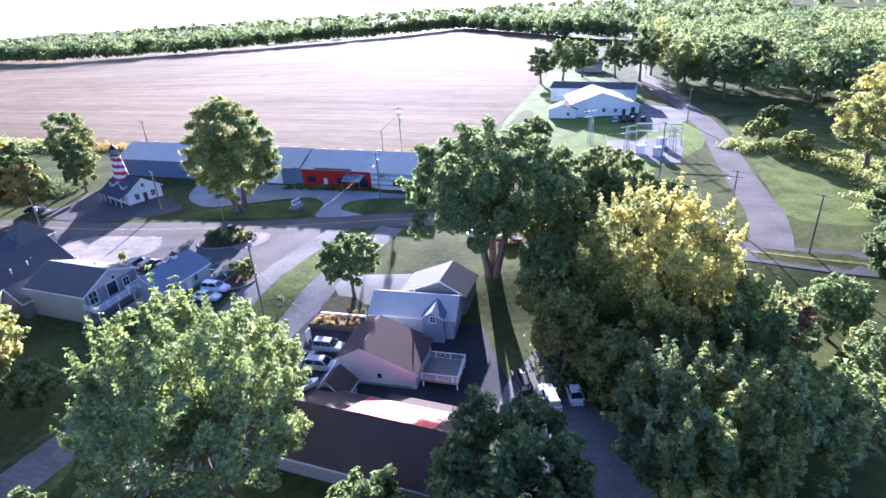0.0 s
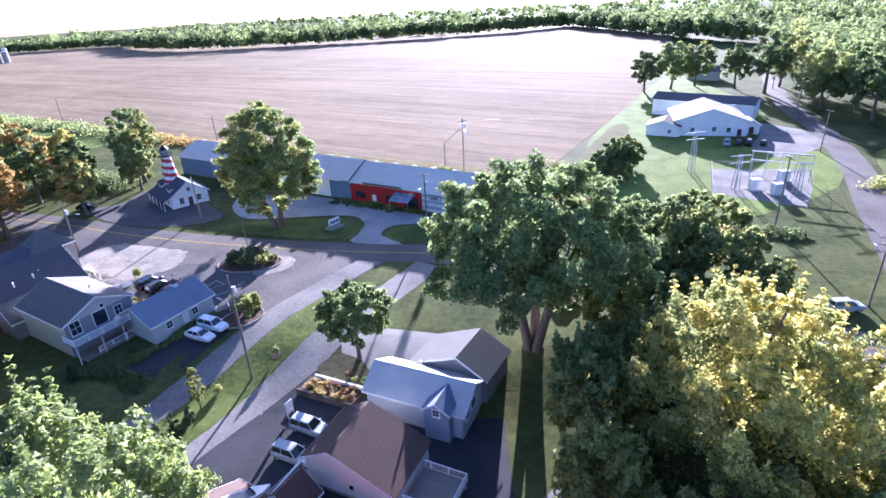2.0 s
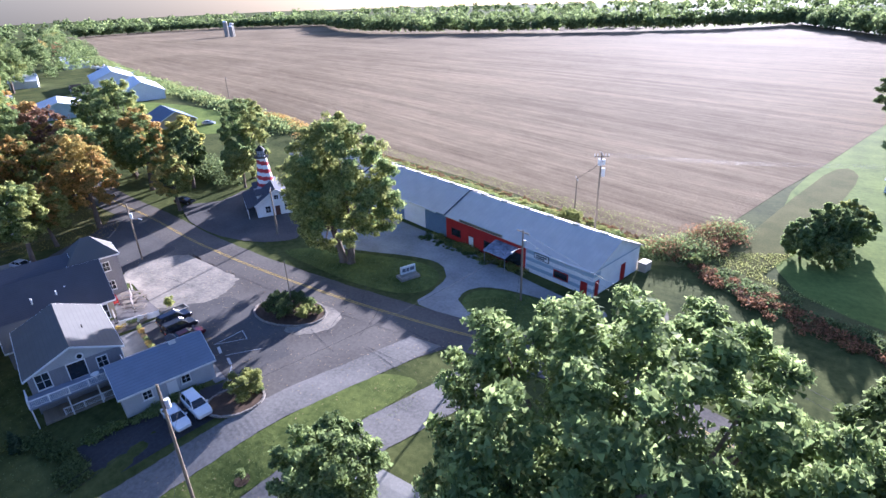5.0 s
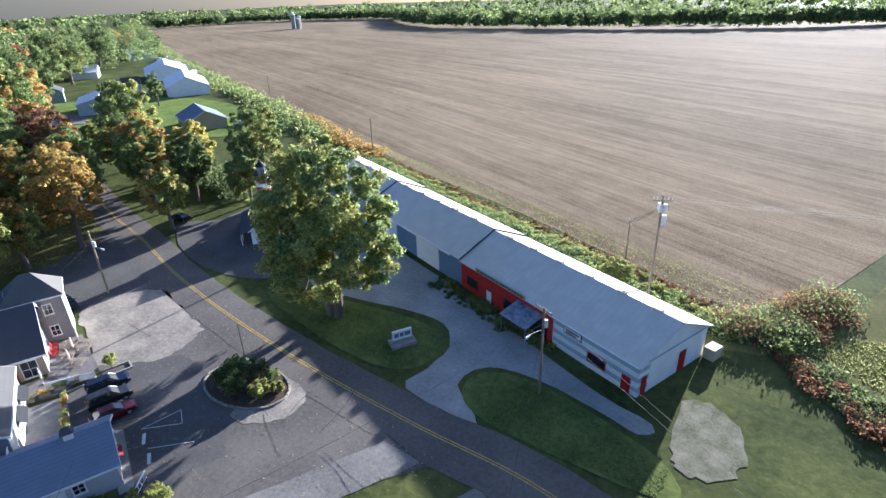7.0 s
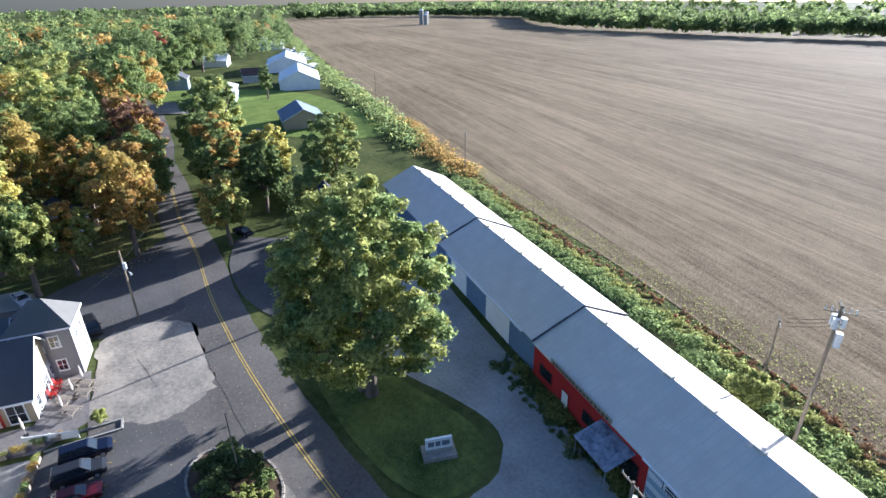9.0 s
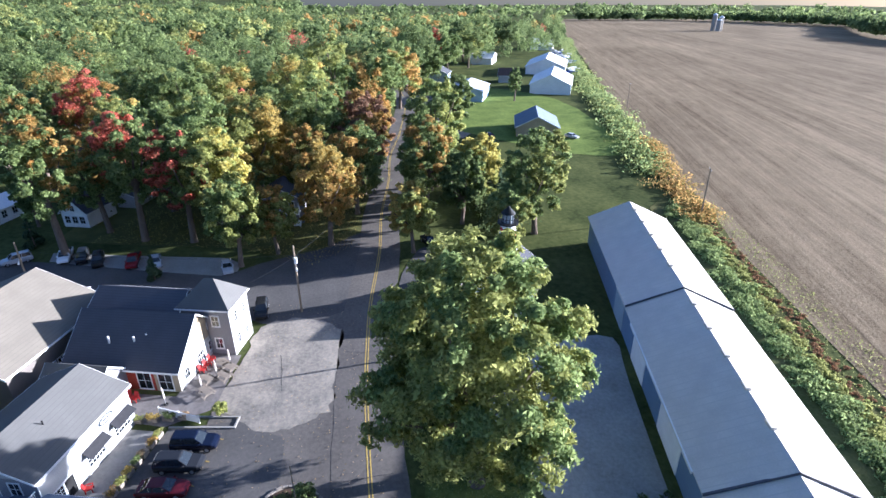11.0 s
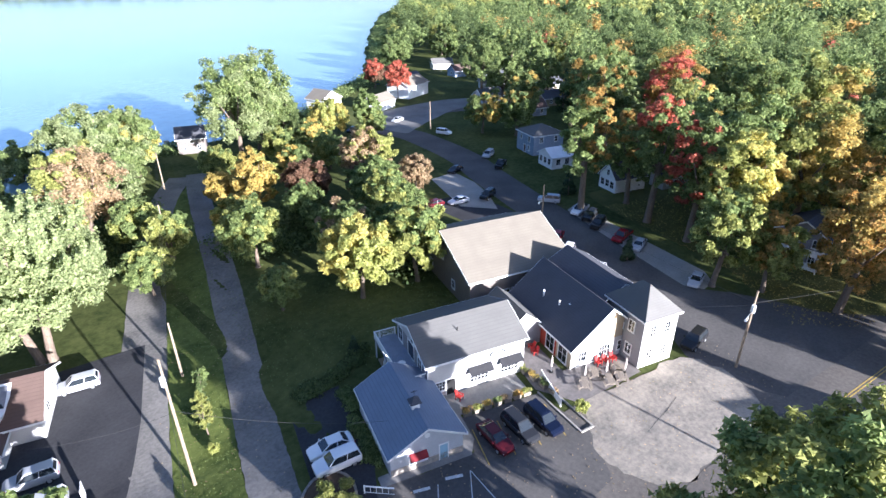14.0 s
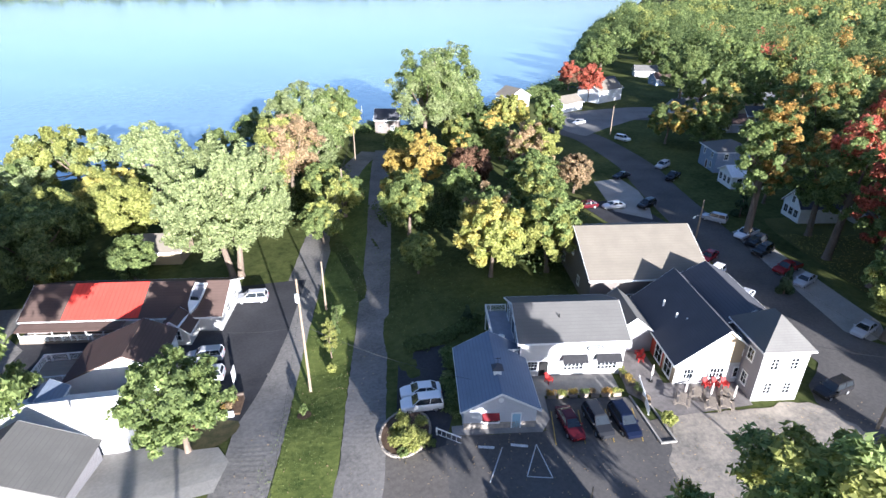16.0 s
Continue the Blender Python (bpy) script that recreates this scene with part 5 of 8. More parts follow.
house("small_white_camper", "white camper roof in a garden behind trees", "camper", 37.5, 77.6, -10, 6, 2.4, 2.2, 0.4, SIDING_WHITE, METAL_WHITE, "x", 0.1)

# ---- trees ----


def leaves(g_v, g_f, centres, radii, count, size, rng, flat=0.8, tilt=0.6, whole=0.75):
    """Leaf tufts, small pointed blades in and around the clumps of a crown."""
    centres, radii = np.asarray(centres), np.asarray(radii)
    share = radii ** 1.8 / (radii ** 1.8).sum()
    pick = rng.choice(len(centres), count, p=share)
    d = rng.normal(size=(count, 3))
    d /= np.linalg.norm(d, axis=1)[:, None]
    d[:, 2] = np.where((d[:, 2] < -0.2) & (rng.random(count) < 0.6), -d[:, 2], d[:, 2])
    far = (0.5 + 0.5 * rng.random(count) ** 0.5 + 0.16 * rng.normal(size=count))[:, None]
    pos = centres[pick] + d * radii[pick][:, None] * far * np.array([1, 1, flat])
    out = centres[pick] - centres.mean(axis=0)
    out /= np.linalg.norm(out, axis=1)[:, None] + 0.3
    nrm = d * (1 - 0.7 * whole) + out * whole + np.array([0, 0, 0.3]) + rng.normal(size=(count, 3)) * tilt * 0.85
    nrm /= np.linalg.norm(nrm, axis=1)[:, None]
    a = np.cross(nrm, rng.normal(size=(count, 3)))
    a /= np.linalg.norm(a, axis=1)[:, None]
    b = np.cross(nrm, a)
    s = size * (0.5 + 0.9 * rng.random(count) ** 1.5)[:, None]
    blade = np.stack([pos - a * s * 0.5 - b * s * 0.44, pos + a * s * 0.72, pos - a * s * 0.5 + b * s * 0.44], axis=1)
    o = sum(len(v) for v in g_v)
    g_v.append(blade.reshape(-1, 3))
    g_f.append((np.arange(count * 3) + o).reshape(-1, 3))


def raw_mesh(name, vs, fs, material):
    """A mesh of loose blades, written straight from arrays."""
    v, f = np.concatenate(vs), np.concatenate(fs)
    k = f.shape[1]
    me = bpy.data.meshes.new(name)
    me.vertices.add(len(v))
    me.vertices.foreach_set("co", v.astype(np.float32).ravel())
    me.loops.add(len(f) * k)
    me.loops.foreach_set("vertex_index", f.astype(np.int32).ravel())
    me.polygons.add(len(f))
    me.polygons.foreach_set("loop_start", np.arange(0, len(f) * k, k, dtype=np.int32))
    me.materials.append(material)
    me.update(calc_edges=True)
    return me


def clumps(rng, shape, r, rv, zc, k):
    """Centres and radii of the clumps of a crown: boughs of uneven reach, each with smaller clumps at its end."""
    cs, rs = [], []
    if shape == "cone":
        while len(cs) < k:
            z = rng.uniform(-1, 1)
            w = (1 - (z + 1) / 2) + 0.05
            a = rng.uniform(0, 6.283)
            t = w * rng.uniform(0.4, 1)
            cs.append((math.cos(a) * t * r * 0.8, math.sin(a) * t * r * 0.8, zc + z * rv))
            rs.append(r * (0.08 + 0.26 * w))
        return cs, rs
    nb = max(10, min(84, k // 3))
    turn = rng.uniform(0, 6.283)
    lift = {"spread": -0.30, "plume": -0.45}.get(shape, -0.82)
    small = min(r, rv)
    for b in range(nb):
        z = lift + (1.0 - lift) * (b + rng.uniform(0.2, 0.8)) / nb
        a = turn + 2.39996 * b + rng.uniform(-0.35, 0.35)
        w = math.sqrt(max(0.0, 1 - z * z)) * {"oval": 1 - 0.22 * max(0.0, z)}.get(shape, 1.0)
        p = np.array([math.cos(a) * w, math.sin(a) * w, z])
        size = small * rng.uniform(0.24, 0.42) * (18.0 / nb) ** 0.35
        reach = rng.uniform(0.82, 1.04) * (1 - 1.0 * size / small)
        c = np.array([p[0] * r * reach, p[1] * r * reach, zc + p[2] * rv * reach])
        if shape == "plume":
            c[2] += rv * 0.10 * max(0.0, z) * rng.uniform(0.2, 1.4)
        for q in range(max(3, k // nb)):
            d = rng.normal(size=3) + p * 0.7
            d /= np.linalg.norm(d)
            out = size * rng.uniform(0.45, 0.95)
            if shape == "plume" and d[2] > 0:
                d[2] *= 1.7
            cs.append(tuple(c + d * out))
            rs.append(size * rng.uniform(0.26, 0.5))
            if shape == "plume" and p[2] + d[2] > 0.3 and rng.random() < 0.6:
                rise = np.array([p[0] * 0.35, p[1] * 0.35, 1.0]) * size * rng.uniform(0.18, 0.32)
                for h in range(1, 6):
                    cs.append(tuple(c + d * out + rise * h))
                    rs.append(size * (0.24 - 0.032 * h))
        cs.append(tuple(c))
        rs.append(size * 0.6)
    for j in range(max(4, k // 12)):
        p = rng.normal(size=3)
        p *= rng.uniform(0.1, 0.5) / np.linalg.norm(p)
        cs.append((p[0] * r, p[1] * r, zc + p[2] * rv))
        rs.append(small * rng.uniform(0.20, 0.28))
    order = rng.permutation(len(cs))
    return [cs[i] for i in order], [rs[i] for i in order]


def trunk_geo(rng, r, rv, zc, cs, thick, n=7, stems=1):
    g = Geo()
    for s in range(stems):
        spin = 6.283 * s / stems + 0.6
        off = Vector((math.cos(spin), math.sin(spin), 0)) * (0.75 * thick + 0.25) * (stems > 1)
        lean = Vector((rng.uniform(-1, 1), rng.uniform(-1, 1), 0)) * 0.07 * zc + off * 3.2
        fork = Vector((0, 0, zc - rv * 0.35)) + lean
        g.tube([off * 1.0 + Vector((0, 0, -0.3)), off + Vector((0, 0, 0.6)), off + (fork - off) * 0.55, fork], [thick * 1.35, thick, thick * 0.8, thick * 0.62], 9)
        idx = rng.permutation(len(cs))[:n]
        for i in idx:
            c = Vector(cs[i])
            mid = fork + (c - fork) * 0.5 + Vector((0, 0, -0.08 * rv))
            st = off + (fork - off) * rng.uniform(0.75, 1.0)
            g.tube([st, mid, c], [thick * 0.42, thick * 0.24, thick * 0.06], 6)
    return g


WORDS = {"green": "green", "deep": "dark green", "olive": "yellow-green", "yellow": "bright yellow", "gold": "golden", "orange": "orange and green", "red": "red", "rust": "rust-brown", "pink": "dusty pink", "silver": "pale silver-green", "spruce": "dark green"}


def tree(x, y, r, rv, zc, colour, n, size, shape="round", seed=0, k=40, name="broadleaf_tree", extra="", stems=1, thick=None, flat=0.8, second=None):
    """One tree of its own: trunk with limbs and a crown of leaf tufts."""
    rng = np.random.default_rng(seed + 11)
    t = thing(name, f"{WORDS[colour]} {'leafy' if shape != 'cone' else 'conical'} tree {extra or 'standing on grass'}", "tree", "", (x, y, lie(x, y)), rng.uniform(0, 360))
    cs, rs = clumps(rng, shape, r, rv, zc, k)
    th = thick or 0.035 * (zc + rv) * 0.75
    part("trunk", trunk_geo(rng, r, rv, zc, cs, th, stems=stems) if shape != "cone" else Geo().cyl(0, 0, -0.2, zc + rv * 0.8, th, 0.04, 8), BARK, t)
    if second:
        way = Vector((rng.normal(), rng.normal(), abs(rng.normal()) * 0.8)).normalized()
        rank = sorted(range(len(cs)), key=lambda i: -(way.x * cs[i][0] + way.y * cs[i][1] + way.z * (cs[i][2] - zc)) + 0.45 * r * rng.normal())
        cs, rs = [cs[i] for i in rank], [rs[i] for i in rank]
        cut = int(len(cs) * second[1])
        groups = ((colour, cs[cut:], rs[cut:], 1 - second[1]), (second[0], cs[:cut], rs[:cut], second[1]))
    else:
        groups = ((colour, cs, rs, 1.0),)
    for col, c_, r_, share in groups:
        vs, fs = [], []
        leaves(vs, fs, c_, r_, int(n * share), size, rng, flat, 0.8 if shape != "cone" else 0.4)
        ob = new("crown", raw_mesh("crown", vs, fs, LEAF[col]))
        ob.parent = t
    return t


NEAR = [  # x, y, radius, half height, crown centre height, colour, tufts, size, shape, stems, second colour
    (6.3, 87.5, 15.4, 11.8, 14.3, "green", 60000, 0.44, "spread", 3, None),
    (28, 101.7, 10.0, 7.5, 9.5, "green", 22000, 0.5, "round", 2, ("olive", 0.2)),
    (17.6, 91, 7.0, 6.5, 7.0, "olive", 11000, 0.45, "round", 1, ("deep", 0.4)),
    (25.2, 68.2, 11.4, 10.2, 10.8, "olive", 42000, 0.36, "plume", 2, ("yellow", 0.4)),
    (11.9, 70.3, 4.6, 7.5, 8.0, "olive", 11000, 0.42, "plume", 1, ("green", 0.5)),
    (21.3, 43.7, 8.5, 7.0, 8.0, "silver", 24000, 0.40, "plume", 2, ("olive", 0.4)),
    (-24.2, 44.9, 10.9, 10.2, 11.2, "silver", 46000, 0.36, "plume", 2, None),
    (-16.5, 83.0, 5.6, 4.9, 6.9, "green", 12000, 0.38, "round", 1, ("deep", 0.3)),
    (-48.2, 124.6, 10.6, 13.0, 14.0, "olive", 60000, 0.38, "oval", 2, ("green", 0.22)),
    (15.5, 78.5, 4.6, 5.5, 6.0, "green", 8000, 0.45, "round", 1, None),
    (12.9, 62.1, 4.5, 5.5, 6.5, "olive", 7000, 0.42, "plume", 1, None),
    (17.4, 56, 5.0, 5.0, 6.0, "olive", 7000, 0.42, "round", 1, None),
    (32.6, 57.2, 7.0, 6.5, 7.0, "olive", 14000, 0.42, "plume", 1, ("green", 0.5)),
    (34.9, 76.6, 7.0, 6.0, 6.5, "green", 11000, 0.45, "round", 1, ("olive", 0.3)),
    (19.6, 77.6, 6.0, 6.5, 7.5, "green", 10000, 0.45, "round", 1, ("deep", 0.4)),
    (30.9, 86.9, 7.0, 6.0, 6.5, "deep", 10000, 0.45, "round", 1, None),
    (29.4, 44.8, 7.0, 6.0, 6.5, "olive", 12000, 0.42, "plume", 1, ("silver", 0.5)),
    (37.6, 46.8, 6.0, 5.0, 6.0, "silver", 8000, 0.42, "round", 1, None),
    (40.9, 64.3, 4.5, 4.0, 5.0, "rust", 4500, 0.45, "round", 1, ("olive", 0.3)),
    (49.3, 67.2, 4.5, 4.5, 5.5, "green", 4500, 0.45, "round", 1, None),
    (45.9, 53.9, 5.5, 4.5, 6.0, "olive", 5000, 0.45, "round", 1, ("green", 0.4)),
    (15.0, 97.5, 6.0, 5.5, 6.0, "deep", 9000, 0.45, "round", 1, ("green", 0.5)),
    (23.0, 96.5, 6.5, 6.0, 6.5, "green", 9000, 0.45, "round", 1, ("deep", 0.5)),
    (36.5, 96.0, 5.5, 5.0, 5.2, "green", 7000, 0.45, "round", 1, ("olive", 0.4)),
    (1.5, 39.8, 3.4, 3.0, 4.0, "olive", 3500, 0.42, "round", 1, None),
    (18.2, 36.2, 5.5, 4.0, 6.0, "olive", 5500, 0.42, "round", 1, ("yellow", 0.25)),
]
for i, (x, y, r, rv, zc, c, n, s, sh, st, sec) in enumerate(NEAR):
    if n:
        tree(x, y, r, rv, zc, c, int(n * 1.5), s * 0.95, sh, i, 260 if n > 20000 else 130, stems=st, second=sec)

MID = [  # x, y, radius, half height, crown centre height, colour, second
    (-116.1, 80.6, 6.2, 11.2, 15.7, "green", ("red", 0.3)), (-112.4, 95.4, 6.7, 9.4, 13.0, "olive", ("yellow", 0.35)), (-130.2, 101.7, 8.6, 11.7, 14.3, "gold", ("olive", 0.4)),
    (-137.4, 114.3, 8.4, 13.1, 15.9, "green", ("olive", 0.3)), (-105.5, 114.4, 6.6, 9.4, 11.4, "orange", ("gold", 0.35)), (-131.5, 123.6, 5.9, 8.6, 10.4, "rust", ("orange", 0.25)),
    (-110.4, 69.3, 5.6, 11.3, 15.7, "green", ("orange", 0.35)), (-117.5, 134.9, 6.5, 9.4, 11.6, "green", ("orange", 0.22)), (-117.9, 146.5, 6, 7.7, 9.3, "olive", ("yellow", 0.4)),
    (-101, 152.6, 6.8, 9.9, 12.1, "green", ("olive", 0.45)), (-143.2, 14.4, 6.6, 5.5, 6.8, "gold", ("green", 0.5)), (-147.8, 23.5, 5.9, 6.3, 7.7, "green", ("gold", 0.15)), (-158, 50, 7.5, 9.5, 11.0, "silver", ("green", 0.6)),
    (-113.1, 89.6, 6.0, 10.1, 13.9, "green", ("red", 0.25)), (-79.1, -10.1, 10.5, 12.0, 14.6, "silver", ("green", 0.45)), (-62, 16.3, 3.7, 3.8, 4.7, "gold", None), (-65.1, 25.5, 4.7, 6.7, 8.2, "gold", ("olive", 0.2)),
    (-54.6, 44, 5.4, 5.7, 7.0, "olive", ("green", 0.4)), (-74.7, 28, 5.4, 4.8, 5.9, "rust", None), (-89.3, 28.8, 6.8, 6.8, 8.3, "pink", ("olive", 0.5)), (-95.4, 37.5, 4.2, 4.3, 5.2, "pink", None),
    (-61, 63.8, 5.9, 6.1, 7.5, "olive", ("yellow", 0.5)), (-70, 65.9, 5.1, 6.8, 8.2, "olive", ("green", 0.3)), (-50.9, 58.2, 3.4, 3.3, 4.0, "green", ("olive", 0.4)), (-38.9, 11.8, 8.3, 9.1, 11.2, "pink", ("olive", 0.35)),
    (-11.8, 1.2, 7, 8.0, 9.8, "silver", None), (10.1, -12.5, 9.6, 6.4, 7.9, "silver", ("olive", 0.4)), (-37.8, -47, 8, 6.3, 7.7, "silver", ("green", 0.4)), (-107.3, -12, 7.0, 5.6, 6.8, "yellow", ("olive", 0.35)),
    (3.5, 30.2, 9.4, 6.7, 8.1, "deep", ("olive", 0.25)), (-166.3, -66.1, 5.0, 5.3, 6.5, "rust", ("red", 0.55)), (-119.5, 120.7, 7.6, 9.0, 11.0, "green", ("orange", 0.3)), (-100.5, 99, 5.2, 7.7, 9.3, "green", ("olive", 0.35)),
    (-122, 73, 6.5, 9.9, 12.1, "green", ("orange", 0.25)), (-131, 83, 7.5, 10.8, 13.2, "deep", ("green", 0.5)), (-98.5, 128.5, 4.8, 6.8, 8.2, "olive", ("gold", 0.4)), (-150, 105, 8, 10.8, 13.2, "green", ("deep", 0.4)),
    (-46.5, 29.5, 4.6, 4.3, 5.2, "olive", ("green", 0.4)), (3.1, -4, 11.0, 7.7, 9.4, "silver", ("olive", 0.4)), (-8.2, 26.4, 6.1, 6.0, 7.4, "olive", None), (3.3, 39.6, 8.5, 7.2, 8.7, "deep", None),
    (-45.5, -11.9, 9.8, 9.4, 11.5, "green", ("silver", 0.5)), (-56.3, -18.1, 7.3, 8.0, 9.7, "silver", ("green", 0.4)), (-90.5, -20.1, 11.0, 12.2, 14.9, "silver", ("green", 0.6)), (-65.8, 54.4, 6.1, 5.2, 6.4, "green", None),
    (-81, 42.6, 6.1, 5.8, 7.1, "green", None), (-77.8, 51, 5.5, 5.2, 6.4, "green", ("olive", 0.3)), (-117.4, -7.6, 4.9, 6.4, 7.8, "green", None), (-159.6, -43.2, 5.5, 6.6, 8.1, "red", None),
    (-159.9, 16.1, 6.3, 7.7, 9.5, "green", ("gold", 0.2)), (-165, 60.5, 8.5, 11.8, 14.5, "orange", ("red", 0.45)), (-154, 49.6, 6.7, 10.9, 13.3, "green", ("orange", 0.2)), (-126.7, 92.2, 8.5, 11.5, 14.0, "olive", ("green", 0.4)),
    (-142, 125.2, 7.9, 10.4, 12.7, "rust", ("orange", 0.25)), (-168.6, 131.8, 4.9, 8.9, 10.9, "orange", None), (-132.7, 140.5, 7.3, 12.5, 15.3, "green", ("olive", 0.25)), (-142.8, 72.7, 7.3, 10.8, 13.1, "green", ("olive", 0.3)),
    (-192.4, 111.4, 11.6, 11.8, 14.5, "olive", ("gold", 0.25)), (-168.2, 116.8, 7.3, 10.2, 12.4, "green", ("orange", 0.25)), (-198.1, 135.4, 10.4, 11.5, 14.0, "green", ("orange", 0.15)),
    (-220.2, 122.1, 11.0, 13.1, 16.0, "green", ("olive", 0.4)), (-173.3, 80, 9.8, 11.5, 14.0, "olive", ("green", 0.5)), (-184, 91, 9.8, 11.5, 14.0, "olive", ("gold", 0.3)),
    (-188.4, 68.6, 11.0, 11.8, 14.5, "green", ("olive", 0.3)), (-182.2, 47.7, 8.5, 10.2, 12.4, "green", ("olive", 0.4)), (-169, 32.6, 8.5, 10.2, 12.4, "green", ("orange", 0.2)),
    (-191.4, 25.6, 11.0, 10.8, 13.2, "silver", ("green", 0.5)), (-205.9, 79.5, 11.0, 11.5, 14.0, "green", ("olive", 0.3)), (-128.6, 58.3, 3.2, 5.4, 6.7, "deep", None), (-173, -2.7, 7.3, 8.9, 10.9, "green", None),
    (-185.9, -23.9, 9.8, 10.2, 12.4, "green", None), (-202.3, -16.4, 11.0, 11.5, 14.0, "deep", ("green", 0.5)), (-193.5, 1, 6.1, 8.3, 10.2, "green", None), (-176.4, 157.6, 6.1, 9.6, 11.7, "green", None),
    (-229.2, 196.6, 3.2, 6.8, 8.2, "green", None), (-225.4, 148.1, 9.8, 10.9, 13.3, "olive", ("orange", 0.3)), (-253.6, 148.4, 11.0, 11.5, 14.0, "green", None), (-269.5, 158.6, 9.8, 10.9, 13.3, "deep", None),
    (-360.9, 192.2, 12.2, 10.9, 13.3, "red", ("green", 0.4)), (-338.1, 176.5, 13.4, 13.5, 16.4, "green", None), (-306.7, 170, 13.4, 12.2, 14.8, "deep", None), (-281, 171.8, 8.5, 9.6, 11.7, "green", None),
    (-352.6, 212.6, 12.2, 12.2, 14.8, "green", ("olive", 0.2)), (-389.4, 219.6, 12.2, 13.5, 16.4, "deep", None), (-323.1, 192.2, 9.8, 10.9, 13.3, "green", None), (-417.7, 239.9, 13.4, 13.5, 16.4, "green", None),
    (-371.7, 181.9, 12.2, 12.2, 14.8, "green", ("orange", 0.2)), (-446.2, 269, 12.2, 12.2, 14.8, "deep", None), (46.8, 277.6, 6.7, 8.3, 10.1, "deep", None), (58.9, 285.6, 8.5, 9.4, 11.5, "green", None),
    (70.1, 292.4, 9.8, 8.8, 10.7, "green", ("olive", 0.3)), (84.7, 285.7, 7.3, 8.3, 10.1, "deep", None), (92.3, 272.5, 8.5, 11.6, 14.1, "deep", None), (103.5, 289.3, 9.8, 10.5, 12.8, "olive", None),
    (107.3, 221.3, 11.0, 9.4, 11.5, "deep", None), (121.3, 233.8, 12.2, 10.5, 12.8, "deep", None), (131.9, 204.6, 12.2, 9.4, 11.5, "green", None), (116.9, 252.6, 11.0, 10.0, 12.2, "green", None),
    (148.5, 217.2, 12.2, 10.5, 12.8, "green", None), (132.2, 175.2, 9.8, 8.3, 10.1, "olive", None), (155.3, 181.9, 11.0, 9.4, 11.5, "silver", None), (97.1, 128.8, 10.4, 10.5, 12.8, "olive", ("yellow", 0.4)),
    (112.7, 135.7, 11.0, 10.5, 12.8, "green", None), (95.3, 165.2, 4.9, 3.9, 4.7, "deep", None), (86.3, 156, 4.9, 3.3, 4.1, "olive", None), (87.9, 140.7, 4.3, 3.3, 4.1, "olive", None), (90.4, 106.4, 7.3, 6.0, 7.4, "green", None),
    (65.1, 74.6, 7.3, 7.2, 8.7, "deep", None), (77.9, 93.7, 6.1, 5.0, 6.0, "deep", None), (60.5, 62.2, 7.3, 6.0, 7.4, "green", None),
    (-97, 146, 5.0, 5.8, 7.2, "olive", ("green", 0.4)), (-125, 112, 6, 8.6, 10.4, "olive", ("orange", 0.35)),
    (-150, 119, 8, 9.9, 12.1, "deep", ("green", 0.5)),
    (-109, 140.5, 5, 7.2, 8.8, "deep", ("green", 0.4)), (-120, 98, 5, 7.7, 9.3, "green", ("gold", 0.4)), (-104, 105, 4.6, 6.3, 7.7, "olive", ("orange", 0.3)), (-144, 92, 8, 10.8, 13.2, "green", ("olive", 0.4)),
    (-152, 70, 8, 10.3, 12.7, "green", ("gold", 0.2)),
   
    (-66, 53, 5.5, 5.2, 5.8, "olive", ("pink", 0.4)),
    (-78, 48, 5.5, 5.6, 6.4, "olive", ("green", 0.5)),
    (-83, 37, 5, 5.2, 5.8, "green", ("rust", 0.3)),
    (-67, 39, 4.8, 4.9, 5.6, "deep", ("green", 0.5)),
    (-57, 33, 4.5, 4.5, 5.0, "olive", ("gold", 0.3)),
    (-74, 57, 4.6, 4.7, 5.3, "green", ("olive", 0.3)),
    (-28, 28, 6, 5.6, 6.4, "green", ("silver", 0.4)),
    (-48, -12, 7, 7.0, 8.0, "green", ("silver", 0.5)),
    (-57, -18, 6.5, 6.6, 7.4, "silver", ("yellow", 0.4)),
    (-26, -10, 6, 5.6, 6.4, "deep", ("green", 0.5)),
    (-30, 5, 5, 5.2, 5.8, "green", ("silver", 0.5)),
    (-5, 16, 7, 6.1, 6.9, "olive", ("yellow", 0.4)),
    (15, 20, 8, 6.6, 7.4, "deep", ("green", 0.4)),
    (12, 5, 8, 6.1, 6.9, "silver", ("green", 0.3)),
    (-9, 40, 4.2, 3.8, 4.2, "deep", ("green", 0.5)),
    
    
    
    (-88, -18, 8, 8.9, 10.1, "green", ("silver", 0.4)),
    (-98, -22, 6.5, 6.6, 7.4, "deep", ("green", 0.5)),
    (-118, -6, 4.6, 4.2, 4.8, "green", ("olive", 0.4)),
    (-96, -4, 5, 4.7, 5.3, "green", ("gold", 0.3)),
    (-40, 38, 4.4, 4.2, 4.8, "green", ("olive", 0.4)),
    (-44, 22, 5, 5.2, 5.8, "olive", ("green", 0.5)),
    (-34, 15, 4.8, 4.7, 5.3, "green", ("olive", 0.5)),
    (24, 163, 4.6, 4.9, 4.7, "deep", ("green", 0.5)), (20.5, 159.5, 3.8, 3.8, 3.6, "green", ("deep", 0.4)), (27.5, 168.5, 4.2, 4.4, 4.2, "green", ("olive", 0.3)), (24.5, 158, 3.2, 2.8, 2.6, "olive", ("green", 0.5)),
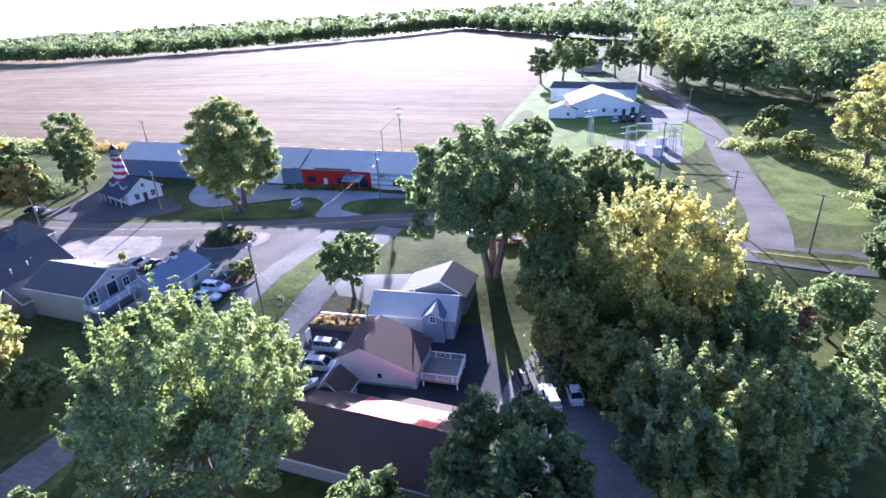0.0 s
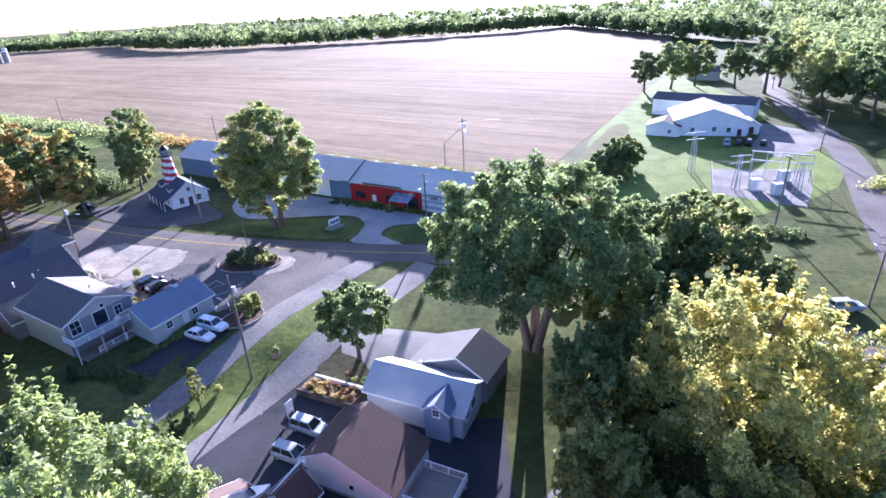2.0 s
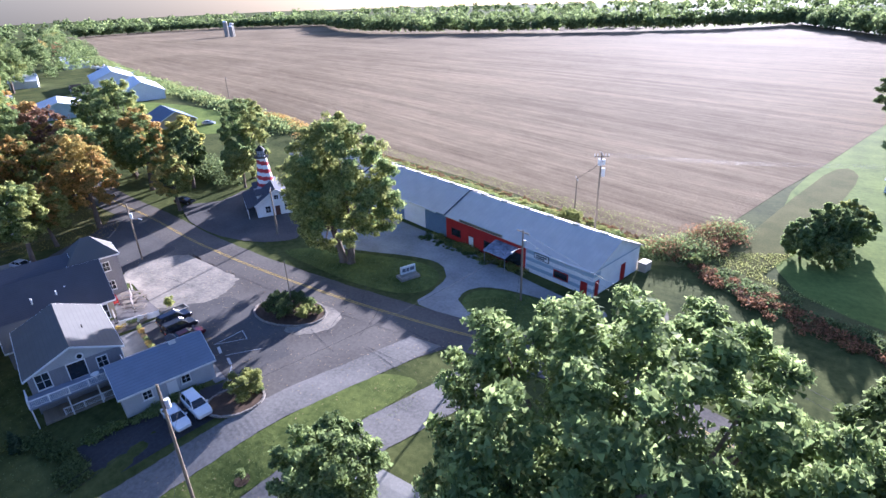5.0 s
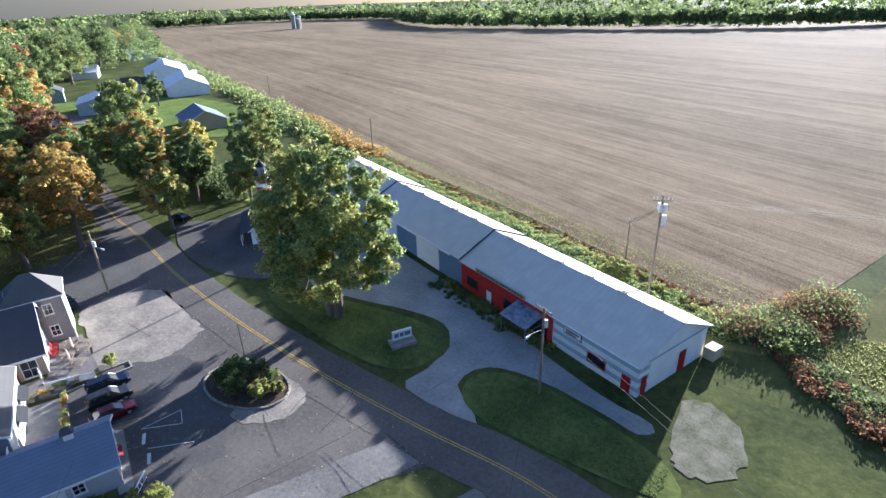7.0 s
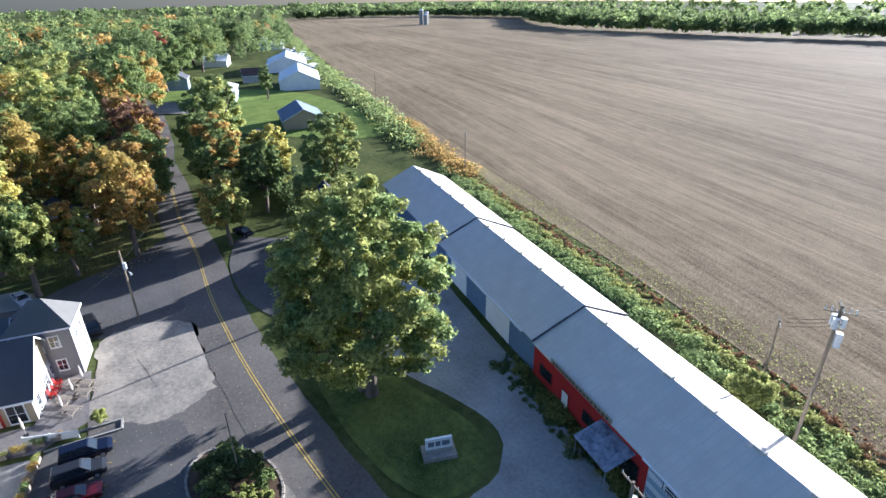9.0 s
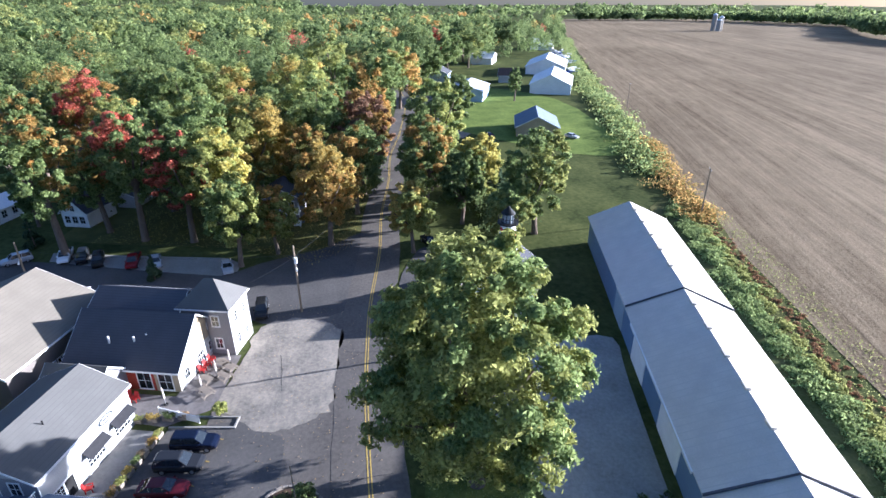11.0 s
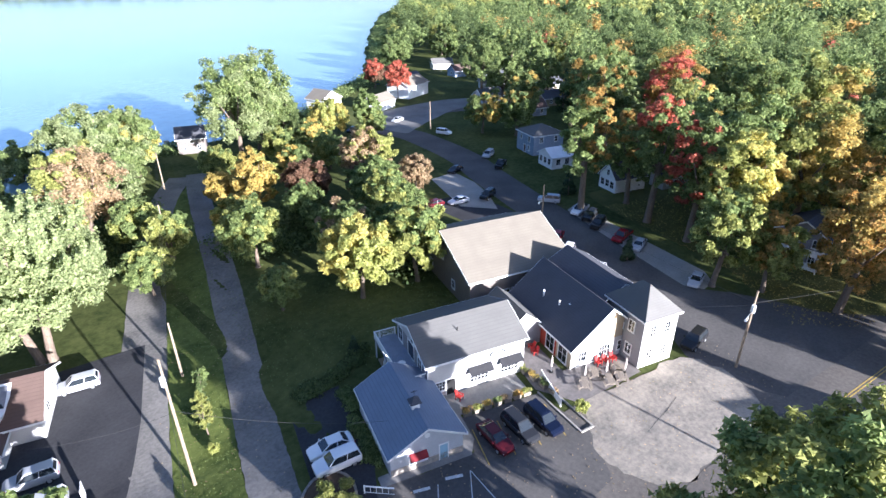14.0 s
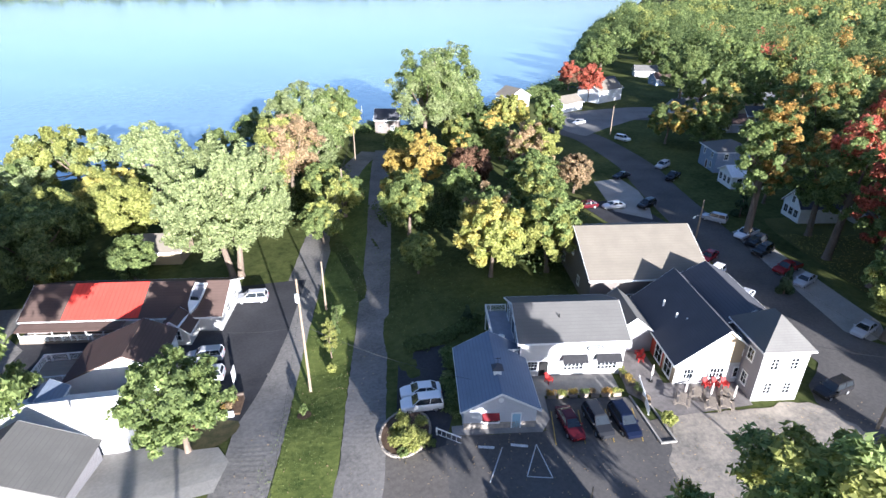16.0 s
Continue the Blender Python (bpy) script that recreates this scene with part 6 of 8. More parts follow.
    (-46, 1, 6.5, 6.6, 7.4, "silver", ("green", 0.4)), (-51, -8, 6.0, 6.4, 7.2, "green", ("silver", 0.4)), (-68, 2, 4.5, 4.6, 5.2, "green", ("olive", 0.4)), (-84, 2, 5.0, 5.0, 5.6, "green", ("olive", 0.5)), (-92, 10, 4.5, 4.6, 5.0, "olive", ("green", 0.5)), (-80, 14, 4.6, 4.6, 5.2, "green", ("gold", 0.3)),
    # Low trees added north of the road to throw shade on it.
    (-130, 139, 5.5, 6.3, 7.2, "olive", ("orange", 0.3)), (-147, 141.5, 5.0, 5.8, 6.6, "green", ("orange", 0.3)), (-163, 144.5, 5.0, 5.8, 6.6, "green", ("olive", 0.4)),
    (100, 240, 11, 10.5, 11, "green", ("olive", 0.4)), (-205, -99, 10, 9, 9.5, "green", ("deep", 0.5)), (-222, -116, 10, 9, 9.5, "deep", ("green", 0.5)), (-258, -119, 10, 9, 9.5, "green", ("olive", 0.4)), (-240, -98, 9, 8, 8.5, "green", ("deep", 0.4)), (-265, -73, 9, 8, 8.5, "olive", ("green", 0.6)), (-256, -41, 9, 8, 8.5, "green", ("olive", 0.4)), (-230, -60, 8, 7.5, 8, "deep", ("green", 0.5)), (-290, -160, 11, 9, 9.5, "green", ("deep", 0.4)), (-320, -200, 12, 9, 9.5, "deep", ("green", 0.6)), (-365, -230, 12, 9, 9.5, "green", ("olive", 0.3)),
]
for i, (x, y, r, rv, zc, c, sec) in enumerate(MID):
    far = math.hypot(x + 20, y - 110)
    n, s, k = (19000, 0.42, 110) if far < 165 else (8000, 0.62, 80)
    tree(x, y, r, rv, zc, c, int(n * min(1.6, max(0.5, r / 6.5))), s, "round", 100 + i, k, second=sec)
for i, (x, y, r, h) in enumerate(((-173.7, 113.2, 3.8, 15), (-99, 85.7, 1.4, 4.5), (-122.4, 151.2, 3.6, 13), (-126.7, 153.2, 3.2, 12), (-185.1, 14.5, 4.0, 14), (-118, 61.5, 2.0, 6), (-52.2, 73.5, 0.8, 2.5))):
    tree(x, y, r, h / 2, h / 2, "spruce", 3400, 0.5 if r > 2 else 0.3, "cone", 300 + i, 40, "conifer_tree")
for i, (x, y, h) in enumerate(((-36.1, 64.6, 2.6), (-35.2, 66.6, 2.8), (-34.4, 68.4, 2.6), (-33.6, 70.2, 2.4))):
    tree(x, y, 0.95, h / 2, h / 2, "deep", 2600, 0.17, "cone", 340 + i, 34, "conical_shrub", "in a row on the median strip", thick=0.05)
tree(-33.5, 72.2, 1.1, 3.5, 3.5, "olive", 12000, 0.16, "oval", 330, 90, "columnar_bush", "on the median strip", thick=0.08)

# ---- far woods ----


def woods(name, label, spots, colour, count, size, seed, tall=1.0, wide=1.0):
    """Far trees that nobody could count, as one sheet of leaf tufts on stems."""
    rng = np.random.default_rng(seed)
    vs, fs = [], []
    for x, y in spots:
        grow = rng.uniform(0.6, 1.4)
        r, rv = rng.uniform(5.0, 7.0) * wide * grow, rng.uniform(5.5, 7.5) * tall * grow
        z0 = lie(x, y)
        cs, rs = clumps(rng, "round", r, rv, z0 + rv + rng.uniform(0.5, 3), 34)
        leaves(vs, fs, [(x + c[0], y + c[1], c[2]) for c in cs], [q * 1.35 for q in rs], int(count * grow), size, rng, 0.9, 0.7)
    ob = new(name, raw_mesh(name, vs, fs, LEAF[colour]))
    return tagged(ob, label, "woods", "", "stuff")


def inside(p, poly):
    c = False
    for (x0, y0), (x1, y1) in zip(poly, poly[1:] + poly[:1]):
        if (y0 > p[1]) != (y1 > p[1]) and p[0] < (x1 - x0) * (p[1] - y0) / (y1 - y0) + x0:
            c = not c
    return c


rw = np.random.default_rng(5)


def scatter(poly, gap, jitter=0.5):
    xs, ys = [p[0] for p in poly], [p[1] for p in poly]
    out = []
    for x in np.arange(min(xs), max(xs), gap):
        for y in np.arange(min(ys), max(ys), gap):
            p = (x + rw.uniform(-jitter, jitter) * gap, y + rw.uniform(-jitter, jitter) * gap)
            if inside(p, poly) and p[1] > shore(p[0]) + 6:
                out.append(p)
    return out


def split(spots, shares):
    pick = rw.choice(len(shares), len(spots), p=[s / sum(shares) for s in shares])
    return [[s for s, k in zip(spots, pick) if k == i] for i in range(len(shares))]


west = scatter([(-190, 130), (-195, 60), (-180, 10), (-200, -60), (-330, -170), (-430, -180), (-430, 240), (-340, 190), (-260, 145)], 14.5)
west = [p for p in west if abs(p[1] - (152 - 0.02 * (p[0] + 240))) > 9 or p[0] < -330]
west = [p for p in west if p[0] < -238 or p[1] > 8 or rw.random() < 0.12]
west += scatter([(-345, 205), (-430, 250), (-700, 375), (-1000, 560), (-1040, 590), (-600, 392), (-440, 316), (-380, 262)], 20)
for c, s in zip(("green", "deep", "olive", "orange", "gold", "red"), split(west, (46, 58, 9, 7, 3, 1.6))):
    woods("woods_" + c, f"autumn woods of {WORDS[c]} trees west of the village", s, c, 700, 0.85, 41, 1.2)
for c, s in zip(("green", "deep", "olive"), split(scatter([(-236, -140), (-300, -215), (-380, -308), (-460, -400), (-560, -500), (-620, -440), (-440, -190), (-330, -165), (-262, -118)], 14), (5, 4, 2))):
    woods("woods_shore_" + c, f"{WORDS[c]} trees along the far lake shore", s, c, 500, 1.0, 46, 1.1)
west2 = scatter([(-430, 240), (-430, -180), (-620, -480), (-1000, -860), (-1400, -860), (-1050, 470), (-700, 370)], 24)
for c, s in zip(("green", "deep", "olive", "orange"), split(west2, (40, 30, 20, 8))):
    woods("woods_far_" + c, f"distant woods of {WORDS[c]} trees", s, c, 130, 2.9, 42, 1.1, 1.7)
block = scatter([(-142, 815), (-410, 825), (-520, 980), (-480, 1150), (-100, 1150)], 26) + scatter([(70, 725), (20, 905), (60, 1150), (500, 1000), (420, 640), (180, 600)], 26) + scatter([(-520, 975), (-980, 915), (-1060, 1040), (-500, 1100)], 26)
RIM = [(150, 520), (113, 570), (70, 719), (20, 905), (-60, 800), (-136, 752), (-240, 705), (-360, 690), (-450, 690), (-560, 760), (-740, 935), (-965, 905), (-1060, 800), (-1060, 640)]
for (x0, y0), (x1, y1) in zip(RIM, RIM[1:]):
    n_ = int(math.hypot(x1 - x0, y1 - y0) / 7.5)
    for j in range(n_ * 3):
        u, w = (j % n_ + rw.uniform(0, 1)) / n_, 6 + 11 * (j // n_) + rw.uniform(-4, 4)
        dx, dy = x0 + (x1 - x0) * u + 400, y0 + (y1 - y0) * u - 500
        k_ = math.hypot(dx, dy)
        block.append((dx - 400 + w * dx / k_, dy + 500 + w * dy / k_))
for c, s in zip(("green", "deep"), split(block, (1, 1))):
    woods("woods_field_" + c, f"dense {WORDS[c]} woods along the far edge of the field", s, c, 120, 3.0, 43, 1.25, 1.35)
east = scatter([(95, 250), (145, 150), (110, 95), (190, 60), (420, 120), (500, 620), (190, 580), (130, 330)], 14.5)
for c, s in zip(("green", "deep", "olive", "silver"), split(east, (32, 38, 9, 5))):
    woods("woods_east_" + c, f"{WORDS[c]} woods on the slope beside the road", s, c, 190, 1.6, 44, 1.0, 1.15)
ring = []
for k in range(1700):
    a, d = rw.uniform(0, 2 * math.pi), rw.uniform(1150, 2600)
    p = (-30 + d * math.cos(a), 100 + d * math.sin(a))
    if p[1] > shore(p[0]) + 20 or p[1] < -1520 + 0.15 * p[0]:
        ring.append(p)
ring += [(x, -1530 + 0.15 * x + rw.uniform(-40, 10)) for x in np.arange(-1600, 1200, 14)]
for c, s in zip(("green", "deep"), split(ring, (1, 1))):
    woods("woods_horizon_" + c, f"{WORDS[c]} tree line on the horizon", s, c, 50, 6.8, 45, 1.5, 2.6)

# ---- hedges and shrubs ----


def hedge(name, label, line, width, height, count, size, colour, seed):
    """A row of bushes that run into one another."""
    rng = np.random.default_rng(seed)
    pts = smooth(line, 6)
    seg = [math.dist(a, b) for a, b in zip(pts, pts[1:])]
    total = sum(seg)
    cs, rs = [], []
    for k in range(int(total / 0.24)):
        d, i = rng.uniform(0, total), 0
        while d > seg[i] and i < len(seg) - 1:
            d -= seg[i]
            i += 1
        p = Vector(pts[i]).lerp(Vector(pts[i + 1]), min(1, d / seg[i]))
        x, y = p.x + rng.normal() * width * 0.42, p.y + rng.normal() * width * 0.42
        r = height * rng.uniform(0.25, 0.7) * rng.uniform(0.6, 1.0)
        cs.append((x, y, lie(x, y) + r * 0.45))
        rs.append(r)
    vs, fs = [], []
    leaves(vs, fs, cs, [q * 1.7 for q in rs], int(count * 1.6), size * 0.9, rng, 0.5, 1.0, 0.0)
    return tagged(new(name, raw_mesh(name, vs, fs, LEAF[colour])), label, "hedge", "", "stuff")


BACK = [(-107.7, 187.2), (-82, 177.9), (-61.4, 170.5), (-45.3, 165.9), (-24.8, 159.2), (-9.5, 153.4), (-1.2, 149.6)]
hedge("hedge_green", "tangled green hedgerow behind the warehouse", BACK, 2.2, 1.3, 36000, 0.3, "green", 1)
hedge("hedge_olive", "yellow-green weeds along the field edge", [(x + 1.0, y + 2.4) for x, y in BACK], 2.0, 0.8, 26000, 0.24, "olive", 2)
hedge("hedge_rust", "rust-coloured brush along the field edge", [(-157.1, 212), (-130.2, 200.6), (-107.1, 191), (-97.7, 188)], 4, 2.4, 5950, 0.45, "orange", 3)
FAREDGE = [(-588.5, 389.5), (-453.9, 328.3), (-327.7, 274.2), (-234.3, 236.8), (-167.9, 211.9), (-126.9, 194.3)]
hedge("hedge_far", "overgrown hedgerow between sheds and field", FAREDGE, 6, 3.2, 15300, 0.8, "green", 4)
hedge("hedge_far_olive", "yellowing shrubs between sheds and field", FAREDGE, 6, 2.6, 7650, 0.8, "olive", 5)
EDGE = [(-0.2, 151.7), (3.9, 155.9), (9, 166.4), (16.4, 183.9), (22.4, 199.7), (27.9, 217.8)]
hedge("hedge_corner_red", "reddish brush at the corner of the field", EDGE[:3], 3.4, 2.8, 9000, 0.3, "brush", 6)
hedge("hedge_corner_green", "green shrubs in the brush at the corner of the field", EDGE[:3], 3.0, 3.2, 7000, 0.3, "green", 35)
hedge("hedge_line", "brown brush along the ditch", [(2.9, 151.8), (11, 143.8), (22, 136.7), (34.5, 130.6), (48.1, 126.6)], 2.6, 1.3, 12200, 0.3, "brush", 8)
hedge("hedge_line_green", "green brush along the ditch", [(0.8, 153.8), (11, 145.8), (22, 138.8), (34.6, 132.8), (53.3, 126.7)], 2.8, 1.3, 9000, 0.34, "deep", 9)
hedge("hedge_lane", "low hedge beside the dark parking lot", [vil(0.7, -2), vil(0.7, -9), vil(0.8, -14)], 0.8, 1.0, 4250, 0.22, "green", 10)
hedge("shrubs_shops", "mixed shrubs behind the small shop", [vil(5.5, -16.5), vil(0, -17), vil(-3, -20)], 1.5, 1.2, 4250, 0.25, "deep", 11)
hedge("shrubs_roadside", "scattered shrubs on the roadside meadow", [(81.6, 155.2), (89.9, 144.6), (96.1, 131.5), (93.4, 114.4), (84.6, 105.8)], 7, 2.4, 10200, 0.5, "olive", 13)
hedge("shrubs_yard", "shrubs in the shaded yard", [(15.4, 59.9), (18.6, 75.2), (23.7, 84.6), (32, 88.8)], 6, 3.0, 15300, 0.45, "deep", 14)
hedge("shore_brush", "brush along the lake shore", [(16.9, 2.6), (4, -3), (-6.6, -12.9), (-28.7, -11.3), (-41.7, -22.4), (-59.3, -30.4), (-77.1, -38.2)], 4, 2.6, 11900, 0.5, "green", 16)
hedge("shore_brush_west", "brush and trees along the western shore", [(-86.2, -36.6), (-113.4, -38), (-140, -60), (-178.7, -84), (-205, -112), (-239, -155), (-300, -232), (-380, -325), (-460, -415)], 6, 4.0, 19000, 0.6, "green", 17)


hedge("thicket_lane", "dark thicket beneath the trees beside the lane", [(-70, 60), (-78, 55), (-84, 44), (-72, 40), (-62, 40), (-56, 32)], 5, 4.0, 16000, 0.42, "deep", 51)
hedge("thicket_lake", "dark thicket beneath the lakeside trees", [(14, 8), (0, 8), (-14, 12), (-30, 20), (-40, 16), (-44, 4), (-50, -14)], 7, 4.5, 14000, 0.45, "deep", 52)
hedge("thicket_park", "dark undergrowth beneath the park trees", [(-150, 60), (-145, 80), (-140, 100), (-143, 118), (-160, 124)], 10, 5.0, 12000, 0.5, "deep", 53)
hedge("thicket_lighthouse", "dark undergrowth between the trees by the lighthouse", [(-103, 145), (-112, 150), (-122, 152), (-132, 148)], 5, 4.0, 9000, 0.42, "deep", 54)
hedge("weeds_wall", "tall weeds along the red warehouse wall", [wh(58, -1.4), wh(66, -1.6), wh(74, -1.3), wh(79, -1.5)], 1.6, 1.0, 5200, 0.22, "olive", 31)
hedge("weeds_wall_dark", "dark weeds along the red warehouse wall", [wh(56, -2.2), wh(64, -2.6), wh(70, -2.2), wh(73, -2.2)], 1.8, 0.7, 4200, 0.22, "deep", 32)
hedge("field_weeds", "dry weeds along the edge of the field", [(x + 1.6, y + 4.4) for x, y in BACK], 1.8, 0.45, 22000, 0.16, "brush", 33)


def bush(x, y, r, h, colour, seed, label, n=1500, size=0.25, name="bush"):
    rng = np.random.default_rng(seed)
    t = thing(name, label, "bush", "", (x, y, lie(x, y)), rng.uniform(0, 360))
    cs, rs = clumps(rng, "round", r, h / 2, h / 2, 22)
    vs, fs = [], []
    leaves(vs, fs, cs, [q * 1.5 for q in rs], n, size, rng, 0.9, 0.8)
    part("stem", Geo().cyl(0, 0, -0.1, h * 0.6, 0.06, 0.02, 6), BARK, t)
    ob = new("foliage", raw_mesh("foliage", vs, fs, LEAF[colour]))
    ob.parent = t
    return t


bush(-37.1, 91.4, 3.1, 3.3, "olive", 1, "round golden bush on a kerbed bed", 9000, 0.18)
bush(-38.9, 92.2, 1.2, 0.9, "green", 2, "low green bush on a kerbed bed", 2000, 0.18)
bush(-36.2, 92.4, 1.0, 0.8, "green", 3, "low green bush on a kerbed bed", 1500, 0.18)
bush(-18.2, 155.0, 3.2, 4.4, "olive", 3, "bright yellow-green bush behind the warehouse", 9000, 0.26)
bush(*wh(87, 16.0), 1.6, 2.4, "green", 4, "green bush behind the warehouse", 2500, 0.3)
bush(5.4, 149.3, 1.5, 1.8, "olive", 5, "small yellow-green bush by the ditch")
bush(-28.2, 82.4, 0.55, 1.7, "green", 61, "young sapling in a mulch ring on the median", 500, 0.16, "sapling")
bush(-32.9, 75.2, 0.8, 1.2, "olive", 62, "low bush beside the columnar bush", 800, 0.16)
drape("mulch_ring", [(-28.2 + 0.8 * math.cos(k), 82.4 + 0.8 * math.sin(k)) for k in np.arange(0, 6.2, 0.5)], 0.06, MULCH, "ring of bark mulch round a sapling", "mulch")
for k in range(6):
    bush(-11 - 1.2 * k, 77.4 + 0.35 * k + (k % 2) * 0.5, 0.6, 0.8, ("green", "olive", "rust")[k % 3], 63 + k, "low garden bush in the mulched bed", 600, 0.14)
bush(-36.5, 63.5, 1.1, 2.4, "green", 6, "young bush beside the lane")
bush(*vil(-21.4, 0.8), 0.8, 2.6, "olive", 7, "young maple sapling in a planted bed", 1200, 0.22)
for i, (bx, by, br, bh, bc) in enumerate(((-48.2, 106.4, 1.7, 2.6, "deep"), (-45, 105.8, 1.9, 3.2, "deep"), (-42.6, 107.4, 1.5, 2.2, "olive"), (-45.6, 109.3, 1.7, 2.8, "deep"), (-49.3, 108.6, 1.3, 2.2, "green"), (-41.6, 109, 1.1, 1.4, "olive"), (-47.4, 108.2, 1.5, 2.6, "deep"), (-43.6, 109.6, 1.3, 2.0, "green"))):
    bush(bx, by, br, bh, bc, 20 + i, "rounded evergreen shrub on the traffic island", 2200, 0.2)

# ---- kerbed beds ----


def bed(name, label, x, y, rx, ry, turn, top=MULCH, kerb=STONE, height=0.2):
    """A raised bed with a ring of kerb stones."""
    t = thing(name, label, "flower bed", "", (x, y, 0), turn)
    n = 40
    ring = [(rx * math.cos(a), ry * math.sin(a)) for a in [2 * math.pi * k / n for k in range(n)]]
    part("soil", Geo().add([(px * 0.95, py * 0.95, height * 0.8) for px, py in ring], [tuple(range(n))]), top, t)
    for k in range(n):
        p, q = Vector((*ring[k], 0)), Vector((*ring[(k + 1) % n], 0))
        d = (q - p) * 0.46
        c = (p + q) / 2
        s = Vector((-d.y, d.x, 0)).normalized() * 0.14
        g = Geo().add([c - d - s, c + d - s, c + d + s, c - d + s] + [v + Vector((0, 0, height + 0.03 * (k % 3))) for v in (c - d * 0.94 - s * 0.8, c + d * 0.94 - s * 0.8, c + d * 0.94 + s * 0.8, c - d * 0.94 + s * 0.8)],
                      [(3, 2, 1, 0), (4, 5, 6, 7), (0, 1, 5, 4), (1, 2, 6, 5), (2, 3, 7, 6), (3, 0, 4, 7)])
        part("kerb_stone", g, kerb, t)
    return t


bed("traffic_island", "oval planted island with a stone kerb", -45.6, 107.6, 5.8, 3.7, 10)
bed("corner_bed", "rounded bed with a pale stone kerb", -37.3, 89.8, 2.5, 3.3, -40)

# ---- cars ----


def car(x, y, turn, kind, paint, label, group=""):
    t = thing("car" if kind != "pickup" else "pickup_truck", label, "car", group, (x, y, lie(x, y) + 0.05), turn)
    if kind == "sedan":
        st = [(-2.35, 0.72, 0.32, 0.82), (-2.2, 0.86, 0.25, 0.98), (-1.2, 0.9, 0.22, 1.0), (0.9, 0.9, 0.22, 0.97), (1.9, 0.86, 0.24, 0.82), (2.3, 0.74, 0.32, 0.66)]
        cab, zr = ((-1.85, 1.05), (-1.15, 0.2)), 1.43
    elif kind == "suv":
        st = [(-2.3, 0.8, 0.38, 1.0), (-2.2, 0.92, 0.3, 1.12), (-1.2, 0.94, 0.28, 1.12), (0.9, 0.94, 0.28, 1.1), (2.0, 0.9, 0.3, 0.98), (2.35, 0.78, 0.4, 0.8)]
        cab, zr = ((-2.2, 1.1), (-1.95, 0.35)), 1.72
    else:
        st = [(-2.8, 0.9, 0.5, 1.05), (-2.7, 0.96, 0.42, 1.1), (-0.6, 0.97, 0.4, 1.12), (1.2, 0.97, 0.4, 1.12), (2.4, 0.94, 0.4, 1.05), (2.75, 0.85, 0.5, 0.85)]
        cab, zr = ((-0.6, 1.35), (-0.35, 0.7)), 1.85
    g, n = Geo(), 8
    vs = []
    for sx, w, z0, z1 in st:
        m = z0 + (z1 - z0) * 0.55
        vs += [(sx, -w * 0.92, z0), (sx, -w, m), (sx, -w * 0.96, z1 - 0.06), (sx, -w * 0.86, z1), (sx, w * 0.86, z1), (sx, w * 0.96, z1 - 0.06), (sx, w, m), (sx, w * 0.92, z0)]
    fs = [(i * n + k, i * n + (k + 1) % n, (i + 1) * n + (k + 1) % n, (i + 1) * n + k) for i in range(len(st) - 1) for k in range(n)]
    fs += [tuple(range(n)), tuple(reversed(range((len(st) - 1) * n, len(st) * n)))]
    body = part("body", g.add(vs, fs), paint, t)
    w0, w1 = st[2][1] * 0.87, st[2][1] * 0.68
    zb = st[2][3] - 0.02
    (a0, a1), (b0, b1) = cab
    lo = [(a0, -w0, zb), (a1, -w0, zb), (a1, w0, zb), (a0, w0, zb)]
    hi = [(b0, -w1, zr), (b1, -w1, zr), (b1, w1, zr), (b0, w1, zr)]
    part("glasshouse", Geo().add(lo + hi, [(4, 5, 6, 7), (0, 1, 5, 4), (1, 2, 6, 5), (2, 3, 7, 6), (3, 0, 4, 7)]), GLASS, t, "dark tinted windows")
    rf = Geo().add([(b0 - 0.12, -w1 - 0.02, zr - 0.02), (b1 + 0.1, -w1 - 0.02, zr - 0.02), (b1 + 0.1, w1 + 0.02, zr - 0.02), (b0 - 0.12, w1 + 0.02, zr - 0.02), (b0, -w1 + 0.08, zr + 0.05), (b1 - 0.05, -w1 + 0.08, zr + 0.05), (b1 - 0.05, w1 - 0.08, zr + 0.05), (b0, w1 - 0.08, zr + 0.05)],
                   [(3, 2, 1, 0), (4, 5, 6, 7), (0, 1, 5, 4), (1, 2, 6, 5), (2, 3, 7, 6), (3, 0, 4, 7)])
    part("roof", rf, paint, t)
    for i in range(4):
        part("pillar", Geo().tube([lo[i], hi[i]], [0.05, 0.05], 5), paint, t)
    for s in (-1, 1):
        mx = (a0 + a1) / 2 - 0.2
        part("pillar", Geo().tube([(mx, s * w0, zb), ((b0 + b1) / 2 - 0.1, s * w1, zr)], [0.045, 0.045], 5), paint, t)
        part("headlight", Geo().box(st[-1][0] - 0.12, st[-1][0] - 0.02, s * 0.6 - 0.14, s * 0.6 + 0.14, st[-1][3] - 0.16, st[-1][3] - 0.03), surf("lamp_clear", (0.7, 0.7, 0.7), 0.15), t)
        part("tail_light", Geo().box(st[0][0] - 0.02, st[0][0] + 0.1, s * 0.66 - 0.1, s * 0.66 + 0.1, st[0][3] - 0.26, st[0][3] - 0.05), surf("lamp_red", (0.4, 0.02, 0.02), 0.2), t)
        part("mirror", Geo().box(a1 - 0.35, a1 - 0.2, s * (w0 + 0.16) - 0.1, s * (w0 + 0.16) + 0.1, zb - 0.02, zb + 0.13), paint, t)
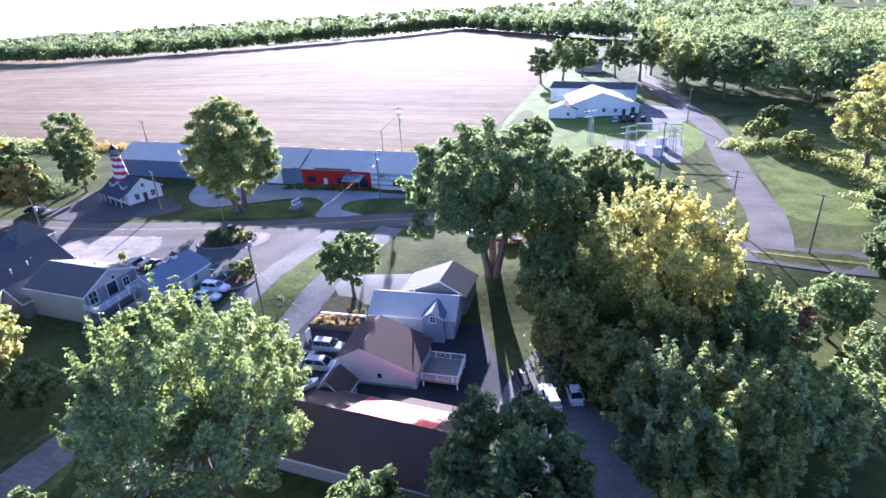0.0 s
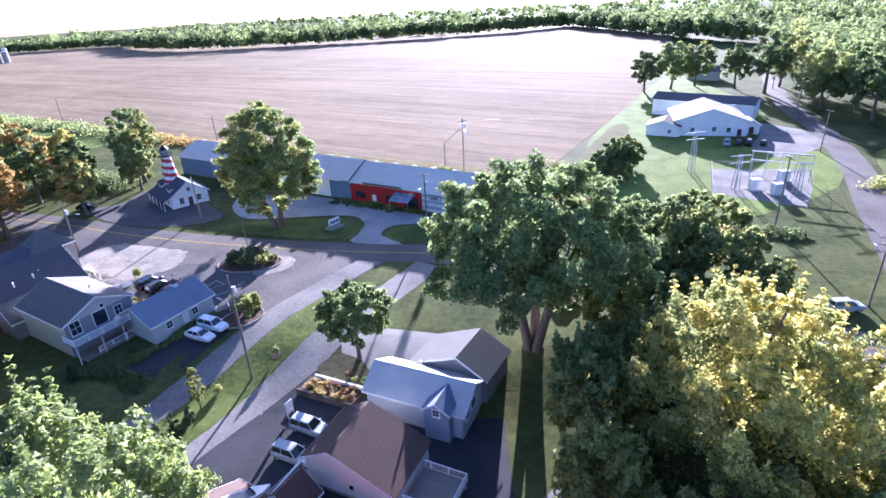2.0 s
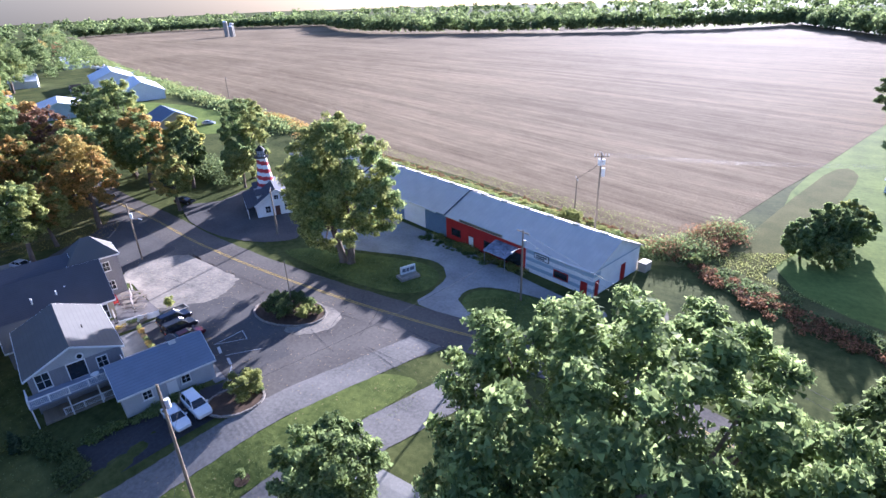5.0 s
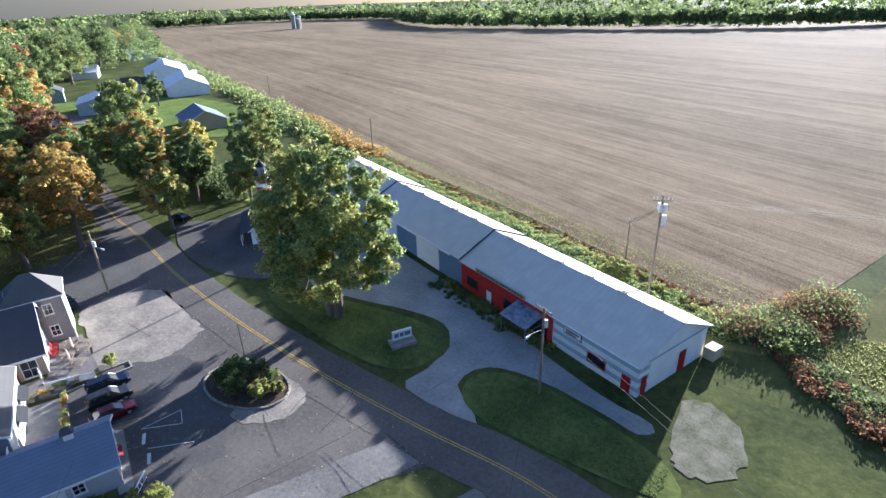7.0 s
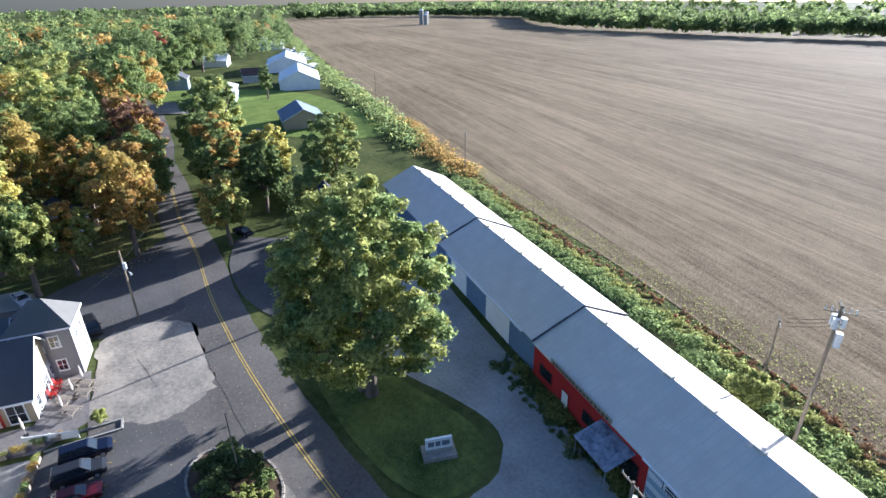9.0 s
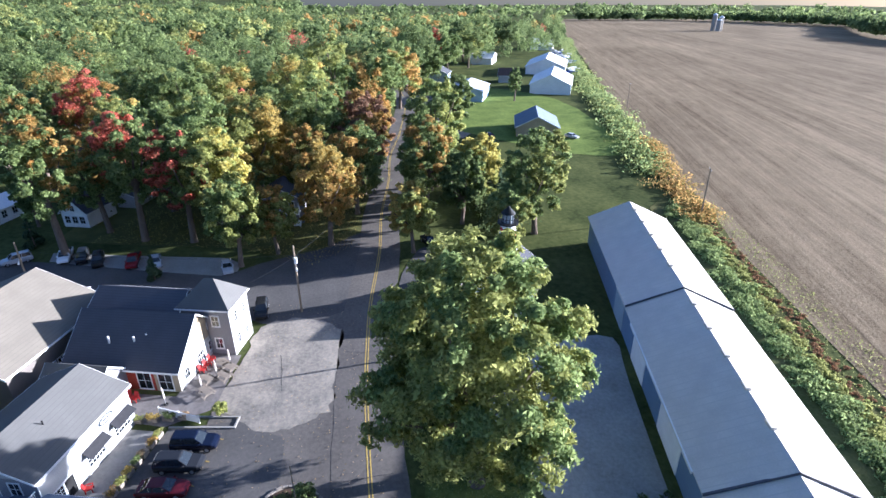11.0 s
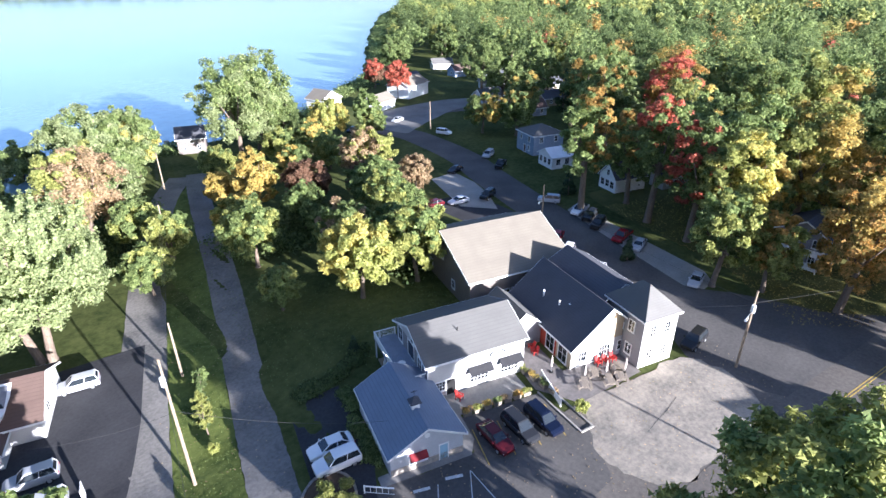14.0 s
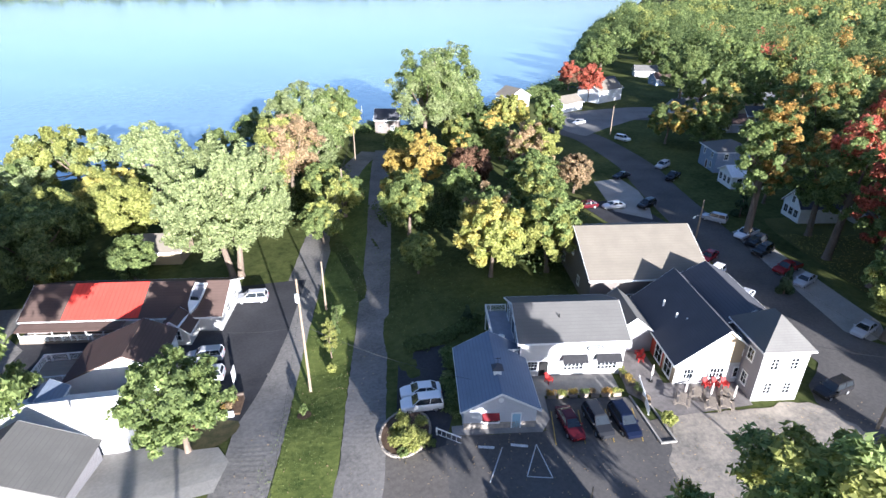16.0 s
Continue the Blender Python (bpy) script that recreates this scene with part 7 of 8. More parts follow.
        for wx in (st[0][0] * 0.62, st[-1][0] * 0.62):
            wheel = part("wheel", Geo().tube([(wx, s * (w0 + 0.07), 0.3), (wx, s * (w0 - 0.13), 0.3)], [0.33, 0.33], 16), surf("tyre_rubber", (0.02, 0.02, 0.02), 0.8), t)
            part("rim", Geo().tube([(wx, s * (w0 + 0.085), 0.3), (wx, s * (w0 + 0.06), 0.3)], [0.21, 0.21], 12), STEEL, wheel)
    if kind == "pickup":
        part("bed", Geo().box(-2.6, -0.75, -0.78, 0.78, 1.085, 1.13), BLACK, t, "dark open load bed")
    return t


PAINT = {k: surf("car_paint_" + k, c, 0.25, 0.03, 0.5, 3, 0.0, spec=0.4, metal=0.0) for k, c in {"white": (0.78, 0.78, 0.78), "silver": (0.42, 0.43, 0.45), "black": (0.018, 0.018, 0.02), "blue": (0.005, 0.008, 0.022), "red": (0.20, 0.012, 0.016), "grey": (0.022, 0.023, 0.026), "maroon": (0.075, 0.008, 0.012)}.items()}
SPOTS = [
    (*vil(-11.2, 0.2), VA + 90 + 8, "sedan", "maroon"), (*vil(-14.2, 0.1), VA + 90 + 8, "suv", "grey"), (*vil(-17.0, 0.2), VA + 90 + 8, "suv", "blue"),
    (-41.0, 84.6, VA + 6, "sedan", "white"), (-40.3, 86.9, VA + 6, "suv", "white"), (-84.0, 103.2, VA + 20, "suv", "black"),
    (-25.7, 53.8, -16, "suv", "silver"),
    (-18.4, 70.4, -14, "suv", "silver"), (-18.6, 66.2, -14, "suv", "silver"), (10.3, 57.5, 95, "suv", "white"), (13.4, 58.5, 90, "sedan", "white"), (7.4, 60.6, 100, "suv", "black"),
    (-134.1, 7.2, 105, "suv", "white"), (-126.4, 31.3, 20, "suv", "silver"), (-122.4, 38.9, 25, "pickup", "black"), (-111.6, 33.7, 8, "sedan", "black"), (-97.7, 48.2, -12, "sedan", "white"), (-104.3, 50.4, 15, "suv", "black"), (-92.7, 45.8, -10, "sedan", "maroon"),
    (-111.4, 61.2, -62, "suv", "silver"), (-110.9, 68.9, 10, "pickup", "white"), (-109.6, 72.0, 10, "suv", "black"), (-107.6, 75.0, 12, "suv", "black"), (-105.8, 81.0, 5, "pickup", "red"), (-104.7, 84.8, 12, "sedan", "silver"), (-99.6, 96.9, 10, "sedan", "silver"),
    (-91.9, 84.6, 20, "sedan", "silver"), (-93.5, 77.7, 20, "suv", "white"), (-97.4, 72.9, 20, "sedan", "red"), (-101.3, 132, 15, "sedan", "black"),
    (57.2, 191.4, 70, "suv", "silver"), (60.1, 191.3, 70, "sedan", "black"), (62.9, 191.3, 70, "suv", "grey"), (66.5, 190.8, 70, "sedan", "grey"), (49.1, 101, 10, "suv", "silver"), (4.9, 102.9, -10, "sedan", "white"), (10.5, 99.9, -10, "sedan", "red"),
    (-185.1, 190.7, 0, "pickup", "white"), (-166.4, 192.1, 30, "sedan", "silver"), (-173.6, 167.6, 10, "sedan", "maroon"), (-117, -14.9, 20, "sedan", "blue"), (-134.7, -14.7, 10, "sedan", "silver"),
]
for cx, cy, ct_, kd, pc in SPOTS:
    car(cx, cy, ct_, kd, PAINT[pc], f"{pc} {'pickup truck' if kd == 'pickup' else 'estate car' if kd == 'suv' else 'saloon car'} parked on the asphalt", "parked cars")

# ---- poles and wires ----


def pole(x, y, h, turn=0.0, arms=1, can=False, lamp=None, label="weathered wooden utility pole", lean=0.0, radius=0.15):
    t = thing("utility_pole", label, "pole", "utility poles", (x, y, lie(x, y)), turn)
    part("shaft", Geo().tube([(0, 0, -0.4), (lean * 0.5, 0, h * 0.5), (lean, 0, h)], [radius * 1.15, radius, radius * 0.75], 9), WOODPOLE, t)
    for k in range(arms):
        z = h - 0.35 - 1.0 * k
        a = part("crossarm", Geo().box(lean - 0.06, lean + 0.06, -1.2, 1.2, z, z + 0.12), WOODPOLE, t)
        for yy in (-1.1, -0.5, 0.5, 1.1):
            part("insulator", Geo().cyl(lean, yy, z + 0.12, z + 0.34, 0.05, 0.03, 6), surf("porcelain", (0.6, 0.6, 0.58), 0.3), a)
    if can:
        part("transformer", Geo().cyl(lean + 0.36, 0, h - 2.6, h - 1.7, 0.24, sides=14), surf("grey_transformer", (0.62, 0.63, 0.62), 0.5), t, "grey transformer can")
    if lamp is not None:
        lx, ly = 2.2 * math.cos(radians(lamp)), 2.2 * math.sin(radians(lamp))
        arm = part("lamp_arm", Geo().tube([(0, 0, h - 2.9), (lx * 0.5, ly * 0.5, h - 2.5), (lx, ly, h - 2.4)], [0.04, 0.035, 0.03], 6), STEEL, t)
        part("lamp_head", Geo().tube([(lx, ly, h - 2.4), (lx * 1.35, ly * 1.35, h - 2.45)], [0.08, 0.16], 8), surf("lamp_grey", (0.66, 0.67, 0.66), 0.4), arm)
    return t


PA, PB, PC, PC2, PD = (-83.0, 108.8), (-29.7, 78.1), (-46.1, 29.5), (-35.4, 60.4), (-57.6, -4.5)
pole(*PA, 10.8, 20, 0, True, -15, "weathered utility pole with transformer and street lamp")
pole(*PB, 15.2, 60, 0, True, None, "tall weathered utility pole between the lanes")
pole(*PC, 10.2, 60, 0)
pole(*PC2, 8.0, 60, 0)
pole(*PD, 8.5, 60, 0)
FP, FP2, FP3 = (-12.5, 152.8), (-18.4, 159.5), (-101.0, 189.5)
fpole = pole(*FP, 16.4, 25, 2, False, None, "tall field-edge pole with crossarms and a bank of transformers", radius=0.18)
for k in range(3):
    part("transformer", Geo().cyl(0.45 * math.cos(k * 2.1), 0.45 * math.sin(k * 2.1), 14.2, 15.2, 0.27, sides=14), surf("grey_transformer", (0.62, 0.63, 0.62), 0.5), fpole, "grey transformer can")
part("cut_out_bracket", Geo().box(-1.3, 1.3, -0.06, 0.06, 15.65, 15.77), WOODPOLE, fpole)
for k in (-1.2, -0.7, 0.7, 1.2):
    part("cut_out", Geo().cyl(k, 0, 15.77, 16.2, 0.07, 0.05, 6), surf("porcelain", (0.6, 0.6, 0.58), 0.3), fpole)
part("switch_box", Geo().box(0.2, 0.75, -0.3, 0.3, 12.1, 13.6), surf("grey_transformer", (0.62, 0.63, 0.62), 0.5), fpole)
pole(*FP2, 9.0, 25, 1)
pole(*FP3, 10.0, 60, 1)
pole(-201.1, 231.8, 10, 60, 1)
RP = (-16.2, 126.0)
pole(*RP, 11.6, 70, 1, True, 190, "roadside utility pole with street lamp")
pole(-45.8, 108.3, 8.3, 0, 0, False, None, "slim grey pole on the traffic island", radius=0.07)
pole(50.1, 131.4, 13.5, 15, 1, False, None, "tall pole beside the substation")
pole(52.7, 102.4, 10.8, 60, 2, False, 30, "road-corner utility pole with a street lamp")
pole(78.2, 183.9, 11, 20, 1)
pole(88.2, 228.2, 11, 20, 1)
pole(99.1, 284, 11, 20, 1)
pole(-99.7, 67.7, 8.5, 20, 0, False, 0, "street pole with a lamp beside the hall")
pole(-135.4, -0, 8.5, 20, 0)
pole(-189.2, 156.5, 9, 20, 0, False, -20, "street pole by the green yard")
pole(59.9, 89, 10.5, 40, 1)
pole(-68.6, 128.3, 9.5, 40, 1)


def wire(a, b, sag=0.6, r=0.014, label="thin black overhead cable between poles"):
    t = thing("overhead_cable", label, "cable", "overhead cables")
    pts = [(a[0] + (b[0] - a[0]) * k / 14, a[1] + (b[1] - a[1]) * k / 14, a[2] + (b[2] - a[2]) * k / 14 - sag * 4 * (k / 14) * (1 - k / 14)) for k in range(15)]
    part("strand", Geo().tube(pts, [r] * 15, 4), WIRE, t)


for dz, off in ((11.2, 0.0), (10.2, 0.4)):
    wire((*PB, dz), (PC2[0] + off, PC2[1], dz * 0.6), 0.5)
    wire((PC2[0] + off, PC2[1], dz * 0.6), (PC[0] + off, PC[1], dz * 0.78))
    wire((PC[0] + off, PC[1], dz * 0.78), (PD[0] + off, PD[1], dz * 0.75))
wire((*PB, 8), (-18, 68, 4.5), 0.8)
wire((*PB, 8.2), vil(-1, -3) + (4.2,), 0.8)
for off in (-1.0, 0, 1.0):
    wire((FP[0], FP[1] + off, 16.2), (60, 205 + off, 9), 1.5)
    wire((FP[0], FP[1] + off, 14.7), (FP2[0], FP2[1] + off, 8.9), 0.2)
    wire((49.9 + off, 101, 10.7), (72 + off, 176, 10.8), 1.2)
    wire((72 + off, 176, 10.8), (80 + off, 215, 10.8), 1.0)
    wire((80 + off, 215, 10.8), (88 + off, 262, 10.8), 1.0)
wire((*RP, 11.3), (60, 88, 10), 1.5)
wire((*RP, 10.2), (60, 88, 9), 1.5)
wire((*RP, 9.6), (*PB, 10.5), 1.2)
wire((*RP, 9.2), (-12, 112, 0.2), 0.1)
wire((*PA, 9.3), (-96, 72, 8), 0.8)
wire((*PA, 9.0), vil(-34, -8) + (6.0,), 0.5)
wire((*PA, 9.2), (-178, 158, 8.5), 1.5)

# ---- sign on the lawn ----
sg = thing("lawn_sign", "white sign board on a stone base on the lawn", "sign", "", (-35.5, 124.6, 0), 62)
part("base", Geo().box(-1.7, 1.7, -1.0, 1.0, 0, 0.55), STONE, sg, "low stone base")
part("plinth", Geo().box(-1.4, 1.4, -0.35, 0.35, 0.55, 0.95), CONCRETE, sg)
bd = part("board", Geo().box(-1.35, 1.35, -0.16, 0.16, 0.95, 2.2), TRIM, sg, "white double-sided board")
for k, (u0, u1) in enumerate(((-1.1, -0.5), (-0.35, 0.15), (0.3, 1.1))):
    for s in (-1, 1):
        part("letter_bar", Geo().box(u0, u1, s * 0.165, s * 0.18, 1.3, 1.9), surf("sign_grey", (0.16, 0.17, 0.2), 0.6), bd)

st = thing("standing_sign", "white painted board on two posts beside the parked cars", "sign", "", (-21.7, 72.4, lie(-21.7, 72.4)), 75)
part("board", Geo().box(-0.6, 0.6, -0.04, 0.04, 0.6, 2.3), TRIM, st)
for px in (-0.55, 0.47):
    part("post", Geo().box(px, px + 0.08, -0.12, -0.04, -0.1, 2.2), TRIM, st)

# ---- patio ----


def picnic_table(x, y, turn):
    t = thing("picnic_table", "weathered wooden picnic table on the patio", "table", "picnic tables", (x, y, 0.11), turn)
    for k in range(4):
        part("top_board", Geo().box(-0.9, 0.9, -0.38 + k * 0.19, -0.21 + k * 0.19, 0.72, 0.76), WOOD, t)
    for s in (-1, 1):
        part("bench", Geo().box(-0.9, 0.9, s * 0.72 - 0.13, s * 0.72 + 0.13, 0.42, 0.46), WOOD, t)
    for xx in (-0.65, 0.65):
        part("leg_frame", Geo().tube([(xx, -0.7, 0), (xx, -0.2, 0.72)], [0.04, 0.04], 4).tube([(xx, 0.7, 0), (xx, 0.2, 0.72)], [0.04, 0.04], 4).box(xx - 0.03, xx + 0.03, -0.8, 0.8, 0.36, 0.42), WOOD, t)
    return t


def umbrella(x, y, z=0.11, tone=None):
    t = thing("patio_umbrella", "closed striped patio umbrella", "umbrella", "patio umbrellas", (x, y, z))
    part("pole", Geo().cyl(0, 0, 0, 2.4, 0.025), STEEL, t)
    part("base_plate", Geo().cyl(0, 0, 0, 0.08, 0.25), BLACK, t)
    part("canopy", Geo().tube([(0, 0, 0.9), (0, 0, 1.3), (0, 0, 2.3), (0, 0, 2.5)], [0.09, 0.13, 0.07, 0.02], 8), tone or surf("umbrella_cloth", (0.62, 0.55, 0.5), 0.8, 0.2, 3, 12, 0.2), t)
    return t


for px, py, a in ((-24.6, -2.6, 60), (-26.8, -3.6, 62), (-27.6, -1.8, 66), (-29.9, -3.2, 60), (-29.2, -1.9, 64)):
    picnic_table(*vil(px, py), VA + a)
for px, py in ((-25.2, -3.4), (-27.9, -2.9), (-30.2, -2.3), (-22.6, -6.4)):
    umbrella(*vil(px, py))


def chair(x, y, turn):
    t = thing("garden_chair", "bright red wooden garden chair on the patio", "chair", "red garden chairs", (x, y, 0.11), turn)
    part("seat", Geo().box(-0.3, 0.3, -0.3, 0.3, 0.36, 0.42), RED_PAINT, t)
    part("backrest", Geo().slab([(-0.3, 0.28, 0.42), (0.3, 0.28, 0.42), (0.26, 0.5, 1.05), (-0.26, 0.5, 1.05)], 0.05), RED_PAINT, t)
    for s in (-1, 1):
        part("arm", Geo().box(s * 0.33 - 0.07, s * 0.33 + 0.07, -0.38, 0.3, 0.58, 0.62), RED_PAINT, t)
        part("leg", Geo().box(s * 0.3 - 0.04, s * 0.3 + 0.04, -0.35, -0.27, 0, 0.6), RED_PAINT, t)
        part("leg", Geo().box(s * 0.3 - 0.04, s * 0.3 + 0.04, 0.22, 0.3, 0, 0.6), RED_PAINT, t)
    return t


ch = chair(*vil(-28.6, -5.1), VA + 180)
for px in (-29.6, -30.7):
    copy_thing(ch, pose(*vil(px, -5.0), 0.11, 0, 0, VA + 180))
copy_thing(ch, pose(*vil(-22.8, -10.2), 0.11, 0, 0, VA + 90))
copy_thing(ch, pose(*vil(-23.0, -11.2), 0.11, 0, 0, VA + 90))
copy_thing(ch, pose(*vil(-8.1, -6.9), 0.12, 0, 0, VA + 150))
copy_thing(ch, pose(*vil(-10.6, -6.9), 0.12, 0, 0, VA + 210))


def planter(x, y, turn, w, seed):
    rng = np.random.default_rng(seed)
    t = thing("planter_box", "wooden planter with autumn flowers", "planter", "planters", (x, y, 0.1), turn)
    part("box", Geo().box(-w / 2, w / 2, -0.3, 0.3, 0, 0.45), WOOD, t)
    col = ("orange", "olive", "gold", "green", "pink")[seed % 5]
    vs, fs = [], []
    leaves(vs, fs, [(rng.uniform(-w / 2, w / 2), rng.uniform(-0.2, 0.2), 0.65) for _ in range(6)], [0.3] * 6, 420, 0.13, rng)
    ob = new("flower_clump", raw_mesh("flower_clump", vs, fs, LEAF[col]))
    ob.parent = t


for k in range(7):
    planter(*vil(-10.3 - k * 1.25, -4.35), VA, 0.9, k)
for k in range(5):
    planter(*vil(-19.3 - 0.35 * k, -9.5 + k * 1.6), VA + 90, 1.2, 10 + k)
fence = thing("patio_fence", "low white fence panel beside the patio bed", "fence", "", (*vil(-20.6, -3.6), 0.1), VA + 80)
part("panel", Geo().box(-2.6, 2.6, -0.04, 0.04, 0.1, 1.0), TRIM, fence)
for px in (-2.6, 0, 2.6):
    part("post", Geo().box(px - 0.06, px + 0.06, -0.06, 0.06, 0, 1.1), TRIM, fence)
hr = thing("hand_rail", "white metal handrail before the small shop", "railing", "", (*vil(1.6, 1.3), 0.1), VA + 150)
railing(hr, [(-1.4, 0), (1.4, 0)], 0, 0.9, None, 0.5)
line = thing("bay_kerb", "low kerb around the planted corner", "kerb", "", (*vil(-20.4, -0.6), 0), VA + 96)
part("stone", Geo().box(-3.6, 3.6, -0.9, -0.7, 0, 0.18).box(-3.6, 3.6, 0.7, 0.9, 0, 0.18).box(3.4, 3.6, -0.7, 0.7, 0, 0.18), CONCRETE, line)

# painted bay lines
for k in range(4):
    ribbon("road_line", [vil(-9.8 - k * 3.0, -2.2), vil(-9.2 - k * 3.0, 2.6)], 0.1, 0.075, YELLOW, "painted parking bay line", "road line", 0, 2)
for a, b in (((-1.3, 2.4), (-2.9, 2.6)), ((-4.6, 2.3), (-6.3, 2.6)), ((-3.7, 2.6), (-1.9, 6.8)), ((-7.2, 2.4), (-5.5, 6.3)), ((-7.2, 2.4), (-7.9, 6.6)), ((-5.5, 6.3), (-7.9, 6.6))):
    ribbon("road_line", [vil(*a), vil(*b)], 0.1 if a[1] > 2.5 or b[1] > 3 else 0.35, 0.075, WHITELINE, "white painted line on the asphalt", "road line", 0, 2)

# cracks sealed with tar and old patches
rc = np.random.default_rng(9)
for k in range(9):
    cx, cy = rc.uniform(-76, -26), rc.uniform(105, 113)
    a, pts = rc.uniform(-0.3, 0.3) + (1.57 if k % 3 == 0 else -0.1), [(cx, cy)]
    for j in range(4):
        a += rc.uniform(-0.12, 0.12)
        pts.append((pts[-1][0] + 1.8 * math.cos(a), pts[-1][1] + 1.8 * math.sin(a)))
    ribbon("road_crack", pts, 0.05, 0.071, TAR, "dark sealed crack in the asphalt", "road crack", 0, 3, 0.02)
for k in range(34):
    i = rc.integers(3, 10)
    p, q = MAIN[i], MAIN[i + 1]
    f = rc.uniform(0, 1)
    cx, cy = p[0] + (q[0] - p[0]) * f, p[1] + (q[1] - p[1]) * f
    w = rc.uniform(0.4, 3.4)
    if k % 4 == 0:
        ribbon("road_crack", [(cx, cy - w), (cx + rc.uniform(-1, 1), cy), (cx + rc.uniform(-1, 1), cy + w)], 0.05, 0.071, TAR, "dark sealed crack in the road", "road crack", 0, 3, 0.02)

# ---- flower stand, boat and small things ----
fs_ = thing("garden_bed", "walled garden bed with autumn flowers and white edging", "flower bed", "", (-18.2, 76.6, lie(-18.2, 76.6)), -14)
part("front_wall", Geo().box(-4, 4, -1.7, -1.45, 0, 0.9), surf("dark_timber", (0.10, 0.08, 0.065), 0.9, 0.3, 1, 8, 0.3), fs_)
part("soil", Geo().box(-4, 4, -1.45, 1.4, 0, 0.6), MULCH, fs_)
part("white_edge", Geo().box(-3.4, 4, 1.4, 1.7, 0, 0.95), TRIM, fs_)
rng = np.random.default_rng(77)
for col in ("orange", "rust", "gold", "pink"):
    vs, fs = [], []
    leaves(vs, fs, [(rng.uniform(-3.6, 3.6), rng.uniform(-1.2, 1.1), 0.85) for _ in range(14)], [0.42] * 14, 900, 0.17, rng)
    ob = new("flower_clump", raw_mesh("flower_clump", vs, fs, LEAF[col]))
    ob.parent = fs_
bt = thing("motor_boat", "white motor boat lying on the restaurant roof", "boat", "", (0, 0, 0))
bt.matrix_basis = Matrix.Translation((-18.6, 57.1, 3.62 + lie(-18.6, 57.1))) @ pose(0, 0, 0, 0, 0, -20) @ pose(0, 0, 0, -25.6, 0, 0) @ pose(0, 0, 0, 0, 0, 85)
hull = [(-2.4, 0.85, 0.5), (-0.8, 0.95, 0.42), (1.2, 0.7, 0.5), (2.6, 0.05, 0.85)]
vs = []
for hx, hw, hz in hull:
    vs += [(hx, -hw, 1.15 + 0.05 * hx), (hx, -hw * 0.6, hz), (hx, hw * 0.6, hz), (hx, hw, 1.15 + 0.05 * hx)]
part("hull", Geo().add(vs, [(i * 4 + k, i * 4 + (k + 1) % 4, i * 4 + 4 + (k + 1) % 4, i * 4 + 4 + k) for i in range(3) for k in range(4)] + [(3, 2, 1, 0), (12, 13, 14, 15)]), TRIM, bt)
part("cockpit", Geo().box(-2.0, 0.6, -0.6, 0.6, 1.1, 1.22), surf("boat_floor", (0.2, 0.2, 0.22), 0.7), bt)
part("windscreen", Geo().slab([(0.6, -0.6, 1.2), (0.6, 0.6, 1.2), (0.3, 0.5, 1.65), (0.3, -0.5, 1.65)], 0.03), GLASS, bt)


def dock(x, y, turn, length, tees=2):
    t = thing("boat_dock", "narrow wooden boat dock in the lake", "dock", "boat docks", (x, y, -2.4), turn)
    part("walkway", Geo().box(-0.7, 0.7, 0, length, 0.5, 0.62), WOOD, t)
    for k in range(tees):
        yy = length * (0.55 + 0.4 * k)
        part("finger", Geo().box(-5, 5, yy - 0.4, yy + 0.4, 0.5, 0.62), WOOD, t)
    for k in range(int(length / 4) + 1):
        for s in (-1, 1):
            part("pile", Geo().cyl(s * 0.7, k * 4, -1.5, 0.85, 0.07, sides=6), WOODPOLE, t)


for dx, dl in ((-138, 26), (-146, 30), (-155, 30), (-164, 26), (-178, 24), (-196, 22), (-120, 16), (-73, 14), (-220, 22), (-250, 22)):
    dock(dx, shore(dx) + 2, 180 - (10 if dx > -130 else 60), dl, 2 if dl > 20 else 1)
sb = thing("sail_boat", "small moored boat with a white mast", "boat", "", (-71, -44, -2.4), 30)
part("hull", Geo().add([(-3, -0.9, 0.6), (-3, 0.9, 0.6), (0, 1.1, 0.6), (3, 0, 0.8), (0, -1.1, 0.6), (-2.6, 0, -0.2), (2, 0, -0.2)], [(0, 4, 3, 2, 1), (0, 1, 5), (1, 2, 6, 5), (2, 3, 6), (3, 4, 6), (4, 0, 5, 6)]), TRIM, sb)
part("mast", Geo().cyl(0.4, 0, 0.5, 8.0, 0.08, 0.04), TRIM, sb)
for bx, by, ba in ((-142, -62, 20), (-160, -66, 40), (-172, -72, 10), (-205, -112, 30)):
    b_ = thing("pontoon_boat", "white pontoon boat moored by the docks", "boat", "pontoon boats", (bx, by, -2.4), ba)
    part("deck", Geo().box(-3.2, 3.2, -1.2, 1.2, 0.5, 0.75), TRIM, b_)
    for s in (-1, 1):
        part("float", Geo().tube([(-3.2, s * 0.8, 0.3), (3.4, s * 0.8, 0.3)], [0.35, 0.3], 8), STEEL, b_)
    part("canopy", Geo().box(-2, 0.8, -1.1, 1.1, 2.3, 2.4), surf("blue_canvas", (0.03, 0.08, 0.3), 0.8), b_)
    for px in (-1.9, 0.7):
        for s in (-1, 1):
            part("pole", Geo().cyl(px, s * 1.0, 0.7, 2.3, 0.03, sides=5), STEEL, b_)

# ---- substation ----


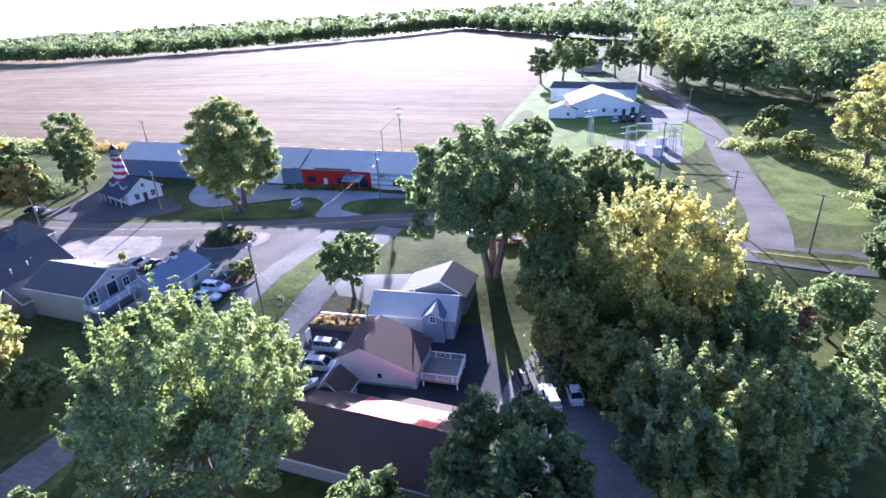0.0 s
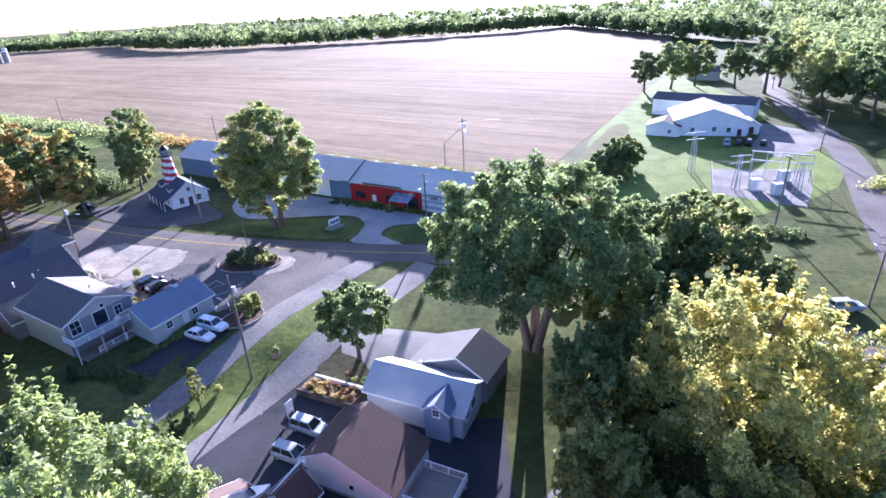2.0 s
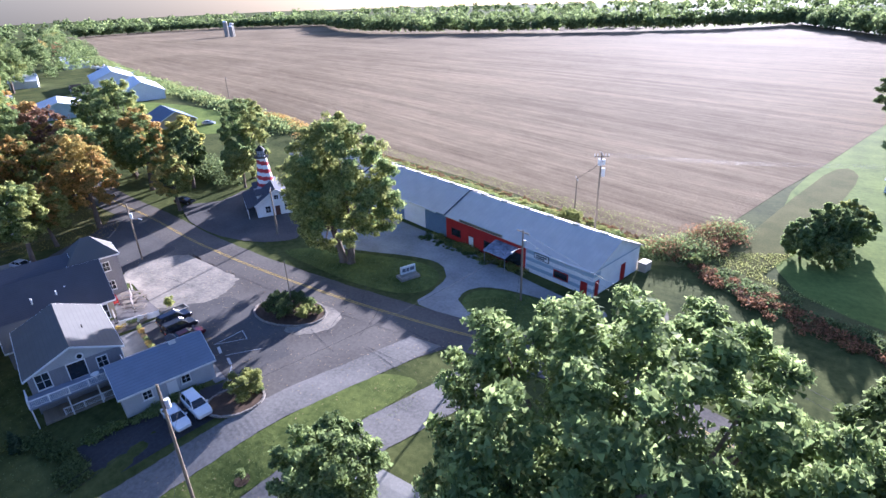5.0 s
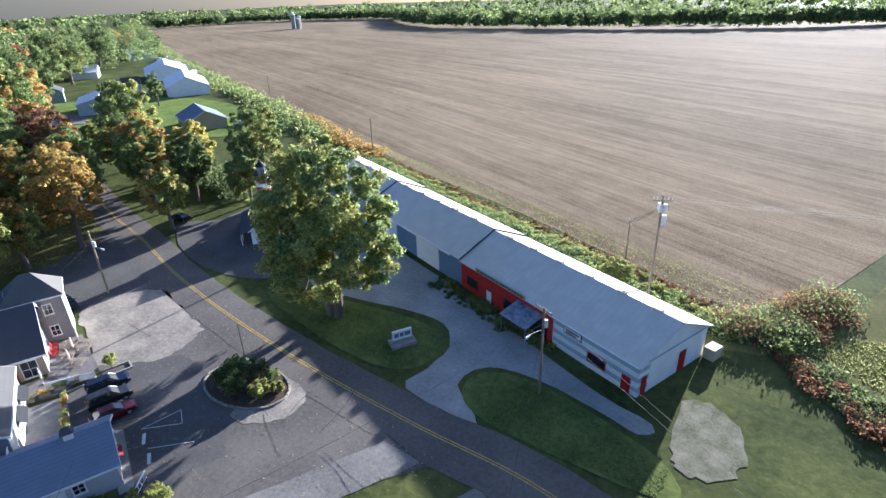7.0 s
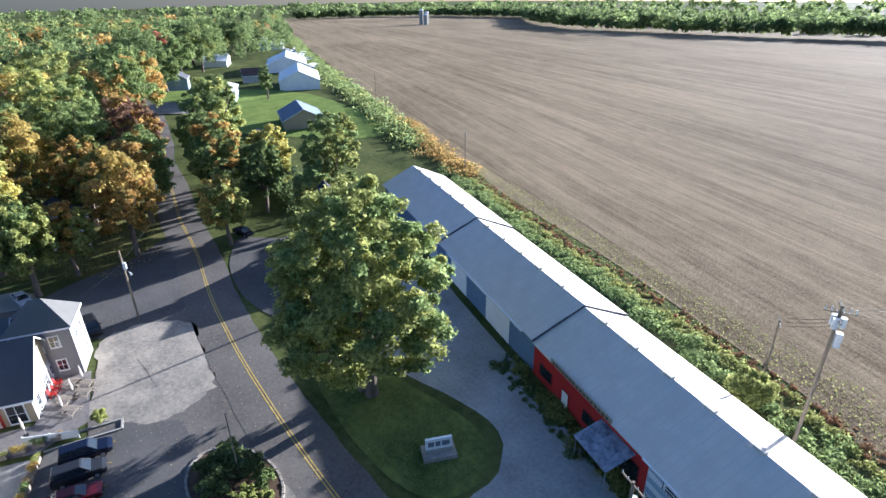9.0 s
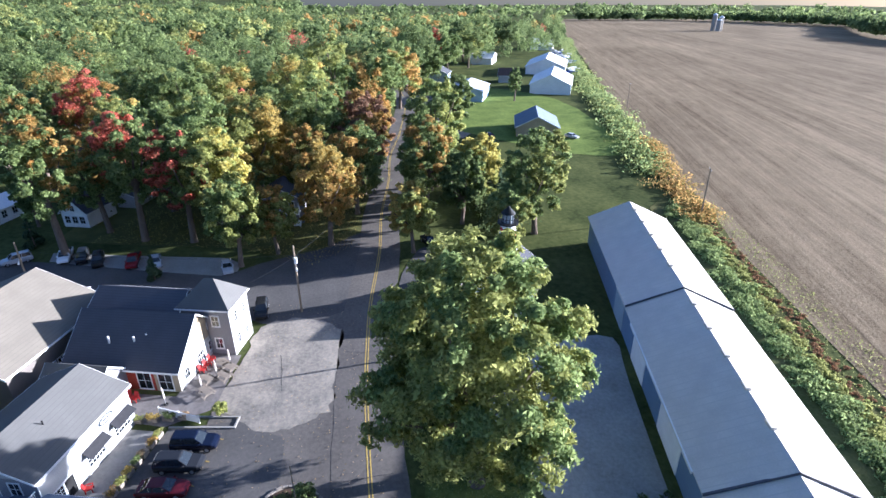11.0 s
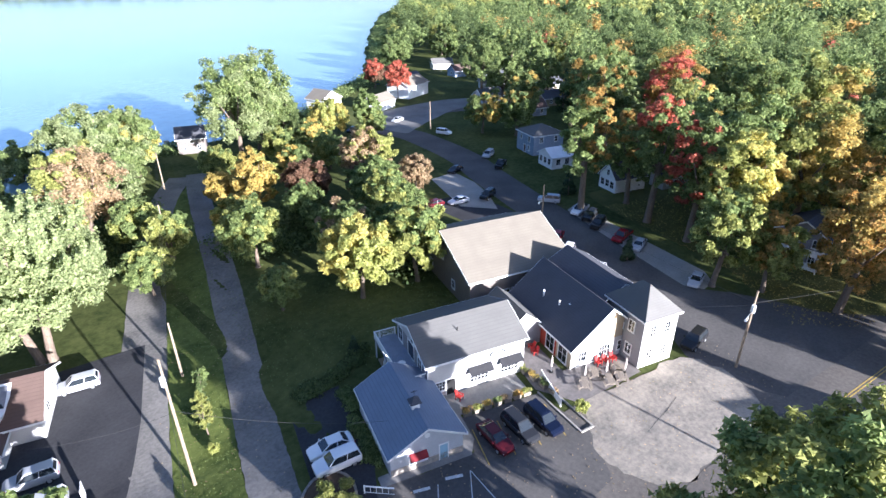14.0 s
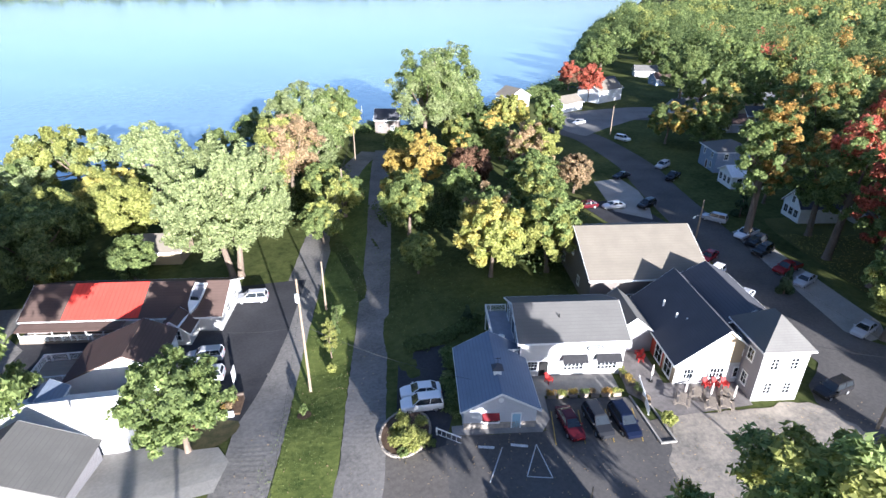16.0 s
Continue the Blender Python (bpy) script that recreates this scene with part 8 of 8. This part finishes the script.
def frame_tower(x, y, h, turn):
    t = thing("lattice_tower", "galvanised lattice tower in the substation", "tower", "substation towers", (x, y, 0), turn)
    for sx in (-0.6, 0.6):
        for sy in (-0.6, 0.6):
            part("leg", Geo().tube([(sx, sy, 0), (sx * 0.5, sy * 0.5, h)], [0.07, 0.06], 4), STEEL, t)
    for k in range(int(h)):
        a, b = 0.6 - 0.3 * k / h, 0.6 - 0.3 * (k + 1) / h
        for s in (-1, 1):
            part("brace", Geo().tube([(-a, s * a, k), (b, s * b, k + 1)], [0.035, 0.035], 3), STEEL, t)
            part("brace", Geo().tube([(s * a, -a, k), (s * b, b, k + 1)], [0.035, 0.035], 3), STEEL, t)
    for z in (h - 0.4, h - 2.0):
        part("crossarm", Geo().box(-2.4, 2.4, -0.08, 0.08, z, z + 0.16), STEEL, t)
    return t


frame_tower(42.2, 165.6, 10, 20)
frame_tower(48.8, 152.6, 8, 20)
frame_tower(60.6, 150.6, 7, 20)
for tx, ty in ((52.6, 152.2), (56.2, 149.2), (60.5, 158.5)):
    t = thing("power_transformer", "grey transformer on the substation pad", "transformer", "transformers", (tx, ty, 0.05), 15)
    part("tank", Geo().box(-1.1, 1.1, -0.8, 0.8, 0.2, 2.6), surf("grey_transformer", (0.5, 0.5, 0.5)), t)
    part("plinth", Geo().box(-1.4, 1.4, -1.1, 1.1, 0, 0.2), CONCRETE, t)
    for k in range(3):
        part("bushing", Geo().cyl(-0.7 + 0.7 * k, 0, 2.6, 3.5, 0.09, 0.05, 8), surf("porcelain", (0.6, 0.6, 0.58)), t)
rk = thing("bus_rack", "steel switchgear rack in the substation", "switchgear", "", (60, 160, 0.05), -20)
for k in range(5):
    part("frame_post", Geo().box(-6 + k * 3, -5.85 + k * 3, -0.1, 0.1, 0, 6), STEEL, rk)
part("beam", Geo().box(-6.2, 6.2, -0.12, 0.12, 6, 6.25), STEEL, rk)
part("beam", Geo().box(-6.2, 6.2, -0.12, 0.12, 4, 4.2), STEEL, rk)
fn = thing("wire_fence", "chain-link fence round the substation", "fence")
cor = [(47.2, 167.6), (43.3, 149.8), (59.3, 141.4), (65, 154), (69.4, 168), (47.2, 167.6)]
for (x0, y0), (x1, y1) in zip(cor, cor[1:]):
    n = int(math.dist((x0, y0), (x1, y1)) / 3)
    for k in range(n):
        part("post", Geo().cyl(x0 + (x1 - x0) * k / n, y0 + (y1 - y0) * k / n, 0, 2.1, 0.04, sides=5), STEEL, fn)
    part("rail", Geo().tube([(x0, y0, 2.05), (x1, y1, 2.05)], [0.03, 0.03], 4), STEEL, fn)

# ---- yard between the sheds and the field ----
ry = np.random.default_rng(77)
for k in range(26):
    f = k / 25
    bx, by = -312 - 130 * f + ry.uniform(-6, 6), 262 + 54 * f + ry.uniform(-6, 4)
    y_ = thing("stored_boat", "white boat stored on a trailer in the yard", "boat", "stored boats", (bx, by, lie(bx, by)), ry.uniform(0, 180))
    hl, hw = ry.uniform(2.6, 4.2), ry.uniform(1.0, 1.4)
    part("hull", Geo().add([(-hl, -hw, 1.7), (-hl, hw, 1.7), (hl * 0.4, hw, 1.8), (hl, 0, 2.0), (hl * 0.4, -hw, 1.8), (-hl * 0.9, 0, 0.7), (hl * 0.7, 0, 0.8)], [(0, 4, 3, 2, 1), (0, 1, 5), (1, 2, 6, 5), (2, 3, 6), (3, 4, 6), (4, 0, 5, 6)]), TRIM if k % 5 else surf("blue_canvas", (0.03, 0.08, 0.3), 0.8), y_)
    part("cabin", Geo().add([(-hl * 0.5, -hw * 0.6, 1.7), (hl * 0.3, -hw * 0.5, 1.75), (hl * 0.3, hw * 0.5, 1.75), (-hl * 0.5, hw * 0.6, 1.7), (-hl * 0.45, -hw * 0.5, 2.5), (hl * 0.1, -hw * 0.4, 2.5), (hl * 0.1, hw * 0.4, 2.5), (-hl * 0.45, hw * 0.5, 2.5)], [(4, 5, 6, 7), (0, 1, 5, 4), (1, 2, 6, 5), (2, 3, 7, 6), (3, 0, 4, 7)]), TRIM, y_)
    part("trailer_frame", Geo().box(-hl, hl * 0.8, -0.5, 0.5, 0.45, 0.62), STEEL, y_)
    for s_ in (-1, 1):
        part("wheel", Geo().tube([(-hl * 0.3, s_ * 0.75, 0.33), (-hl * 0.3, s_ * 0.95, 0.33)], [0.33, 0.33], 10), surf("tyre_rubber", (0.02, 0.02, 0.02), 0.8), y_)

# ---- farm across the field ----
for k, (fx, fy, fh) in enumerate(((-700, 660, 20), (-692, 664, 17), (-684, 655, 14))):
    so = thing("farm_silo", "pale concrete farm silo with a domed cap", "silo", "silos", (fx, fy, lie(fx, fy)))
    part("shell", Geo().cyl(0, 0, -1, fh, 3.2, sides=16), CONCRETE, so)
    part("dome", Geo().tube([(0, 0, fh), (0, 0, fh + 1.3), (0, 0, fh + 2.1)], [3.3, 2.3, 0.3], 16), METAL_WHITE, so)
house("farm_barn", "pale barn beside the silos", "barn", -746.9, 715.1, -20, 26, 14, 6, 5, PANEL_WHITE, METAL_WHITE, "x", 0.4, z=lie(-660, 655))
house("farm_house", "white farmhouse by the field", "house", -696.6, 698.5, -20, 14, 9, 5, 3, SIDING_WHITE, SHINGLE_DARK, "x", 0.4, z=lie(-615, 640))

# ---- fallen leaves and grass tufts ----


def strewn(name, label, areas, count, size, material, seed, up=0.0):
    """Many small blades: fallen leaves lie flat, grass tufts stand up."""
    rng = np.random.default_rng(seed)
    pts = []
    while len(pts) < count:
        poly = areas[int(rng.integers(len(areas)))]
        xs, ys = [p[0] for p in poly], [p[1] for p in poly]
        p = (rng.uniform(min(xs), max(xs)), rng.uniform(min(ys), max(ys)))
        if inside(p, poly):
            pts.append((p[0], p[1], lie(*p) + 0.09))
    pos = np.array(pts)
    a = rng.uniform(0, 6.283, count)
    s = size * rng.uniform(0.5, 1.3, count)
    d = np.stack([np.cos(a), np.sin(a), np.zeros(count)], 1) * s[:, None]
    e = np.stack([-np.sin(a), np.cos(a), np.zeros(count)], 1) * s[:, None] * 0.45
    tip = pos + d * (1 - 0.6 * up) + np.stack([np.zeros(count), np.zeros(count), s * (0.15 + 0.9 * up)], 1)
    blade = np.stack([pos - e, pos + e, tip], 1).reshape(-1, 3)
    me = raw_mesh(name, [blade], [np.arange(count * 3).reshape(-1, 3)], material)
    return tagged(new(name, me), label, "leaves" if not up else "grass", "", "stuff")


MEDIAN = [(-19.3, 102), (-18.2, 98.5), (-22.4, 89.7), (-32, 67.9), (-44, 33), (-49.3, 38.6), (-42, 58.5), (-32.1, 82.7), (-23.9, 100.9)]
SHADED = [vil(-2, -17), vil(-20, -19), vil(-20, -24), vil(-30, -44), vil(12, -44), vil(7.5, -17)]
LOTS = [(-31.4, 93.8), (-19.3, 111.6), (-44.9, 116), (-80.2, 117.7), (-86.2, 105), (-67.4, 99.7), (-41.4, 91.7)]
LANES = [(-11.2, 108.7), (-27.1, 74.4), (-43.4, 30.3), (-54.7, 34.6), (-36, 84.7), (-21.4, 110.5)]
PARK = [(-107.6, 98.7), (-97.7, 110.8), (-103.1, 117.9), (-157.7, 130.6), (-161.6, 89.2), (-117.4, 70.7)]
strewn("fallen_leaves", "dry tan leaves scattered over lots and lanes", [LOTS, LANES], 1500, 0.16, LEAF["pink"], 5)
strewn("fallen_leaves_park", "yellow fallen leaves on the park lawn", [PARK], 9000, 0.24, LEAF["gold"], 6)
strewn("grass_tufts", "uneven grass tufts of the median strip", [MEDIAN], 3500, 0.10, LEAF["green"], 7, 0.4)
strewn("grass_tufts_lawn", "uneven grass tufts of the shaded lawns", [SHADED, [(-61.5, 122.9), (-43.9, 119.2), (-31.9, 120.6), (-31.2, 127.4), (-39.8, 129.8)], [(-24, 121.8), (-16.6, 127.4), (-0.9, 123.2), (-0.6, 119.3), (-18.6, 118.7)]], 14000, 0.14, LEAF["deep"], 8, 0.4)
strewn("grass_tufts_field", "dry weeds and grass beside the field", [[(-107.7, 187.2), (-1.2, 149.6), (7, 162.2), (-107.3, 197.3)], [(2.9, 153.8), (26.2, 142.1), (47, 126.5), (15.3, 150.3), (19.9, 161)]], 9000, 0.22, LEAF["olive"], 9, 0.6)
